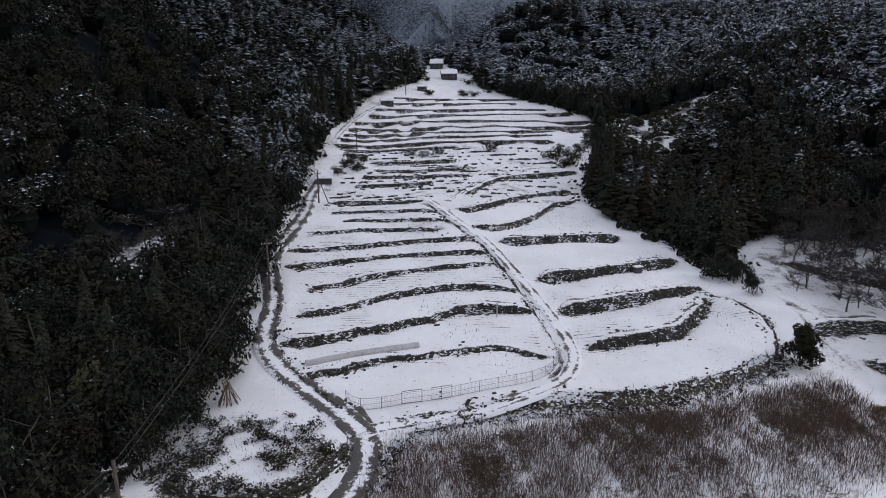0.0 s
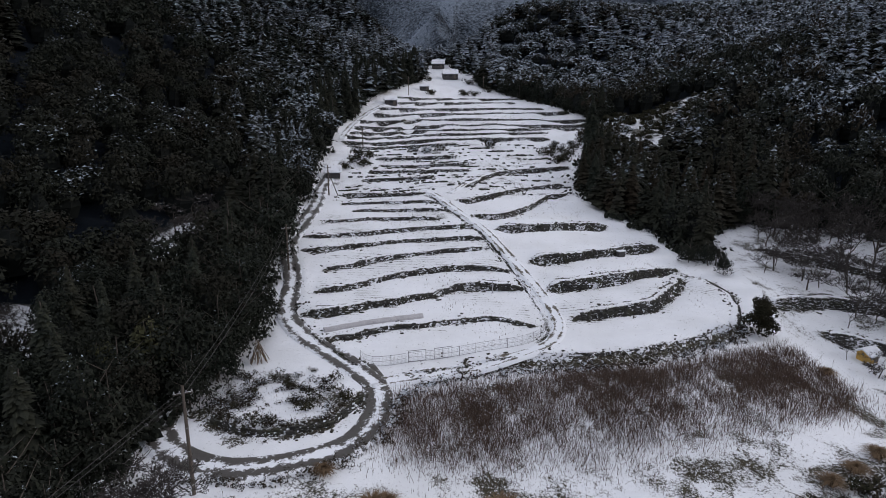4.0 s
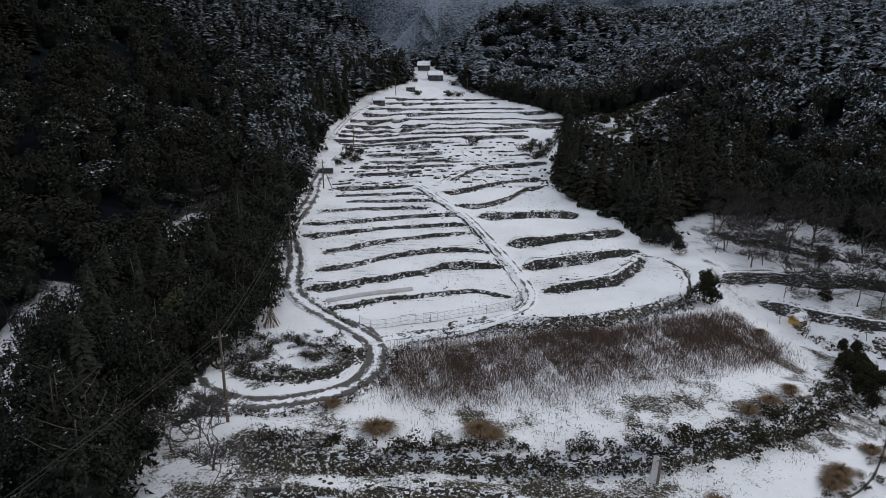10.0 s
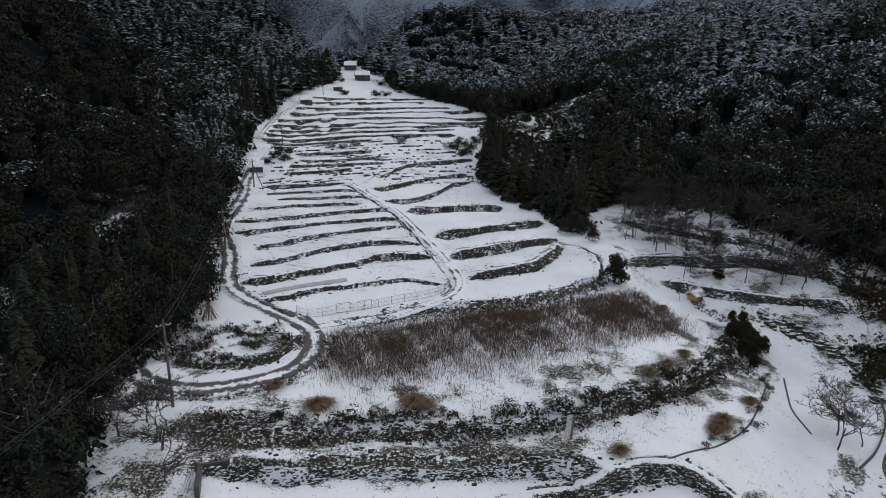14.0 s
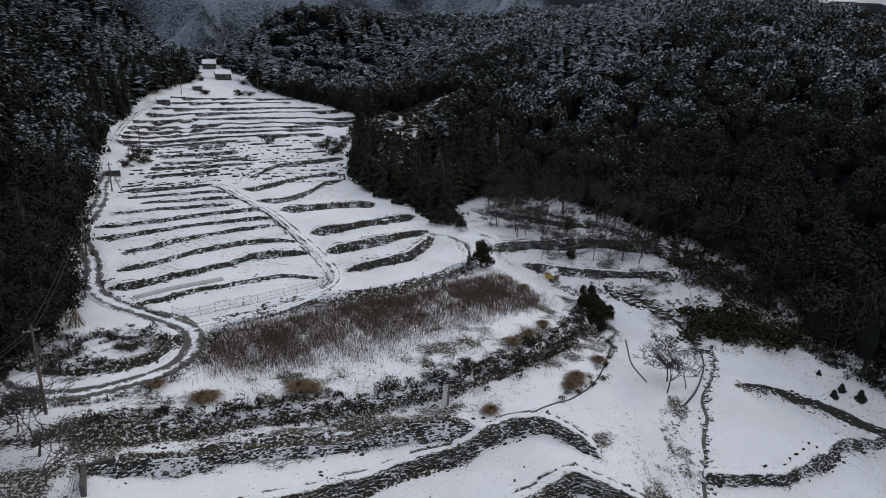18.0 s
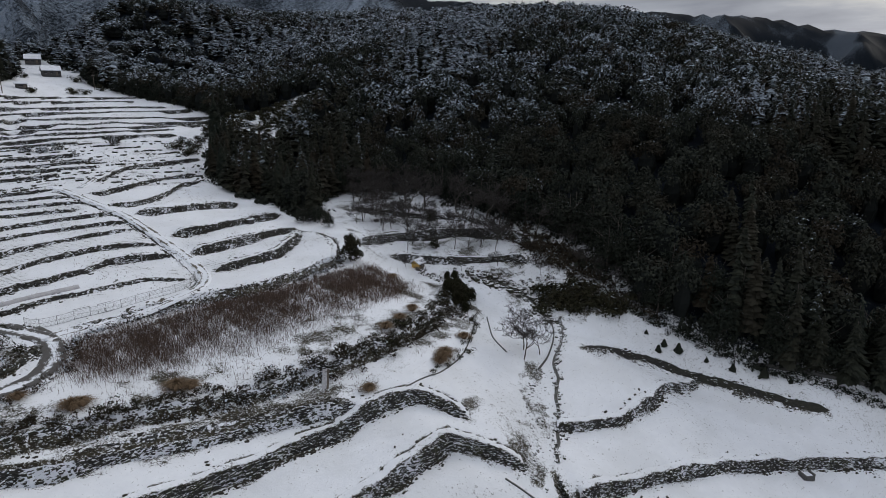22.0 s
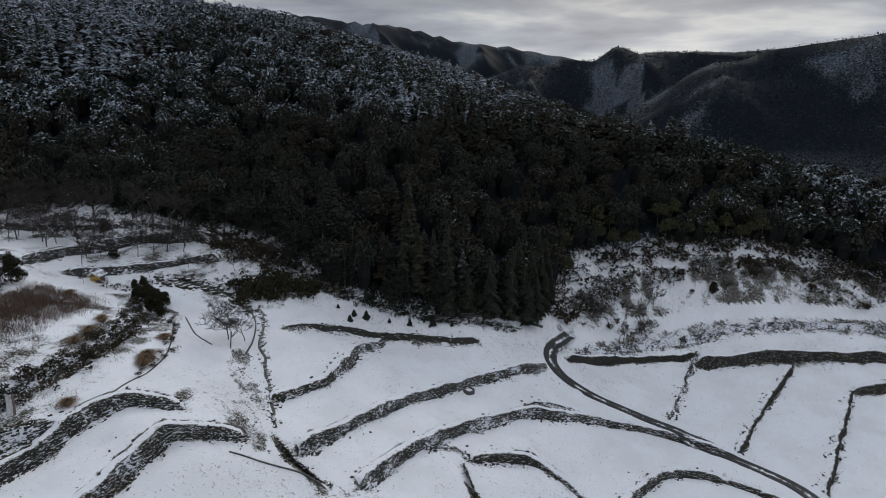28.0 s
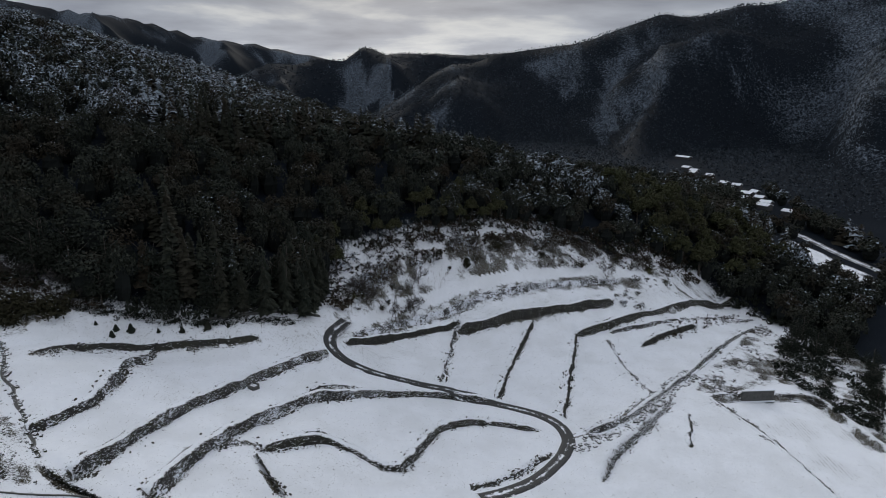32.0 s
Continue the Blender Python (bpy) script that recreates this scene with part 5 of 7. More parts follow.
def forest(name, label, x, y, h, r, mat, seed, kind, n, size):
    """One sheet of woodland: many low-cost trees tiled from a few shapes."""
    rg = np.random.default_rng(seed)
    z = ground_height(x, y)
    load, tint = tree_frost(x, y, z + 0.6 * h, rg), rg.random(len(x)) ** 2.2
    shapes = []
    for _ in range(7):
        v, f = cedar_crown(rg, 10.0, 2.0, n) if kind == "cedar" else spray_crown(rg, 10, 4.4, n, size)
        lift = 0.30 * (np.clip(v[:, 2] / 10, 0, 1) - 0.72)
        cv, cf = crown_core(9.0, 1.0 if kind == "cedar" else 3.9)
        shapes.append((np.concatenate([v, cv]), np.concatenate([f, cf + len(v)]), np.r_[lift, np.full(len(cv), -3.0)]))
    vs, fs, ls, ts, off = [], [], [], [], 0
    which, turn = rg.integers(0, 7, len(x)), rg.uniform(0, 6.28, len(x))
    for j, (px, py, pz, ph, pr) in enumerate(zip(x, y, z, h, r)):
        v, f, lift = shapes[which[j]]
        c, s = math.cos(turn[j]), math.sin(turn[j])
        w = np.empty_like(v)
        w[:, 0] = (v[:, 0] * c - v[:, 1] * s) * pr + px
        w[:, 1] = (v[:, 0] * s + v[:, 1] * c) * pr + py
        w[:, 2] = v[:, 2] * ph * 0.1 + pz
        vs.append(w)
        fs.append(f + off)
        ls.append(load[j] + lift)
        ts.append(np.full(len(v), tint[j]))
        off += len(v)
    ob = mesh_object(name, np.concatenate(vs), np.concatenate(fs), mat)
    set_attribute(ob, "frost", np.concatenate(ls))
    set_attribute(ob, "tint", np.concatenate(ts))
    tagged(ob, label, "forest", kind="stuff")


def over_the_crest(x, y):
    """Woods on the back slopes of the hills, out of sight of the whole valley."""
    gone = np.ones(len(x), bool)
    top = ground_height(x, y) + 24
    for vx, vy, vz in ((-14, -50, 72), (2, -10, 72), (40, -30, 72)):
        clear = np.full(len(x), 1e9)
        for u in np.linspace(0.3, 0.97, 30):
            px, py = vx + (x - vx) * u, vy + (y - vy) * u
            clear = np.minimum(clear, vz + (top - vz) * u - ground_height(px, py) - 2)
        gone &= clear < 0
    return gone


def wood_kind(x, y):
    k = (smooth_noise(x, y, 34, 1.3) < 0.5).astype(int)
    k[(x > 28) & (x < 70) & (y > 110) & (y < 215)] = 0
    q = (x > 92) & (x < 135) & (y > -20) & (y < 40)
    k[q] = (smooth_noise(x[q], y[q], 9.0, 2.0) < 0.5)
    k[(x < 30) & (y > 190) & (x > -110)] = 0
    q = (x < -15) & (y < 185)
    k[q] = smooth_noise(x[q], y[q], 11, 0.7) < 0.45
    return k


def plant(kind, gap, near, far, west):
    rg = np.random.default_rng(int(gap * 10 + far))
    x, y = scatter(rg, (-330, -240, 500, 460), gap)
    d = np.hypot(x + 8, y + 25)
    hd = heading_of(x, y)
    m = woodland(x, y) & (d > near) & (d <= far) & (hd > -58) & (hd < 128)
    m &= ((x < 20) == west)
    x, y = x[m], y[m]
    m = wood_kind(x, y) == kind
    x, y = x[m], y[m]
    ok = (edge_distance(x, y) > (1.6 if kind else 0.8)) & ((np.hypot(x, y) < 150) | ~over_the_crest(x, y))
    x, y = x[ok], y[ok]
    h = (14.0 if kind == 0 else 11.5) * rg.uniform(0.72, 1.18, len(x))
    h = h * np.where(y > 300, 0.8, 1.0) * np.where(x < 20, 0.88, 1.0) * np.where((x > 20) & (x < 66) & (y > 104) & (y < 172), 0.78, 1.0)
    r = (1.2 if kind == 0 else 1.0) * rg.uniform(0.72, 1.25, len(x)) * gap / (3.6 if kind == 0 else 5.6)
    return x, y, h, r


WEST_LABEL = ("dark cedar plantation on the west slope", "dark broad-leaved evergreen wood on the west slope")
EAST_LABEL = ("snow-dusted cedar plantation on the east hill", "snow-flecked evergreen wood on the east hill")
for near, far, cedar_gap, cedar_n, leaf_gap, leaf_n, leaf_size in ((0, 95, 3.8, 560, 5.0, 1500, 0.21), (95, 185, 3.8, 230, 5.2, 600, 0.36), (185, 290, 4.2, 70, 5.6, 250, 0.54), (290, 480, 5.2, 44, 7.0, 160, 0.64)):
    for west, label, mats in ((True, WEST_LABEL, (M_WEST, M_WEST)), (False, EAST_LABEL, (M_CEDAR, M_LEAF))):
        for kind, gap, n in ((0, cedar_gap, cedar_n), (1, leaf_gap, leaf_n)):
            x, y, h, r = plant(kind, gap, near, far, west)
            if len(x):
                forest("forest", label[kind], x, y, h, r, mats[kind], int(gap * 10) + n, ("cedar", "leaf")[kind], n, leaf_size)


def far_woods():
    """Distant hills: small rough three-sided crowns."""
    rg = np.random.default_rng(77)
    x, y = scatter(rg, (-700, -900, 1500, 1100), 5.6)
    d = np.hypot(x + 8, y + 25)
    hd = heading_of(x, y)
    thin = rg.random(len(x)) < np.where((hd > 56) | ((hd > -16) & (hd < 24) & (d < 1000)), 1.0, 0.3)
    m = (d > np.where((hd > 66) | ((hd > -14) & (hd < 22)), 690, 465)) & (d < 1330) & (hd > -30) & (hd < 126) & ~inside(VALLEY_FLOOR, x, y) & thin
    x2, y2 = scatter(rg, (900, -400, 2000, 900), 11.0)
    d2, h2 = np.hypot(x2 + 8, y2 + 25), heading_of(x2, y2)
    m2 = (d2 > 1320) & (d2 < 2000) & (h2 > 64) & (h2 < 100)
    x3, y3 = scatter(rg, (-200, -700, 1000, 1000), 4.4)
    d3, h3 = np.hypot(x3 + 8, y3 + 25), heading_of(x3, y3)
    m3 = (d3 > 460) & (d3 < 980) & (((h3 > 66) & (h3 < 126)) | ((h3 > -14) & (h3 < 22) & (d3 < 700))) & (~inside(VALLEY_FLOOR, x3, y3) | ~built_up(x3, y3))
    x, y = np.r_[x[m], x2[m2], x3[m3]], np.r_[y[m], y2[m2], y3[m3]]
    near = (np.hypot(x, y) > 1400) | ~over_the_crest(x, y)
    x, y = x[near], y[near]
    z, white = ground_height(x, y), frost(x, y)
    far = np.hypot(x + 8, y + 25)
    k = 3
    x, y, z, white, far = (np.repeat(q, k) for q in (x, y, z, white, far))
    n = len(x)
    big = np.where(far > 1320, 2.6, np.where(far < 980, 1.0, 1.4))
    p = np.stack([x + rg.normal(0, 1.3, n) * big, y + rg.normal(0, 1.3, n) * big, z + rg.uniform(0.5, 5.0, n)], -1)
    nrm = rg.normal(0, 0.55, (n, 3)) + [0, 0, 0.8]
    nrm /= np.linalg.norm(nrm, axis=1)[:, None]
    t1 = np.cross(nrm, rg.normal(size=(n, 3)))
    t1 /= np.linalg.norm(t1, axis=1)[:, None] + 1e-9
    t2 = np.cross(nrm, t1)
    e = (rg.uniform(0.5, 1.25, n) * big)[:, None]
    v = np.stack([p - t1 * e, p + t1 * e, p + t2 * e * 1.3 - [0, 0, 0.5]], 1).reshape(-1, 3)
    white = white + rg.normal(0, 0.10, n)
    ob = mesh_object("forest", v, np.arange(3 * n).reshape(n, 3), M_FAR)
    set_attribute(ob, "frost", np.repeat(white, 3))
    tagged(ob, "distant wooded mountains with thin snow", "forest", kind="stuff")


far_woods()



def undergrowth():
    """Dark bushes that close the wood's edge down to the ground."""
    rg = np.random.default_rng(91)
    x, y = scatter(rg, (-80, -170, 240, 360), 2.4)
    m = woodland(x, y) & (heading_of(x, y) > -58) & (heading_of(x, y) < 128)
    x, y = x[m], y[m]
    d = edge_distance(x, y)
    m = (d > 0.2) & (d < 7)
    x, y = x[m], y[m]
    shapes = [leaf_crown(rg, 2.4, 1.5, 34, 5, 0.38, -0.1) for _ in range(6)]
    z = height(x, y)
    vs, fs, off = [], [], 0
    for px, py, pz in zip(x, y, z):
        v, f = shapes[rg.integers(0, 6)]
        a, k = rg.uniform(0, 6.28), rg.uniform(0.6, 1.5)
        c, q = math.cos(a) * k, math.sin(a) * k
        w = np.stack([v[:, 0] * c - v[:, 1] * q + px, v[:, 0] * q + v[:, 1] * c + py, v[:, 2] * k + pz], -1)
        vs.append(w)
        fs.append(f + off)
        off += len(v)
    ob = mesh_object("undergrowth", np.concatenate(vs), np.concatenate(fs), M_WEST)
    tagged(ob, "dark evergreen undergrowth along the edge of the woods", "undergrowth", kind="stuff")


undergrowth()

# leafless trees: orchard, stream side, scrub bank, west wood
ORCHARD = [(58.7, 72.6), (65.5, 71.7), (69.3, 69.8), (71.9, 68.1), (74.9, 67.7), (76.8, 64.7), (54, 88), (59.5, 86.4), (64.2, 81.8), (76.7, 79.9), (56.5, 89.9), (61.5, 93.1), (66.5, 90), (71, 86.5), (62, 76), (68, 80), (57.5, 81.5), (61, 84), (66, 84.5), (70, 82), (73.5, 75.5), (63.8, 74.2), (77.6, 70), (79, 66.5), (58.2, 92.5), (64.2, 95)]
SMALL = [(54.6, 66), (56.5, 62.3), (65.8, 62), (74, 60.2), (76.9, 56.3), (78.9, 51.9)]
TALL_BARE = [(67, 93.6), (70, 91), (74.4, 90.9), (76.5, 93.5), (78.7, 76.7), (80.9, 74.2), (82.4, 70.6), (80.9, 86), (82.5, 81), (72, 96)]
STREAM_TREES = [(54.6, 28.7), (58.3, 29.1)]
CORNER_CEDARS = [(110.6, -4.2, 11), (107.6, -0.8, 12), (104.2, 2.6, 12), (114, -5.0, 11.5), (101, 6.4, 11), (106, 3.0, 13), (110, 0.2, 13), (118.5, -5.4, 11), (122.5, -5.6, 10), (112, -2.5, 12), (116, -3.2, 13), (120, -3.0, 12.5), (124.5, -2.2, 12), (113.5, 1.0, 13), (118, 1.2, 14), (123, 1.5, 13), (128.5, -0.5, 11)]
stand(CEDARS, CORNER_CEDARS, "tall pointed dark cedar above the hairpin bend", "tree", "cedars along the wood's edge")
SCRUB_TREES = [(127.1, -6.5), (130.6, -11.9), (130.1, -22.1), (135.7, -25.2), (132.9, -14.4), (157.3, -35.7), (169.7, -84.3)]
EDGE_WEST = [(-25.4, 52, 7), (-24.9, 55.6, 7.5), (-24.7, 59, 8), (-24.4, 62.5, 8), (-24.6, 66.2, 7.5), (-26.3, 48, 6.5), (-28.5, 27.5, 6.5), (-30, 31.5, 7.5), (-29.8, 36, 8), (-27.8, 24, 5.5), (-27.6, 33.6, 6), (-31.5, 27, 7), (-27.2, 29.6, 5), (-26.3, 49.5, 6.5), (-26, 46, 6), (-25.6, 53, 7), (-30.5, 40, 9), (-32, 44.5, 10), (-30.5, 49, 9.5), (-29.5, 53.5, 9), (-26.5, 56.5, 9), (-25.8, 61, 8.5), (-27.5, 59, 9)]
stand(LEAFY, EDGE_WEST, "dark evergreen tree overhanging the lane", "tree", "evergreens along the wood's edge")
WEST_CEDARS = [(-33, 56, 12), (-37, 52, 13), (-31.5, 63, 12), (-38, 61, 13), (-34, 69, 11), (-31, 74, 12), (-41, 48, 13), (-36, 42, 12), (-43, 56, 13), (-33, 81, 12), (-35, 35, 12)]
stand(CEDARS, WEST_CEDARS, "tall pointed dark cedar in the west wood", "tree", "cedars along the wood's edge")
LOW_TREES = [(148, -140, 8), (152, -147, 9), (144, -146, 7), (139, -150, 8), (133, -147, 6), (156, -138, 9), (128, -143, 6), (150, -134, 6), (121, -141, 5.5), (160, -142, 9)]
HILLOCK = [(196, -104), (206, -124), (209, -146), (222, -164), (240, -152), (240, -112), (216, -92)]
hx, hy = scatter(rng, (190, -170, 245, -88), 5.2)
m = inside(HILLOCK, hx, hy)
stand(BAMBOO, [(x, y, rng.uniform(10, 14.5)) for x, y in zip(hx[m], hy[m])], "tall feathery olive bamboo on the hillock at the fields' end", "bamboo", "bamboo along the bank")
SKIRT = [(42.6, 91.7, 5.0), (45.3, 90.3, 4.5), (46.0, 85.6, 3.8), (46.4, 97.6, 5.5), (47.7, 92.3, 4.2)]
stand(LEAFY, SKIRT, "low dark evergreen at the foot of the cedars", "tree", "evergreens below the cedars")
stand(LEAFY, LOW_TREES, "dark evergreen tree above the concrete bank", "tree", "evergreens by the ditch")
WEST_BARE = [(-43, 86), (-45.5, 90), (-41, 93), (-47, 84), (-40, 87), (-44, 81), (-54, 57), (-50, 40), (-48, 61), (-22.5, 31), (-24.5, 29), (-20.5, 28.5), (-18.5, 22.5), (-19.7, 26.2), (-36.5, 31.8), (-44.2, 59), (-49.7, 55.6), (-42.8, 69.9), (-38, 90), (-44, 95)]
FINE = [(make_fine_tree(np.random.default_rng(k), 5.0), 5.0) for k in (51, 52, 53)]
stand(FINE, [(x, y, 5.2 + (k % 3) * 0.8) for k, (x, y) in enumerate(ORCHARD)], "leafless orchard tree with spreading grey twigs in snow", "fruit tree", "orchard trees")
stand(FINE, [(x, y, 3.0 + (k % 2) * 0.6) for k, (x, y) in enumerate(SMALL)], "small leafless fruit tree on a snowy terrace", "fruit tree", "orchard trees")
stand(BARE, [(x, y, 9.0 + (k % 3)) for k, (x, y) in enumerate(TALL_BARE)], "tall leafless tree with pale branches before the dark wood", "tree", "bare trees by the wood")
STREAM_TREES.append((56.6, 31.2))
stand([(make_fine_tree(np.random.default_rng(k), 6.5), 6.5) for k in (41, 42, 43)], [(x, y, 7.4 - 0.5 * (k % 2)) for k, (x, y) in enumerate(STREAM_TREES)], "leafless tree with fine dark twigs beside the stream", "tree", "bare trees by the stream")
stand(BARE, [(x, y, 5.2) for x, y in SCRUB_TREES], "thin leafless tree on the scrubby snow bank", "tree", "bare trees on the bank")
stand(FINE, [(x, y, 5.6) for x, y in WEST_BARE], "leafless tree with pale snowy branches in the wood", "tree", "bare trees in the west wood")
THICKET = [(58 + 22 * rng.random(), 97 + 12 * rng.random(), rng.uniform(5.5, 8)) for _ in range(16)] + [(62 + 2.0 * k + rng.uniform(-1, 1), 114.5 - 1.35 * k + rng.uniform(-1.5, 1.5), rng.uniform(6.5, 9)) for k in range(10)] + [(84.5 + rng.uniform(-1, 3), 62 + 3.4 * k + rng.uniform(-1, 1), rng.uniform(5.5, 8)) for k in range(11)] + [(88 + rng.uniform(-1.5, 2), 34 + 2.6 * k, rng.uniform(3.5, 6)) for k in range(10)]
stand(BARE, THICKET, "brown leafless thicket tree before the dark wood", "tree", "thicket along the orchard")
SLOPE_TREES = [(x + rng.uniform(-3, 3), y + rng.uniform(-3, 3), rng.uniform(2.8, 5.5)) for x, y in SCRUB_TREES + [(140, -26), (146, -24), (152, -30), (160, -40), (164, -52), (172, -66), (178, -80), (186, -98), (136, -14), (126, -12), (168, -58), (158, -46)] for _ in range(2)]
stand(BARE, SLOPE_TREES, "straggling leafless sapling on the scrubby hillside", "tree", "bare trees on the bank")
EVER = [(55.6, 49.2, 3.4), (58.8, 51.2, 4.2), (60.2, 56.2, 3.4), (57.4, 54.4, 3.0), (56.2, 52.4, 3.6), (61.6, 52.6, 3.0), (65.2, 72.1, 3.0), (57, 50.5, 4.8), (60.8, 54.5, 2.6), (55.4, 46.0, 2.4), (42.9, 67.4, 6.2), (72.8, 85.1, 4.0), (58.6, 53, 4.0), (60.5, 59.5, 2.2), (154.4, -40.2, 3.5)]
stand([(make_tree("leaf", rng, 5.0, 1.8), 5.0), (make_tree("leaf", rng, 4.5, 1.6), 4.5)], EVER, "rounded dark evergreen bush standing alone on snow", "bush", "single evergreen bushes")
YOUNG = [(85.6, 29.7), (86.8, 26.5), (88.3, 24.4), (90.6, 20.1), (92.1, 15.9), (94.3, 11.5), (96.3, 8), (84.7, 26.1)]
stand([(make_tree("cedar", rng, 2.0, 0.85), 2.0), (make_tree("cedar", rng, 1.8, 0.8), 1.8)], [(x, y, 0.9 + 0.45 * (k % 3)) for k, (x, y) in enumerate(YOUNG)], "young conifer planted along the snowy bank", "tree", "young conifers")

# ---- undergrowth: shrubs, reeds, dead grass ----


def shrub_parts(rng, h, r, n=230):
    c = leaf_crown(rng, h, r, n, 7, 0.12, 0.02)
    stems = []
    for _ in range(9):
        a, s = rng.uniform(0, 6.28), r * rng.uniform(0.3, 1.0)
        stems.append(tube([(0, 0, -0.1), (s * 0.4 * math.cos(a), s * 0.4 * math.sin(a), h * 0.5), (s * math.cos(a), s * math.sin(a), h * rng.uniform(0.8, 1.15))], [0.03, 0.02, 0.008], 3))
    return c, join(stems)


def make_shrub(rng, h, r, mat):
    root = new("shrub")
    c, s = shrub_parts(rng, h, r)
    mesh_object("foliage", *c, mat, root)
    mesh_object("stem", *s, M_TWIG, root)
    return root


def make_tuft(rng, h, r, n=170):
    """Pampas grass: a fountain of thin arching blades."""
    a, lean = rng.uniform(0, 6.28, n), rng.uniform(0.0, 1.0, n) ** 0.8 * rng.choice([0.6, 1.0, 1.35], n)
    ln = h * rng.uniform(0.6, 1.1, n)
    ca, sa = np.cos(a), np.sin(a)
    w = rng.uniform(0.008, 0.022, n)
    root = np.stack([ca * 0.15 * r * lean, sa * 0.15 * r * lean, np.full(n, -0.05)], -1)
    mid = np.stack([ca * r * 0.5 * lean, sa * r * 0.5 * lean, ln * 0.75], -1)
    tip = np.stack([ca * r * lean, sa * r * lean, ln * (1 - 0.45 * lean)], -1)
    off = np.stack([-sa * w, ca * w, 0 * w], -1)
    v = np.stack([root - off, root + off, mid - off * 1.5, mid + off * 1.5, tip], 1).reshape(-1, 3)
    i = np.arange(n)[:, None] * 5
    f = np.concatenate([i + [0, 1, 3], i + [0, 3, 2], i + [2, 3, 4]], 1).reshape(-1, 3)
    ob = new("pampas_tuft")
    mesh_object("grass_fountain", v, f, M_STRAW, ob)
    return ob


def scrub(label, places, mat, seed, n=38, leaf=0.17, name="scrub"):
    """A tangle of low bushes grown into one another."""
    rg = np.random.default_rng(seed)
    shapes = [leaf_crown(rg, 1.0, 0.85, n, 5, leaf, -0.1) for _ in range(5)]
    p = np.array(places)
    z = height(p[:, 0], p[:, 1])
    vs, fs, off = [], [], 0
    for (px, py, k), pz in zip(p, z):
        v, f = shapes[rg.integers(0, 5)]
        a = rg.uniform(0, 6.28)
        c, q = math.cos(a) * k, math.sin(a) * k
        vs.append(np.stack([v[:, 0] * c - v[:, 1] * q + px, v[:, 0] * q + v[:, 1] * c + py, v[:, 2] * k * 0.9 + pz - 0.08], -1))
        fs.append(f + off)
        off += len(v)
    return tagged(mesh_object(name, np.concatenate(vs), np.concatenate(fs), mat), label, "scrub", kind="stuff")


rng = np.random.default_rng(21)
SHRUBS = [(make_shrub(rng, h, r, M_SHRUB), h) for h, r in ((1.5, 1.2), (1.2, 1.3), (1.8, 1.3), (1.4, 1.0))]
TUFTS = [(make_tuft(rng, 1.2, 1.7, 800), 1.2), (make_tuft(rng, 1.1, 1.6, 800), 1.1)]


def along_points(line, gap, width, rng, per=1):
    pts, d, s = smooth_line(line, gap)
    out = []
    for p, q in zip(pts, d):
        for _ in range(per):
            o = rng.uniform(-width, width)
            out.append((p[0] - q[1] * o + rng.uniform(-.4, .4), p[1] + q[0] * o + rng.uniform(-.4, .4)))
    return out


BANK_TOP = [(-16.4, 30.6), (-8.2, 29.9), (3.4, 31.3), (13.6, 31.4), (21.3, 31.9), (28.9, 33.6), (37.4, 36.2), (44.7, 41), (55.9, 51.2), (60.6, 55.4)]
places = [(x, y - 0.7, rng.uniform(0.4, 1.2)) for x, y in along_points(BANK_TOP, 0.32, 1.5, rng)]
scrub("dark bramble and dead brush covering the reed bank, flecked with snow", places, M_BRAMBLE, 101)
places = [(x, y, rng.uniform(0.7, 1.5)) for x, y in along_points(BANK_TOP, 1.5, 1.2, rng)]
stand(SHRUBS, places, "dark leafy shrub flecked with snow on the bank", "shrub", "shrubs on the reed bank")
KNOLL = [(-23.7, 52.2), (-21, 50.1), (-19.1, 51.5), (-15.8, 49.5), (-13.5, 48.5), (-11.4, 49.2), (-16.6, 46.5), (-20.7, 46.2), (-12.4, 51.7), (-14.3, 44.9), (-18.1, 43.7), (-24.3, 49), (-19.8, 42.6), (-14.3, 53)]
places = [(x + rng.uniform(-1.2, 1.2), y + rng.uniform(-1, 1), rng.uniform(0.5, 1.2)) for x, y in KNOLL]
stand(SHRUBS, places, "low snow-laden shrub on the knoll inside the bend", "shrub", "shrubs on the knoll")
OUTER = [(-24, 35.5), (-17.5, 34.4), (-12.5, 36.2), (-9, 38.6), (-6, 42), (-4.7, 45.5)]
places = [(x, y, rng.uniform(0.3, 0.8)) for x, y in along_points(OUTER, 0.3, 0.5, rng)]
scrub("low dark scrub along the outer edge of the bend", places, M_BRAMBLE, 102)
HEDGE = [(-5.4, 45.5), (-4.6, 48.5), (-3.6, 51.3), (-1.5, 53), (3, 54.2), (9.8, 55.6), (15, 56.4), (21.1, 57), (28, 59.3), (34.7, 62.6), (39.5, 65.2), (42, 69)]
places = [(x, y, rng.uniform(0.3, 0.95)) for x, y in along_points(HEDGE, 0.28, 0.7, rng)]
scrub("scrubby snow-dusted growth below the field edge", places, M_BRAMBLE, 103)
SCRUB = [(128, -9), (134, -18), (142, -25), (154, -33), (161.1, -46), (169.6, -64.9), (180, -92), (181, -99), (189, -106), (164.8, -83.7), (164.7, -89.8), (167.6, -59.9), (173.2, -76.5), (164.9, -51.7), (133.1, -23), (160.5, -43.7)]
places = [(x + rng.uniform(-5, 6), y + rng.uniform(-4.5, 4.5), rng.uniform(0.8, 2.2)) for x, y in SCRUB for _ in range(15)]
places = [(x, y, k * 0.42) for x, y, k in places if smooth_noise(x, y, 3.0, 2) > -0.1]
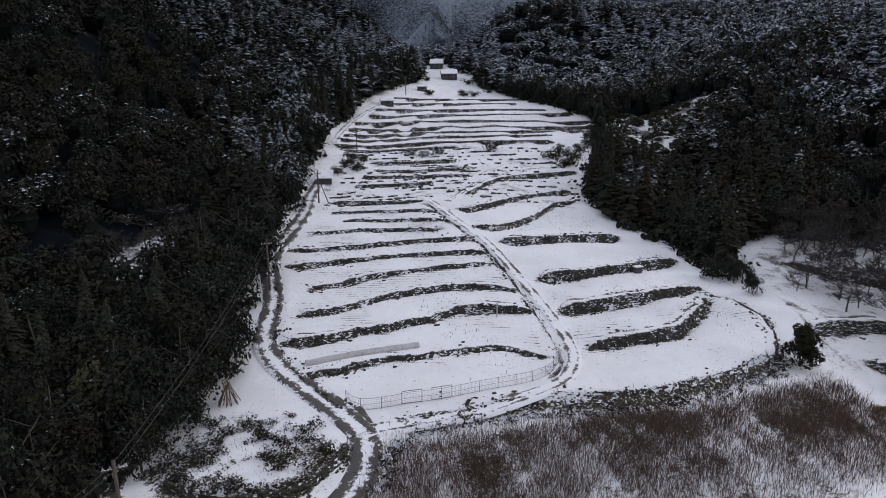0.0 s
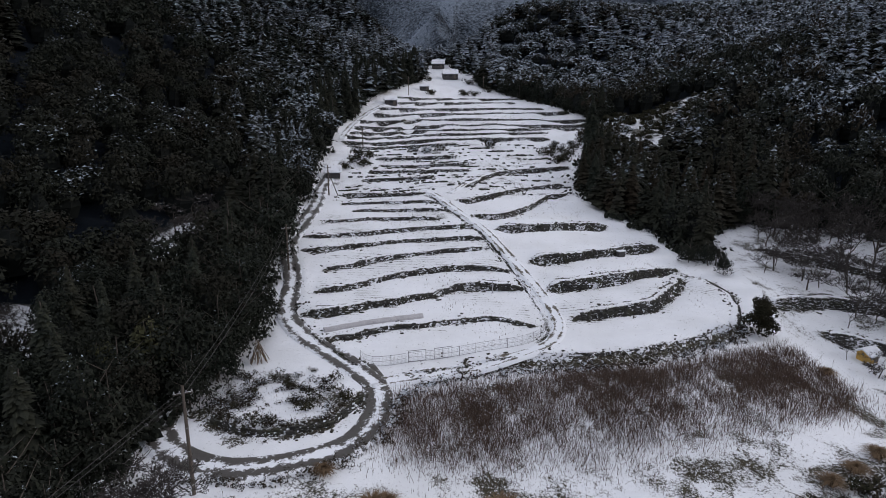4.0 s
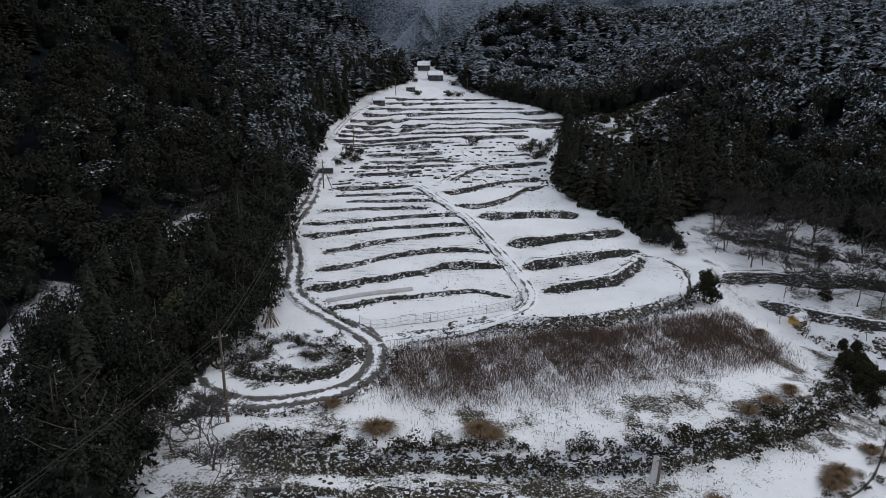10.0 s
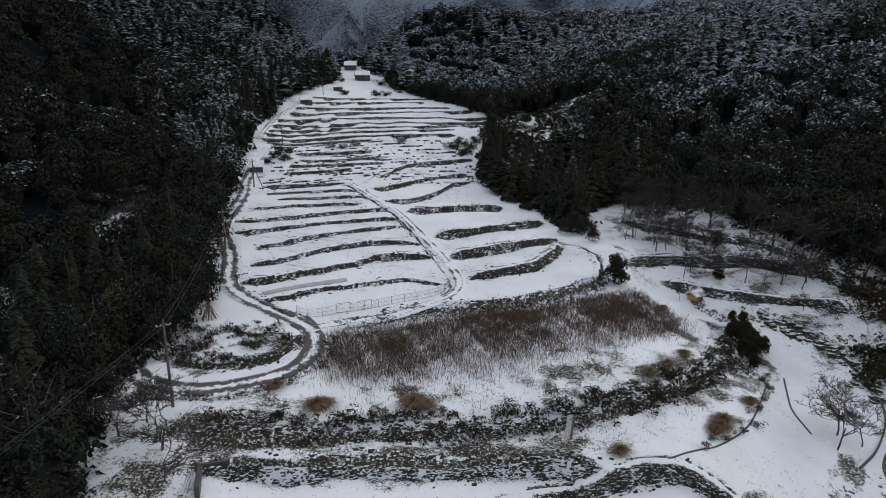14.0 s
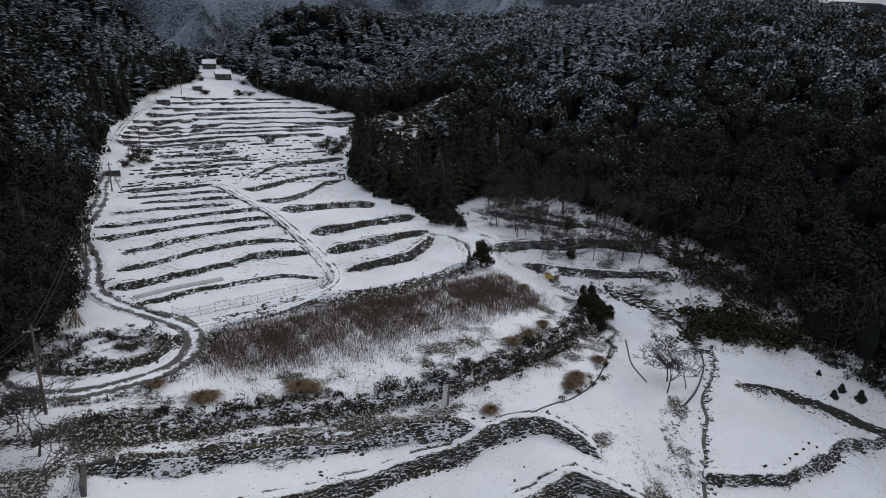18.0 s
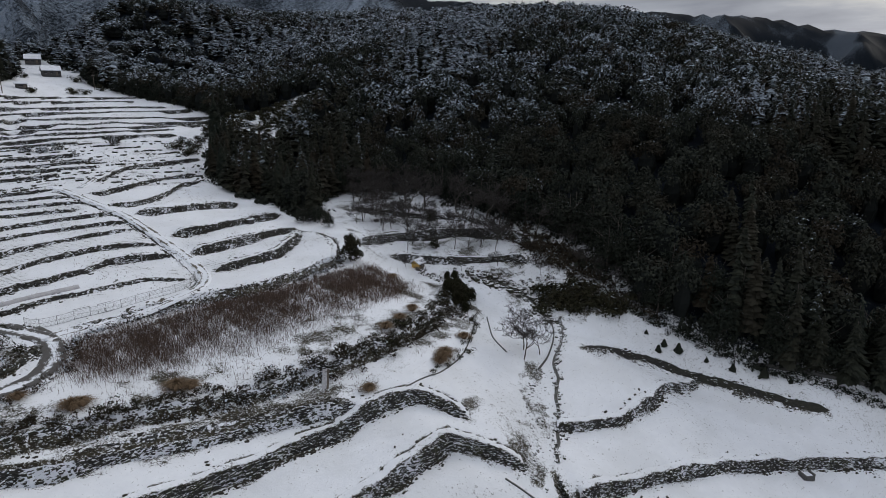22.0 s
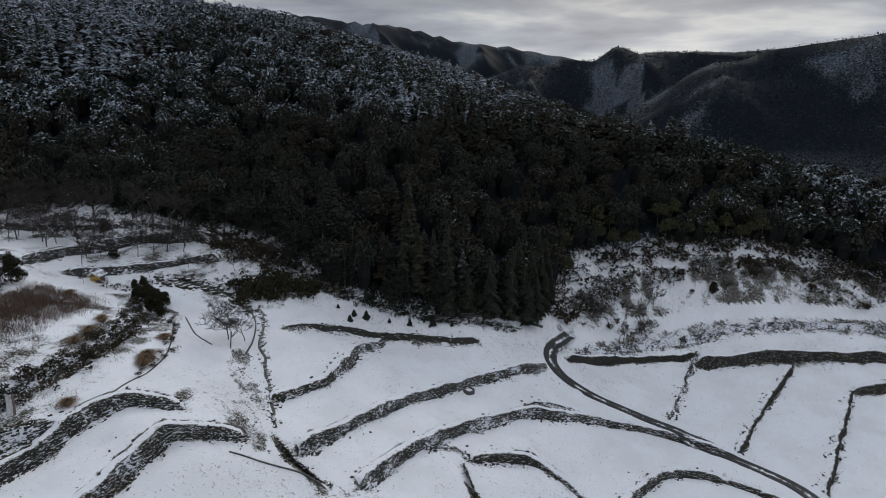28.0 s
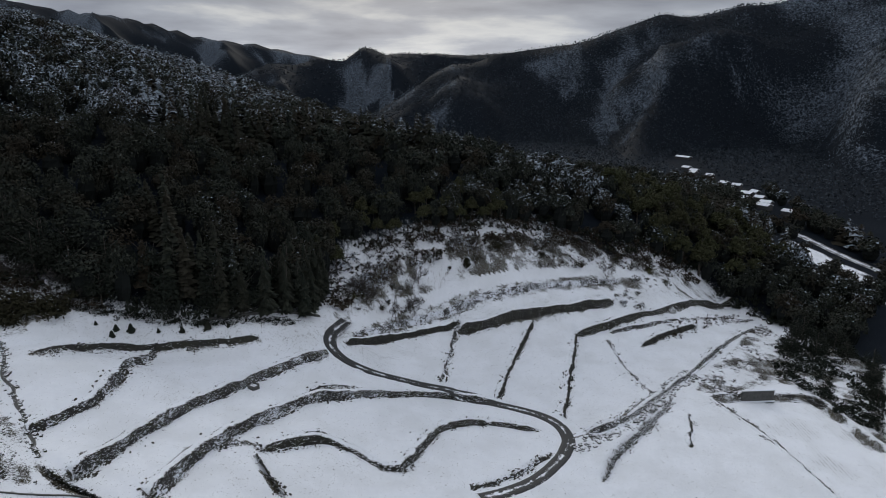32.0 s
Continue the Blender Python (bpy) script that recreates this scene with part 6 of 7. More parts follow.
scrub("patchy dark scrub on the snowy hillside bank", places, M_BRAMBLE, 104)
places = [(x + rng.uniform(-5, 6), y + rng.uniform(-4.5, 4.5), rng.uniform(0.8, 2.2)) for x, y in SCRUB for _ in range(3)]
stand(SHRUBS, places, "straggling dark shrub on the snowy hillside bank", "shrub", "shrubs on the hillside bank")
OLIVE = [(make_shrub(rng, 1.4, 1.5, M_OLIVE), 1.4)]
stand(OLIVE, [(128.6, -10.4, 1.5), (130.2, -11.4, 1.2), (131.4, -13.0, 1.1), (184.8, -101.5, 1.3)], "yellow-green evergreen shrub on the scrubby bank", "shrub", "shrubs on the hillside bank")
places = [(x, y, rng.uniform(0.5, 1.5)) for x, y in along_points([(166, -62), (173, -74), (179, -86), (185, -97), (191, -105), (198, -113)], 0.45, 2.6, rng)]
scrub("dark brush heaped above the hillside track", places, M_BRAMBLE, 119)
ROW = [(75.8, 44.8), (77.9, 42.4), (80.2, 40.4), (82.6, 38.3), (84.9, 36.3), (86.8, 34.5), (71.9, 42.8), (79, 44), (82, 41.5)]
places = [(x + rng.uniform(-.8, .8), y + rng.uniform(-.8, .8), rng.uniform(1.8, 2.8)) for x, y in ROW for _ in range(2)]
stand(SHRUBS, places, "tall rounded shrub with snowy leaves by the wood", "shrub", "shrubs by the stream head")
TOPBUSH = [(-26.1, 151), (-24.9, 155.5), (-22, 153.9), (-21.3, 161.2), (29.9, 162.7), (30.9, 155.1), (32.8, 170.4), (32.9, 157.6), (13.8, 169.8), (-8.3, 167.2), (-1.8, 167.4), (-5, 165.6), (35.4, 162.8), (-24, 159), (33, 166), (9, 268), (14, 270), (-6, 262), (20, 282), (30, 280), (36, 266), (41, 255), (45, 245), (44, 185), (47, 192), (41, 176), (38, 168), (48, 200), (12, 300), (18, 304), (-8, 300), (-16, 282)]
places = [(x + rng.uniform(-1, 1), y + rng.uniform(-1, 1), rng.uniform(1.2, 2.6)) for x, y in TOPBUSH for _ in range(3)]
stand(SHRUBS, places, "tangled olive shrub among the upper terraces", "shrub", "shrubs on the upper terraces")
places = [(x, y, rng.uniform(0.8, 2.2)) for x, y in along_points([(83, 68), (85, 60), (84, 52), (87, 46), (86, 38), (90, 30)], 0.35, 2.0, rng)]
gx, gy = scatter(rng, (34, 150, 98, 218), 2.6)
m = inside(RIGHT_GLADE, gx, gy) & (lattice_noise(gx, gy, 7.0, 4) > -0.35)
clearing = [(x, y, rng.uniform(0.8, 2.6)) for x, y in zip(gx[m], gy[m])]
scrub("rusty brown leafless brush at the foot of the wood", places, M_BRAMBLE, 105)
scrub("grey tangled shrubs in the clearing above the cedars", clearing, M_SHRUB, 117, 60, 0.26)
places = [(x, y, rng.uniform(0.3, 1.0)) for x, y in along_points([(64, 62), (69, 58), (74, 52), (80, 47), (84, 42), (88, 36)], 0.4, 2.4, rng)]
scrub("low dark brush round the brook's boulders", places, M_BRAMBLE, 106)
places = [(x, y, rng.uniform(0.3, 0.9)) for x, y in along_points([(52, 42), (56, 48), (60, 55), (60, 60), (56, 64)], 0.35, 1.6, rng)]
scrub("dead brush round the evergreen bushes", places, M_BRAMBLE, 107)
places = [(x + rng.normal(0, 0.4), y + rng.normal(0, 0.3), rng.uniform(0.25, 0.6)) for x, y in along_points([(-24, 51), (-20, 52), (-15, 50), (-11, 50)], 0.7, 0.7, rng) + along_points([(-22, 47), (-17, 46.5), (-12.5, 47.5)], 0.8, 0.5, rng) + along_points([(-23, 44.4), (-19, 42.2), (-15.2, 42.7), (-11.4, 44.4), (-9.4, 48)], 0.3, 0.4, rng)]
scrub("low dark brush on the knoll inside the bend", places, M_BRAMBLE, 108)
kx, ky = scatter(rng, (-27, 39, -8, 56), 0.75)
m = inside([(-24.5, 54.5), (-13, 52), (-10.4, 47), (-12.5, 43.4), (-19, 42.2), (-24.5, 45)], kx, ky) & (lattice_noise(kx, ky, 2.6, 7) + 0.6 * lattice_noise(kx, ky, 1.1, 3) > 0.0)
scrub("snow-laden brambles heaped over the knoll inside the bend", [(x, y, rng.uniform(0.35, 0.95)) for x, y in zip(kx[m], ky[m])], M_LADEN, 118, 70, 0.13)
places = [(x + 1.5, y + 1.0, rng.uniform(0.8, 2.4)) for x, y in along_points([(119, -5), (131, -10), (146, -18), (158, -32), (168, -52), (177, -72), (186, -92), (198, -108), (206, -124)], 0.2, 4.6, rng)]
scrub("brown leafless brush under the wood on the hillside", places, M_BRAMBLE, 109)
places = [(x, y, rng.uniform(0.4, 1.2)) for x, y in along_points([(150, -100), (163, -112), (178, -126), (192, -138)], 0.5, 3.0, rng)]
scrub("low brush along the ditch bank", places, M_BRAMBLE, 110)
places = [(x, y, rng.uniform(0.4, 1.1)) for x, y in along_points([(86, 36), (88.5, 30.5), (91.8, 24.6), (93.3, 19), (95.2, 11.4), (101.4, 2.6), (106, -3)], 0.22, 0.7, rng)]
scrub("dark brush along the foot of the wood", places, M_WEST, 111)
bx, by = scatter(rng, (60, 20, 100, 75), 0.8)
ux, uy = bx + 1.4 * lattice_noise(bx, by, 2.0, 1), by + 1.4 * lattice_noise(bx, by, 2.0, 2)
m = inside(THICK_SIDE, ux, uy) & (lattice_noise(bx, by, 2.5, 4) > -0.45)
scrub("rusty brown brush on the bank below the wood", [(x, y, rng.uniform(0.7, 1.7)) for x, y in zip(bx[m], by[m])], M_BRAMBLE, 115)
m = inside(SHRUB_SIDE, ux, uy) & (lattice_noise(bx, by, 3.0, 2) > -0.15)
scrub("dark evergreen shrubs by the head of the brook", [(x, y, rng.uniform(0.6, 2.2)) for x, y in zip(bx[m], by[m])], M_SHRUB, 116)
bx, by = scatter(rng, (94, -158, 190, -92), 1.1)
m = inside(BRUSHY, bx, by) & (lattice_noise(bx, by, 5.0, 3) + 0.5 * lattice_noise(bx, by, 1.8, 6) > -0.22)
scrub("dark brush and bramble above the concrete bank", [(x, y, rng.uniform(0.6, 1.9)) for x, y in zip(bx[m], by[m])], M_WEST, 112)
m = inside(PATCHY, bx, by) & (lattice_noise(bx, by, 3.4, 5) + 0.7 * lattice_noise(bx, by, 1.3, 2) > 0.12)
scrub("low dead brush in patchy snow", [(x, y, rng.uniform(0.2, 0.75)) for x, y in zip(bx[m], by[m])], M_BRAMBLE, 113)
BROOK = [(56, 43), (51, 37), (46, 32), (41, 29), (36, 27)]
places = [(x, y, rng.uniform(0.5, 1.0)) for x, y in along_points(BROOK, 1.6, 1.0, rng)]
stand(SHRUBS, places, "low scrub beside the small canal", "shrub", "scrub by the canal")
PAMPAS = [(-5.8, 33.2, 1.5), (4.9, 34.3, 1.6), (42, 42, 1.3), (38.3, 39.6, 1.1), (35.1, 38, 1.2), (25.9, 25.4, 1.1), (39.9, 29.6, 1.3), (40.9, 30.6, 1.4), (47.3, 35, 1.2), (-10.6, 37, 1.0), (48.5, 60.5, 1.1), (6.4, 34, 1.2), (-4.8, 33.8, 1.2), (38.9, 28.9, 1.1)]
PAMPAS = [(x, y, 0.92 * s) for x, y, s in PAMPAS]
stand(TUFTS, PAMPAS, "tan pampas grass tuft bent over the snow", "grass tuft", "pampas tufts")


def blades(name, label, x, y, h, w, mat, seed, bend=0.35):
    """Single upright stalks, each two thin triangles; far too many to count."""
    rg = np.random.default_rng(seed)
    n = len(x)
    z = height(x, y)
    a, b = rg.uniform(0, 6.28, n), rg.uniform(0, 6.28, n)
    lean = rg.uniform(0, bend, n) * h
    ww = w * rg.uniform(0.6, 1.4, n)
    off = np.stack([np.cos(a) * ww, np.sin(a) * ww, 0 * a], -1)
    root = np.stack([x, y, z - 0.05], -1)
    mid = root + np.stack([np.cos(b) * lean * 0.4, np.sin(b) * lean * 0.4, h * 0.6], -1)
    tip = root + np.stack([np.cos(b) * lean, np.sin(b) * lean, h], -1)
    v = np.stack([root - off, root + off, mid + off * 0.8, mid - off * 0.8, tip], 1).reshape(-1, 3)
    i = np.arange(n)[:, None] * 5
    f = np.concatenate([i + [0, 1, 2], i + [0, 2, 3], i + [3, 2, 4]], 1).reshape(-1, 3)
    return tagged(mesh_object(name, v, f, mat), label, "grass", kind="stuff")


def fill(poly, n, seed):
    rg = np.random.default_rng(seed)
    p = np.array(poly)
    x, y = rg.uniform(p[:, 0].min(), p[:, 0].max(), n), rg.uniform(p[:, 1].min(), p[:, 1].max(), n)
    m = inside(poly, x, y)
    return x[m], y[m]


x, y = fill(REEDS, 300000, 5)
x, y = x + np.random.default_rng(4).normal(0, 1.1, len(x)), y + np.random.default_rng(3).normal(0, 1.0, len(y))
dens = 0.56 + 0.26 * smooth_noise(x, y, 3.2, 2) + 0.32 * smooth_noise(x, y, 1.1, 2) + 0.30 * smooth_noise(x, y, 0.4, 3)
line_low = 37.5 + 0.28 * np.maximum(x - 5, 0)
dens = dens * np.clip((y - line_low + 1.5) / 6.0, 0.2, 1.2) + 0.12
m = np.random.default_rng(6).random(len(x)) < dens * 0.60
x, y = x[m], y[m]
blades("reeds", "brown dead reeds standing thick in thin snow", x, y, np.random.default_rng(7).uniform(0.35, 1.15, len(x)), 0.015, M_REED, 8, 0.8)
PLATEAU = [(-5, 48), (40, 65), (62, 57), (36, 36), (0, 31), (-14, 30), (-20, 34), (-8, 39)]
x, y = fill(PLATEAU, 9000, 15)
m = smooth_noise(x, y, 3.0, 4) > 0.05
blades("dead_grass", "sparse dead grass poking through snow", x[m], y[m], np.random.default_rng(9).uniform(0.25, 0.8, m.sum()), 0.022, M_REED, 10)
SHELF = [(-17, 27), (20, 29), (62, 53), (58, 42), (30, 27), (20, 24.5), (-17, 24)]
x, y = fill(SHELF, 9000, 25)
m = smooth_noise(x, y, 2.4, 6) > 0.1
blades("dead_grass", "sparse dead grass on the ledge below the bank", x[m], y[m], np.random.default_rng(19).uniform(0.15, 0.55, m.sum()), 0.022, M_REED, 20)
x, y = fill(SCRUB_BANK, 8000, 35)
m = smooth_noise(x, y, 1.3, 8) > 0.0
blades("dead_grass", "rough dead grass on the snowy hillside bank", x[m], y[m], np.random.default_rng(29).uniform(0.3, 1.1, m.sum()), 0.035, M_REED, 30)
x, y = fill([(-25, 55), (-12, 52), (-9, 47), (-12, 42), (-20, 40), (-26, 45)], 1200, 45)
blades("dead_grass", "dead grass on the knoll inside the bend", x, y, np.random.default_rng(39).uniform(0.1, 0.4, len(x)), 0.018, M_REED, 40)
WEST_FIELD = [(-22, 62), (-8, 56), (12, 63), (38, 68), (41, 98), (33, 118), (30, 150), (34, 200), (48, 215), (38, 245), (-18, 250), (-29, 200), (-26, 130), (-24, 100)]
x, y = fill(WEST_FIELD, 26000, 55)
m = (smooth_noise(x, y, 6.0, 3) + 0.7 * smooth_noise(x, y, 1.9, 5)) > 0.55
blades("dead_grass", "stubble and weed stems showing on snowy terraces", x[m], y[m], np.random.default_rng(49).uniform(0.1, 0.45, m.sum()), 0.03, M_REED, 50)
LOW_FIELDS = [(0, 22), (34, 20), (52, 40), (64, 30), (86, 22), (102, -4), (112, -18), (140, -40), (160, -88), (150, -100), (118, -96), (96, -110), (70, -60), (40, -20), (10, 6)]
x, y = fill(LOW_FIELDS, 45000, 65)
m = (lattice_noise(x, y, 5.0, 3) + 0.8 * lattice_noise(x, y, 1.1, 5)) > 0.78
blades("dead_grass", "scattered stubble showing on the lower paddies", x[m], y[m], np.random.default_rng(59).uniform(0.06, 0.22, m.sum()), 0.035, M_REED, 66, 1.2)
# grass that hangs along every wall's head and foot
gx, gy = [], []
rg = np.random.default_rng(60)
for key, (h, reach, line) in WALLS.items():
    pts, d, s = smooth_line(line, 0.22)
    for o in (0.85, -0.5):
        k = rg.random(len(pts)) < (0.5 * (smooth_noise(pts[:, 0], pts[:, 1], 1.2, 7) > 0.45) if o > 0 else 0.5)
        off = o + rg.normal(0, 0.25, len(pts))
        gx.append((pts[:, 0] - d[:, 1] * off)[k])
        gy.append((pts[:, 1] + d[:, 0] * off)[k])
x, y = np.concatenate(gx), np.concatenate(gy)
blades("dead_grass", "dead grass fringing the terrace walls", x, y, rg.uniform(0.08, 0.32, len(x)), 0.026, M_REED, 61, 0.9)


def clods():
    """Dark sods and tufts that break the snow above and below the walls, in clusters."""
    rg = np.random.default_rng(62)
    cs, ds, ss = [], [], []
    for k, (key, (h, reach, line)) in enumerate(WALLS.items()):
        pts, d, s = smooth_line(line, 0.09)
        for lo, hi, out in ((0.3, 0.5, 1.0), (-0.45, 0.25, -1.0)):
            o = lo + out * rg.exponential(hi, len(pts))
            x, y = pts[:, 0] - d[:, 1] * o, pts[:, 1] + d[:, 0] * o
            keep = lattice_noise(x, y, 2.3, k) + 0.9 * lattice_noise(x, y, 6.5, k + 3) + rg.normal(0, 0.3, len(x)) > (0.75 if key[0] in "wf" else 0.5)
            x, y = x[keep], y[keep]
            sz = 0.07 + 0.22 * rg.random(len(x)) ** 2
            cs.append(np.c_[x, y, height(x, y) + 0.02])
            turn = rg.normal(0, 0.5, len(x))
            dx, dy = d[keep, 0], d[keep, 1]
            ds.append(np.c_[dx * np.cos(turn) - dy * np.sin(turn), dx * np.sin(turn) + dy * np.cos(turn)])
            ss.append(np.c_[sz * 1.7, sz, sz * 0.6])
    ob = stones_mesh("clods", np.concatenate(cs), np.concatenate(ds), np.concatenate(ss), M_SOD, rg, 0.35)
    return tagged(ob, "dark sods and dead grass breaking the snow along the walls", "sods", kind="stuff")


clods()

# ---- rocks and brook ----
def rock_bed(name, line, width, n, label, seed, size=(0.2, 0.7)):
    rg = np.random.default_rng(seed)
    pts, d, s = smooth_line(line, 0.2)
    k = rg.integers(0, len(pts), n)
    o = rg.normal(0, width / 2, n)
    x, y = pts[k, 0] - d[k, 1] * o, pts[k, 1] + d[k, 0] * o
    sz = size[0] + (size[1] - size[0]) * rg.random(n) ** 2
    c = np.c_[x, y, height(x, y) + sz * 0.12]
    a = rg.uniform(0, 6.28, n)
    ob = stones_mesh(name, c, np.c_[np.cos(a), np.sin(a)], np.c_[sz, sz * rg.uniform(.6, 1, n), sz * rg.uniform(.4, .7, n)], M_BANK, rg, 0.3)
    return tagged(ob, label, "rocks", kind="stuff")


def broken_rows():
    """Short tumbled bits of old walls across the upper fields."""
    rg = np.random.default_rng(88)
    cs, ds, ss = [], [], []
    for k, y0 in enumerate(np.arange(127, 172, 3.7)):
        n = 330
        x = rg.uniform(-25, 31, n)
        y = y0 + 0.9 * smooth_noise(x, x * 0, 6.0, k) + 0.05 * x * (1 if x.mean() > 0 else -1) + rg.normal(0, 0.22, n)
        keep = smooth_noise(x, y, 2.6, k * 1.7) + 0.8 * smooth_noise(x, y, 0.5, k) + rg.normal(0, 0.25, n) > 0.35
        x, y = x[keep], y[keep]
        sz = 0.2 + 0.5 * rg.random(len(x)) ** 2
        a = rg.uniform(0, 3.14, len(x))
        cs.append(np.c_[x, y, height(x, y) + 0.1])
        ds.append(np.c_[np.cos(a), np.sin(a)])
        ss.append(np.c_[sz * 1.3, sz, sz * 0.75])
    ob = stones_mesh("rocks", np.concatenate(cs), np.concatenate(ds), np.concatenate(ss), M_BANK, rg, 0.3)
    return tagged(ob, "tumbled stones of ruined terrace walls in snow", "rocks", kind="stuff")


broken_rows()
STREAM_HEAD = [(66, 60.5), (69.5, 57.3), (71.8, 52.9), (72.9, 49), (71.6, 44.1), (69.5, 38)]
rock_bed("rocks", STREAM_HEAD, 2.6, 170, "dark tumbled boulders in the brook, some snow-capped", 71, (0.2, 1.2))
rock_bed("rocks", SIDEBROOK, 0.9, 210, "dark stones lining the narrow ditch", 72, (0.12, 0.6))
rock_bed("rocks", [(54, 26), (50.3, 21.8), (46.6, 16.4), (41.5, 11.2), (37.5, 7.6)], 2.0, 160, "snow-dusted rubble along the sloping path", 73, (0.12, 0.35))
rock_bed("rocks", [(86, -64), (97, -77), (107, -84.5), (118, -91.5), (128, -100)], 2.2, 360, "dark stones of the ditch beside the track", 74, (0.25, 0.8))
run, way, _ = smooth_line(SIDEBROOK, 1.1)
bend = 0.55 * lattice_noise(run[:, 0], run[:, 1], 1.9, 3)
build_road("brook", [(p[0] - q[1] * o, p[1] + q[0] * o) for p, q, o in zip(run, way, bend)], 0.6, M_WATER, "narrow dark brook between snowy paddies", 0.07, 0.3)
build_road("brook", STREAM_HEAD, 1.2, M_WATER, "dark rocky brook at the foot of the wood", 0.05)

# ---- made things ----


def part(name, geo, mat, parent, label=""):
    ob = mesh_object(name, geo[0], geo[1], mat, parent)
    return tagged(ob, label) if label else ob


def box(cx, cy, cz, sx, sy, sz, taper=1.0):
    v = CUBE * [sx, sy, sz]
    v[v[:, 2] > 0, :2] *= taper
    return v + [cx, cy, cz], CUBE_QUADS


def bevel_box(cx, cy, cz, sx, sy, sz, b=0.03):
    """A box with chamfered edges."""
    bm = bmesh.new()
    bmesh.ops.create_cube(bm, size=1.0)
    bmesh.ops.scale(bm, vec=(sx, sy, sz), verts=bm.verts)
    bmesh.ops.bevel(bm, geom=bm.edges[:], offset=b, segments=1, affect="EDGES")
    bmesh.ops.triangulate(bm, faces=bm.faces[:])
    v = np.array([q.co[:] for q in bm.verts]) + [cx, cy, cz]
    f = np.array([[q.index for q in face.verts] for face in bm.faces])
    bm.free()
    return v, f


def gable_roof(w, d, eave, ridge, over=0.4, thick=0.22):
    """Two thick slopes meeting at a ridge along x."""
    hw, hd = w / 2 + over, d / 2 + over
    drop = (ridge - eave) * over / (d / 2)
    top = [(-hw, -hd, eave - drop), (hw, -hd, eave - drop), (hw, 0, ridge), (-hw, 0, ridge), (-hw, hd, eave - drop), (hw, hd, eave - drop)]
    v = np.array([(x, y, z + thick) for x, y, z in top] + top)
    f = np.array([(0, 1, 2, 3), (3, 2, 5, 4), (7, 6, 9, 8), (8, 9, 10, 11), (0, 6, 7, 1), (4, 5, 11, 10), (1, 7, 8, 2), (2, 8, 11, 5), (0, 3, 9, 6), (3, 4, 10, 9)])
    return v, f


def gable_walls(w, d, eave, ridge):
    a, b = w / 2, d / 2
    v = np.array([(-a, -b, -0.4), (a, -b, -0.4), (a, b, -0.4), (-a, b, -0.4), (-a, -b, eave), (a, -b, eave), (a, b, eave), (-a, b, eave), (-a, 0, ridge), (a, 0, ridge)])
    return v, [np.array([(0, 1, 5, 4), (2, 3, 7, 6), (1, 2, 6, 5), (3, 0, 4, 7)]), np.array([(4, 8, 7), (5, 6, 9)])]


def make_house(x, y, w, d, eave, ridge, turn, label, category="house", wall=M_WALLBOARD, windows=3, name="house"):
    root = new(name)
    v, f = gable_walls(w, d, eave, ridge)
    mesh_object("wall", v, f, wall, root)
    part("roof", gable_roof(w, d, eave, ridge), M_ROOF, root, "thick snow on a gabled roof")
    for k in range(windows):
        cx = -w / 2 + w * (k + 0.5) / windows
        win = part("window", box(cx, -d / 2 - 0.02, eave * 0.58, min(1.4, w / windows * 0.6), 0.06, eave * 0.32), M_GLASS, root)
        part("frame", box(cx, -d / 2 - 0.03, eave * 0.58 - eave * 0.18, min(1.5, w / windows * 0.64), 0.1, 0.08), M_WOOD, win)
    part("door", box(w * 0.28, -d / 2 - 0.03, eave * 0.36, 0.9, 0.07, eave * 0.72), M_WOOD, root)
    part("eaves_beam", box(0, -d / 2 - 0.25, eave - 0.12, w + 0.6, 0.14, 0.14), M_WOOD, root)
    root.matrix_basis = pose(x, y, at_height(x, y), 0, 0, turn)
    return tagged(root, label, category)


make_house(2.9, 312.4, 7.5, 5.5, 2.6, 4.6, 6, "dark timber farmhouse with a snow-covered gabled roof")
make_house(-3.4, 339, 6.5, 5, 2.6, 4.6, -4, "dark timber house higher up with a snowy roof")
make_house(-21.1, 234, 4.5, 3.2, 2.0, 3.0, 12, "small snow-roofed field hut beside the lane", "hut", windows=1, name="field_hut")
make_house(32.1, 290.6, 5, 3.5, 2.0, 2.9, -8, "low snow-roofed store at the top of the fields", "store", windows=1, name="field_store")
make_house(39, 271.2, 4.5, 3.2, 1.8, 2.6, -10, "low snow-roofed store by the upper shrubs", "store", windows=1, name="field_store")
make_house(-9, 268.4, 4.0, 3.0, 1.9, 2.7, 4, "small snow-roofed hut above the terraces", "hut", windows=1, name="field_hut")
make_house(57.7, 66.5, 2.0, 1.7, 1.3, 1.8, 25, "small yellow wooden hut with snow on its roof", "hut", M_YELLOW, 1, "garden_hut")

TOWN = [(650, -252, 30, 9), (540, -222, 12, 8), (522, -223, 11, 8), (470, -218, 12, 9), (454, -224, 10, 8), (425, -216, 13, 9), (411, -224, 14, 10), (398, -218, 12, 8), (385, -226, 11, 9), (374, -220, 14, 9), (365, -231, 10, 8), (440, -228, 10, 7), (418, -232, 9, 7), (402, -229, 10, 7), (492, -226, 9, 7), (508, -218, 9, 7), (458, -213, 9, 7)]
for k, (x, y, w, d) in enumerate(TOWN):
    make_house(x, y, w * 0.62, d * 0.55, 2.8, 4.0, 28 + (k % 3) * 6, "distant village house with a snow-covered roof", "house", windows=4)


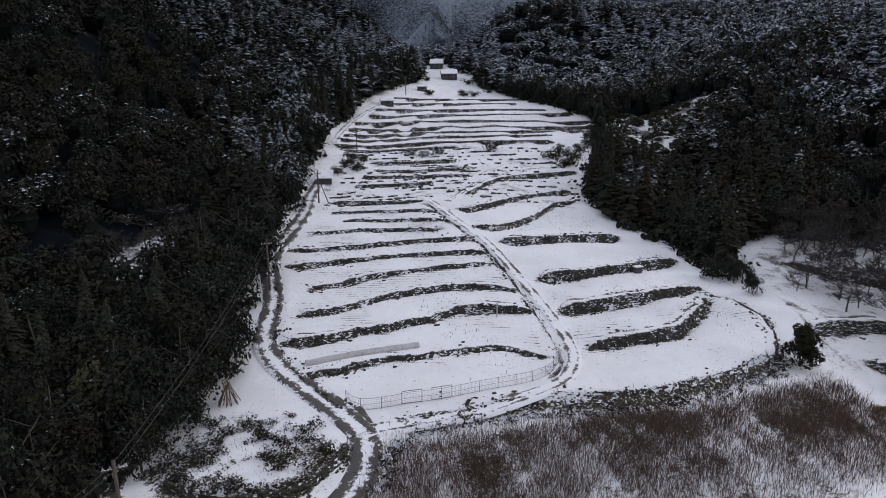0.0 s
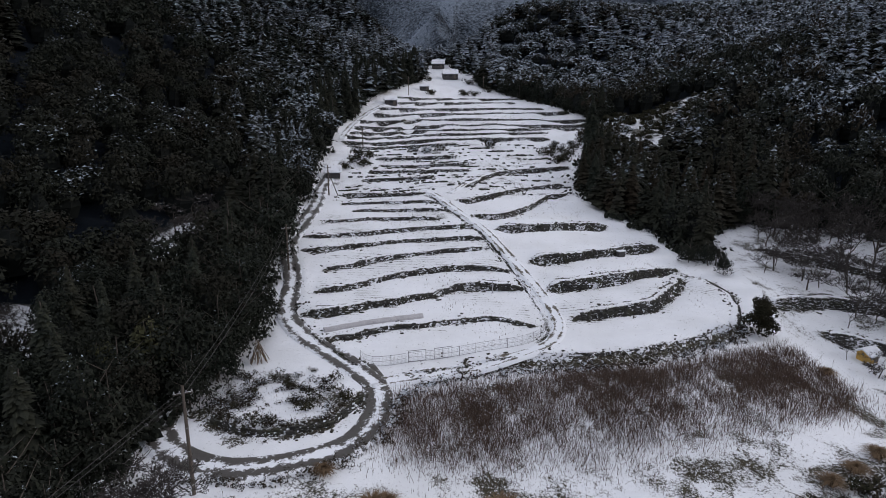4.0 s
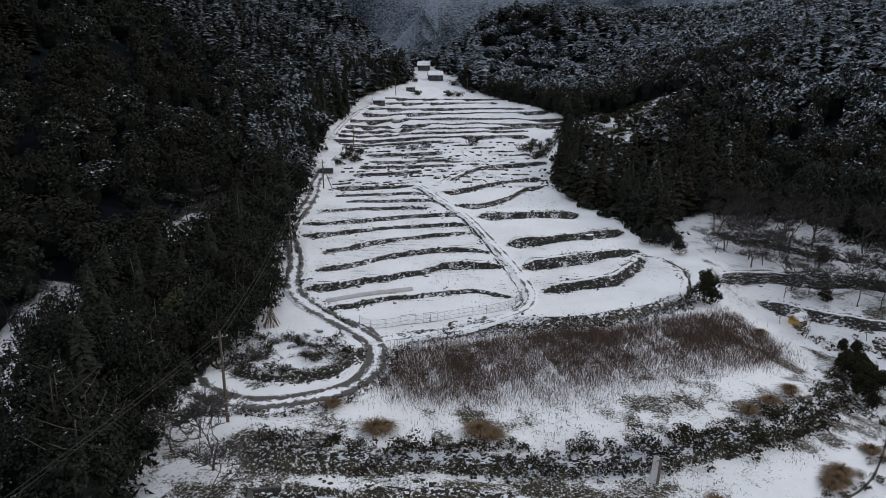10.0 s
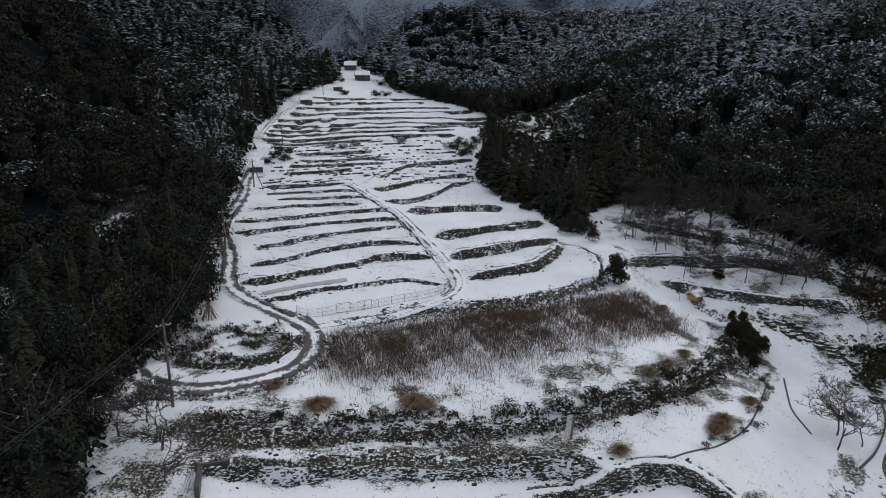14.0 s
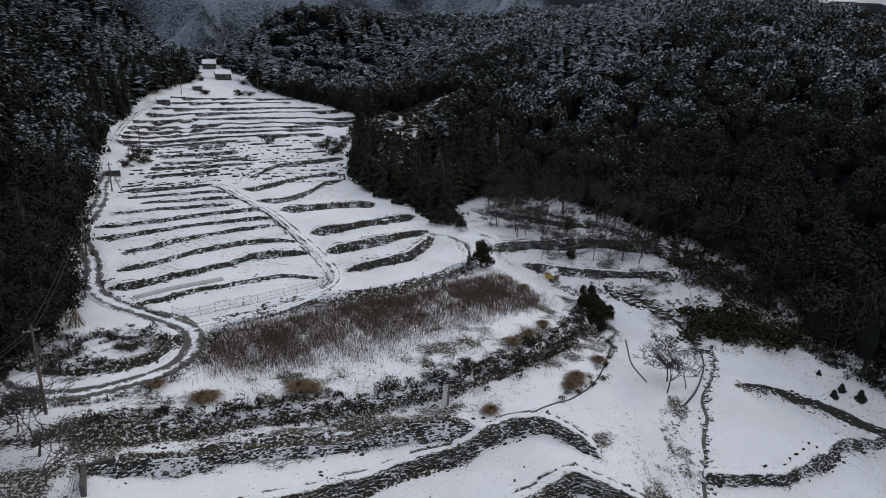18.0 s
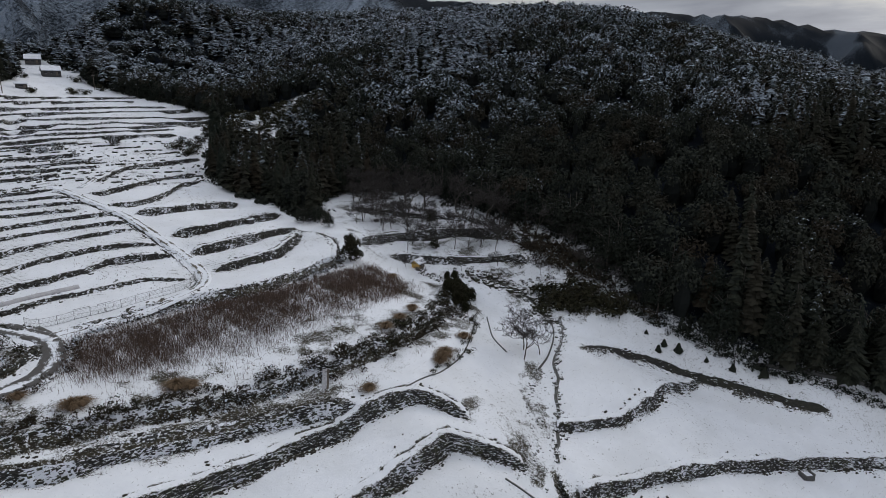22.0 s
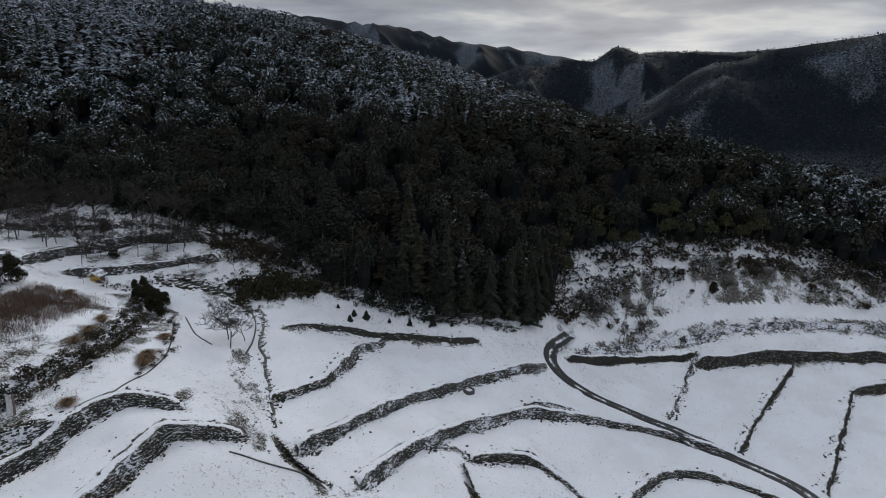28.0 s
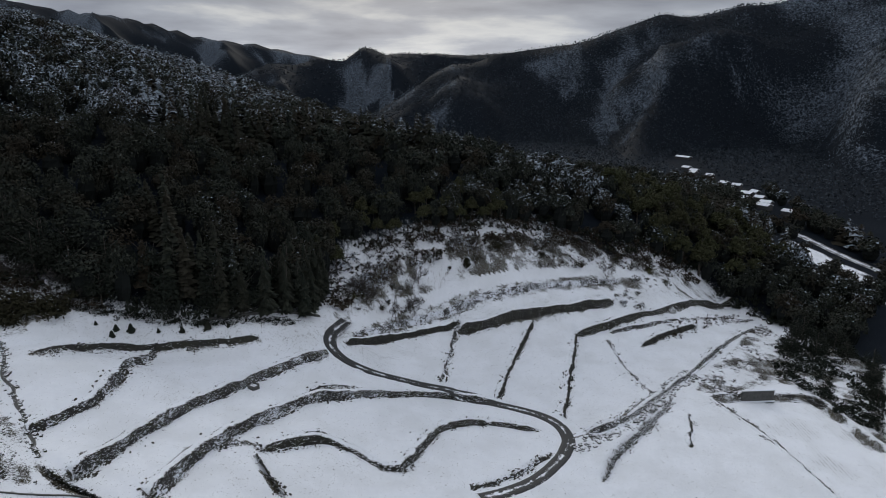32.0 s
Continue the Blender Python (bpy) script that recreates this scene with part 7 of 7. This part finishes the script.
def make_shed():
    """Open-fronted shed on posts with a sloping snowy roof."""
    root = new("shed")
    for px in (-2.0, 0, 2.0):
        for py in (-1.2, 1.2):
            part("post", box(px, py, 1.05 + py * 0.2, 0.14, 0.14, 2.6 + py * 0.4), M_WOOD, root)
    part("back_wall", box(0, 1.28, 1.4, 4.3, 0.08, 2.8), M_WALLBOARD, root)
    part("front_boards", box(0, -1.28, 0.95, 4.3, 0.08, 1.9), M_WALLBOARD, root)
    part("side_wall", box(-2.1, 0, 1.3, 0.08, 2.5, 2.2), M_WALLBOARD, root)
    part("side_wall", box(2.1, 0, 1.3, 0.08, 2.5, 2.2), M_WALLBOARD, root)
    v, f = bevel_box(0, 0, 2.5, 5.4, 3.9, 0.24, 0.06)
    v[:, 2] += v[:, 1] * 0.42
    part("roof", (v, f), M_ROOF, root, "thick snow on a lean-to roof")
    root.matrix_basis = pose(-28.3, 143.6, at_height(-28.3, 143.6), 0, 0, 8) @ Matrix.Diagonal((0.8, 0.8, 0.9, 1))
    return tagged(root, "dark board shed with a snow-covered lean-to roof by the lane", "shed")


make_shed()


def make_pole(x, y, h, prop=False, mat=M_WOOD):
    root = new("utility_pole")
    part("shaft", tube([(0, 0, -0.5), (0, 0, h * 0.5), (0, 0, h)], [0.17, 0.145, 0.11], 10), mat, root)
    arm = part("crossarm", box(0, 0.1, h - 0.7, 1.5, 0.09, 0.1), M_WOOD, root)
    for k in (-0.65, -0.25, 0.25, 0.65):
        part("insulator", tube([(k, 0.1, h - 0.65), (k, 0.1, h - 0.55), (k, 0.1, h - 0.45)], [0.05, 0.07, 0.03], 6), M_PLASTIC, arm)
    part("band", tube([(0, 0, h * 0.62), (0, 0, h * 0.62 + 0.12)], [0.165, 0.163], 10), M_STEEL, root)
    if prop:
        part("stay_prop", tube([(1.9, -1.2, -0.3), (0.9, -0.6, h * 0.4), (0.05, 0, h * 0.78)], [0.11, 0.1, 0.09], 8), mat, root)
    root.matrix_basis = pose(x, y, at_height(x, y), 0, 0, 25)
    return tagged(root, "weathered utility pole with a crossarm beside the lane", "utility pole", "utility poles")


POLES = [(-20.7, 33.6, 9.8, False), (-24.6, 81.9, 7.5, False), (-26.6, 128, 7.0, True), (-24.2, 171.5, 6.5, False), (-15.1, 253.5, 7.5, False), (18.4, 287, 6.5, False)]
for x, y, h, pr in POLES:
    make_pole(x, y, h, pr, M_WOOD)


def make_cable(a, b, sag, label):
    s = np.linspace(0, 1, 15)
    p = np.array(a)[None] * (1 - s)[:, None] + np.array(b)[None] * s[:, None]
    p[:, 2] -= sag * 4 * s * (1 - s)
    ob = mesh_object("power_cable", *tube(p, np.full(15, 0.022), 4), M_WALLBOARD)
    return tagged(ob, label, "cable", "cables between poles")


tops = [(x, y, at_height(x, y) + h - 0.5) for x, y, h, _ in POLES]
for k in range(2):
    for o in (-0.25, 0.25):
        a, b = tops[k], tops[k + 1]
        make_cable((a[0] + o, a[1], a[2]), (b[0] + o, b[1], b[2]), 0.9, "thin black power cable slung between two poles")
for o in (-0.25, 0.25):
    make_cable((tops[0][0] + o, tops[0][1], tops[0][2]), (-40 + o, -14, 41), 1.0, "thin black power cable running down over the wood")


def make_fence():
    """Wire-mesh fence on steel posts, with a stretch of framed gate panels."""
    root = new("field_fence")
    pts, d, s = smooth_line(FENCE, 1.0)
    z = height(pts[:, 0], pts[:, 1])
    tall = 1.25
    for k in range(0, len(pts), 2):
        part("post", tube([(pts[k, 0], pts[k, 1], z[k] - 0.3), (pts[k, 0], pts[k, 1], z[k] + tall + 0.08)], [0.035, 0.03], 6), M_STEEL, root)
    for u in (0.06, 0.5, 1.0):
        part("rail", tube(np.c_[pts, z + tall * u], np.full(len(pts), 0.022), 4), M_STEEL, root)
    fine, fd, fs = smooth_line(FENCE, 0.16)
    fz = height(fine[:, 0], fine[:, 1])
    wires = [tube([(p[0], p[1], q + 0.05), (p[0], p[1], q + tall)], [0.006, 0.006], 3) for p, q in zip(fine, fz)]
    wires += [tube(np.c_[fine, fz + tall * u], np.full(len(fine), 0.006), 3) for u in (0.2, 0.35, 0.65, 0.82)]
    part("wire_mesh", join(wires), M_STEEL, root, "grey wire mesh")
    for k in (6, 9):
        if k + 2 < len(pts):
            q = np.array([[*pts[k], z[k] + 0.1], [*pts[k + 2], z[k + 2] + 0.1], [*pts[k + 2], z[k + 2] + 1.45], [*pts[k], z[k] + 1.45], [*pts[k], z[k] + 0.1]])
            part("gate_frame", tube(q, np.full(5, 0.045), 5), M_STEEL, root)
    return tagged(root, "grey wire-mesh fence on steel posts along the lowest terrace", "fence")


make_fence()


def make_tunnel():
    """Low cloche of dull plastic over hoops."""
    root = new("plastic_tunnel")
    a, b = np.array((-15.6, 63.5)), np.array((-3.0, 68.1))
    n = 26
    t = np.linspace(0, 1, n)[:, None]
    line = a * (1 - t) + b * t
    d = (b - a) / np.linalg.norm(b - a)
    lf = np.array((-d[1], d[0]))
    ang = np.linspace(0, np.pi, 8)
    zz = height(line[:, 0], line[:, 1])
    rg = np.random.default_rng(3)
    v = np.stack([np.c_[line + lf * 0.55 * math.cos(q), zz - 0.03 + 0.5 * math.sin(q) + rg.normal(0, 0.02, n)] for q in ang], 1)
    i = np.arange(n * 8).reshape(n, 8)
    f = np.stack([i[:-1, :-1], i[:-1, 1:], i[1:, 1:], i[1:, :-1]], -1).reshape(-1, 4)
    part("sheet", (v.reshape(-1, 3), f), M_PLASTIC, root)
    for k in range(0, n, 3):
        q = np.c_[line[k] + lf * 0.57 * np.cos(ang)[:, None], zz[k] - 0.03 + 0.52 * np.sin(ang)]
        part("hoop", tube(q, np.full(8, 0.012), 4), M_STEEL, root)
    return tagged(root, "long low tunnel of dull grey plastic sheeting on a vegetable bed", "plastic tunnel")


make_tunnel()


def make_pole_stack():
    """Bamboo poles leaned together."""
    root = new("pole_stack")
    rg = np.random.default_rng(14)
    for _ in range(22):
        a, s = rg.uniform(0, 6.28), rg.uniform(0.7, 1.5)
        e = np.array((s * math.cos(a), s * 0.7 * math.sin(a), -0.05))
        t = np.array((rg.normal(0, 0.15), rg.normal(0, 0.15), rg.uniform(1.9, 2.8)))
        part("bamboo_pole", tube([e, (e + t) / 2, t], [0.045, 0.04, 0.03], 5), M_STRAW if rg.random() < 0.4 else M_WOOD, root)
    root.matrix_basis = pose(-22, 56.3, at_height(-22, 56.3))
    return tagged(root, "stack of dry bamboo poles leaned together by the lane", "pole stack")


make_pole_stack()


def make_leanto():
    root = new("leaning_boards")
    for k in range(3):
        v, f = bevel_box(0.3 * k - 0.3, 0, 0.9, 0.28, 0.05, 2.1, 0.012)
        v[:, 1] += (v[:, 2] - 0.9) * 0.8
        part("board", (v, f), M_PLASTIC if k < 2 else M_WOOD, root)
    part("prop", tube([(0.9, 1.1, 0), (0.5, 0.75, 0.9), (0.1, 0.45, 1.8)], [0.04, 0.035, 0.03], 5), M_WOOD, root)
    part("prop", tube([(-0.7, 1.2, 0), (-0.3, 0.8, 0.9), (0.0, 0.45, 1.8)], [0.04, 0.035, 0.03], 5), M_WOOD, root)
    root.matrix_basis = pose(21.8, 29.6, at_height(21.8, 29.6), 0, 0, -30)
    return tagged(root, "pale boards leaned on props against the bank", "boards")


make_leanto()


def make_sluice():
    """Rough concrete corner at the end of the stream wall, with pale pipes leaned on it."""
    root = new("sluice_corner")
    part("end_wall", bevel_box(0, 0, -0.35, 0.45, 3.6, 2.2, 0.04), M_CONCRETE, root)
    part("cheek_wall", bevel_box(1.3, 1.6, 0.05, 2.6, 0.3, 1.6, 0.04), M_CONCRETE, root)
    for k in range(3):
        part("pipe", tube([(-0.9 - 0.25 * k, -1.2 + 0.3 * k, -0.2), (-0.5 - 0.2 * k, -1.1 + 0.3 * k, 1.0), (-0.25, -1.0 + 0.4 * k, 1.5)], [0.07, 0.07, 0.07], 8), M_PLASTIC, root)
    root.matrix_basis = pose(-15.6, 22.6, at_height(-15.6, 22.6) - 0.1, 0, 0, 8)
    return tagged(root, "dark concrete corner with pale pipes leaned against it", "sluice")


make_sluice()


def make_marker():
    root = new("marker_post")
    part("shaft", bevel_box(0, 0, 0.85, 0.16, 0.16, 2.0, 0.02), M_PLASTIC, root)
    part("cap", bevel_box(0, 0, 1.9, 0.2, 0.2, 0.1, 0.02), M_ROOF, root, "snow cap")
    root.matrix_basis = pose(7.3, 77.3, at_height(7.3, 77.3))
    return tagged(root, "pale square post standing before the terrace wall", "post")


make_marker()


def make_culvert():
    """A small stone-lined chamber built out from the wall's foot."""
    root = new("culvert_chamber")
    part("side_wall", bevel_box(-0.75, 0, 0.3, 0.3, 1.3, 1.3, 0.05), M_CONCRETE, root)
    part("side_wall", bevel_box(0.75, 0, 0.3, 0.3, 1.3, 1.3, 0.05), M_CONCRETE, root)
    part("front_wall", bevel_box(0, -0.6, 0.2, 1.3, 0.25, 1.1, 0.05), M_CONCRETE, root)
    part("snow_fill", bevel_box(0, 0.05, 0.62, 1.3, 1.05, 0.16, 0.05), M_ROOF, root, "snow lying in the chamber")
    root.matrix_basis = pose(81.2, -3.0, at_height(81.2, -3.6), 0, 0, -22)
    return tagged(root, "small dark concrete chamber at the foot of the paddy wall", "culvert")


make_culvert()


def make_bank_panel():
    """A cast slab with a coping that holds the bank above the lowest paddy."""
    root = new("retaining_panel")
    part("slab", bevel_box(0, 0, 1.0, 7.8, 0.5, 3.4, 0.05), M_CONCRETE, root)
    part("coping", bevel_box(0, 0.06, 2.78, 8.0, 0.7, 0.16, 0.04), M_ROOF, root, "snow along the coping")
    part("footing", bevel_box(0, -0.4, 0.05, 8.4, 0.5, 0.3, 0.05), M_ROOF, root, "snow-covered footing")
    root.matrix_basis = pose(115.5, -110.4, at_height(114.6, -110.4), 0, 0, -82)
    return tagged(root, "grey concrete retaining panel set into the overgrown bank", "retaining wall")


make_bank_panel()


def make_recess():
    root = new("wall_store")
    part("frame", bevel_box(0, 0, 0.5, 1.3, 0.8, 1.2, 0.04), M_WALLBOARD, root)
    part("lid", bevel_box(0, -0.05, 1.15, 1.5, 1.0, 0.14, 0.03), M_ROOF, root, "snow-covered lid")
    root.matrix_basis = pose(30.9, 92.4, at_height(30.9, 92.0) - 0.1, 0, 0, 22)
    return tagged(root, "dark box-like store built into the terrace wall", "store")


make_recess()


def make_kerb(line, h, w, label, name="concrete_kerb"):
    pts, d, s = smooth_line(line, 0.6)
    lf = np.stack([-d[:, 1], d[:, 0]], -1)
    z = height(pts[:, 0], pts[:, 1])
    rows = [np.c_[pts + lf * w / 2, z - 0.4], np.c_[pts + lf * w / 2, z + h], np.c_[pts - lf * w / 2, z + h], np.c_[pts - lf * w / 2, z - 0.4]]
    v = np.stack(rows, 1)
    n = len(pts)
    i = np.arange(n * 4).reshape(n, 4)
    f = np.stack([i[:-1, :-1], i[1:, :-1], i[1:, 1:], i[:-1, 1:]], -1).reshape(-1, 4)
    caps = np.array([(0, 1, 2, 3), (i[-1, 3], i[-1, 2], i[-1, 1], i[-1, 0])])
    return tagged(mesh_object(name, v.reshape(-1, 3), np.concatenate([f, caps]), M_CONCRETE), label, "kerb", "low kerbs")


make_kerb([(71.6, 41.8), (67.2, 34.9), (60, 28.4), (55, 25.7)], 0.25, 0.2, "low curved concrete kerb beside the brook")
make_kerb([(58.6, 43.7), (55, 38), (53.3, 35.1), (52.9, 31)], 0.1, 0.2, "low dark kerb at the paddy's edge")
make_kerb([(55, 42.2), (48.5, 34.8), (43.8, 30.2), (38.8, 27.2), (33, 25), (29.7, 23.7)], 0.08, 0.18, "narrow concrete channel wall following the bank")
make_kerb([(35.2, 9.2), (36, 7.6), (37.4, 5.1), (39.6, 1.5), (40.1, -1.8)], 0.15, 0.16, "short low kerb beside the path")
make_kerb([(95, 13.4), (100, 6.4), (107, 0.4), (114, -6.6)], 0.5, 0.4, "low dark retaining kerb at the foot of the wood")

build_road("road", VALLEY_ROADS[0], 6.0, M_ROAD, "main valley road, wet and dark, far below", 0.3, 4.0)
build_road("road", VALLEY_ROADS[1], 4.0, M_ROAD, "village lane crossing the snowy valley floor", 0.3, 4.0)
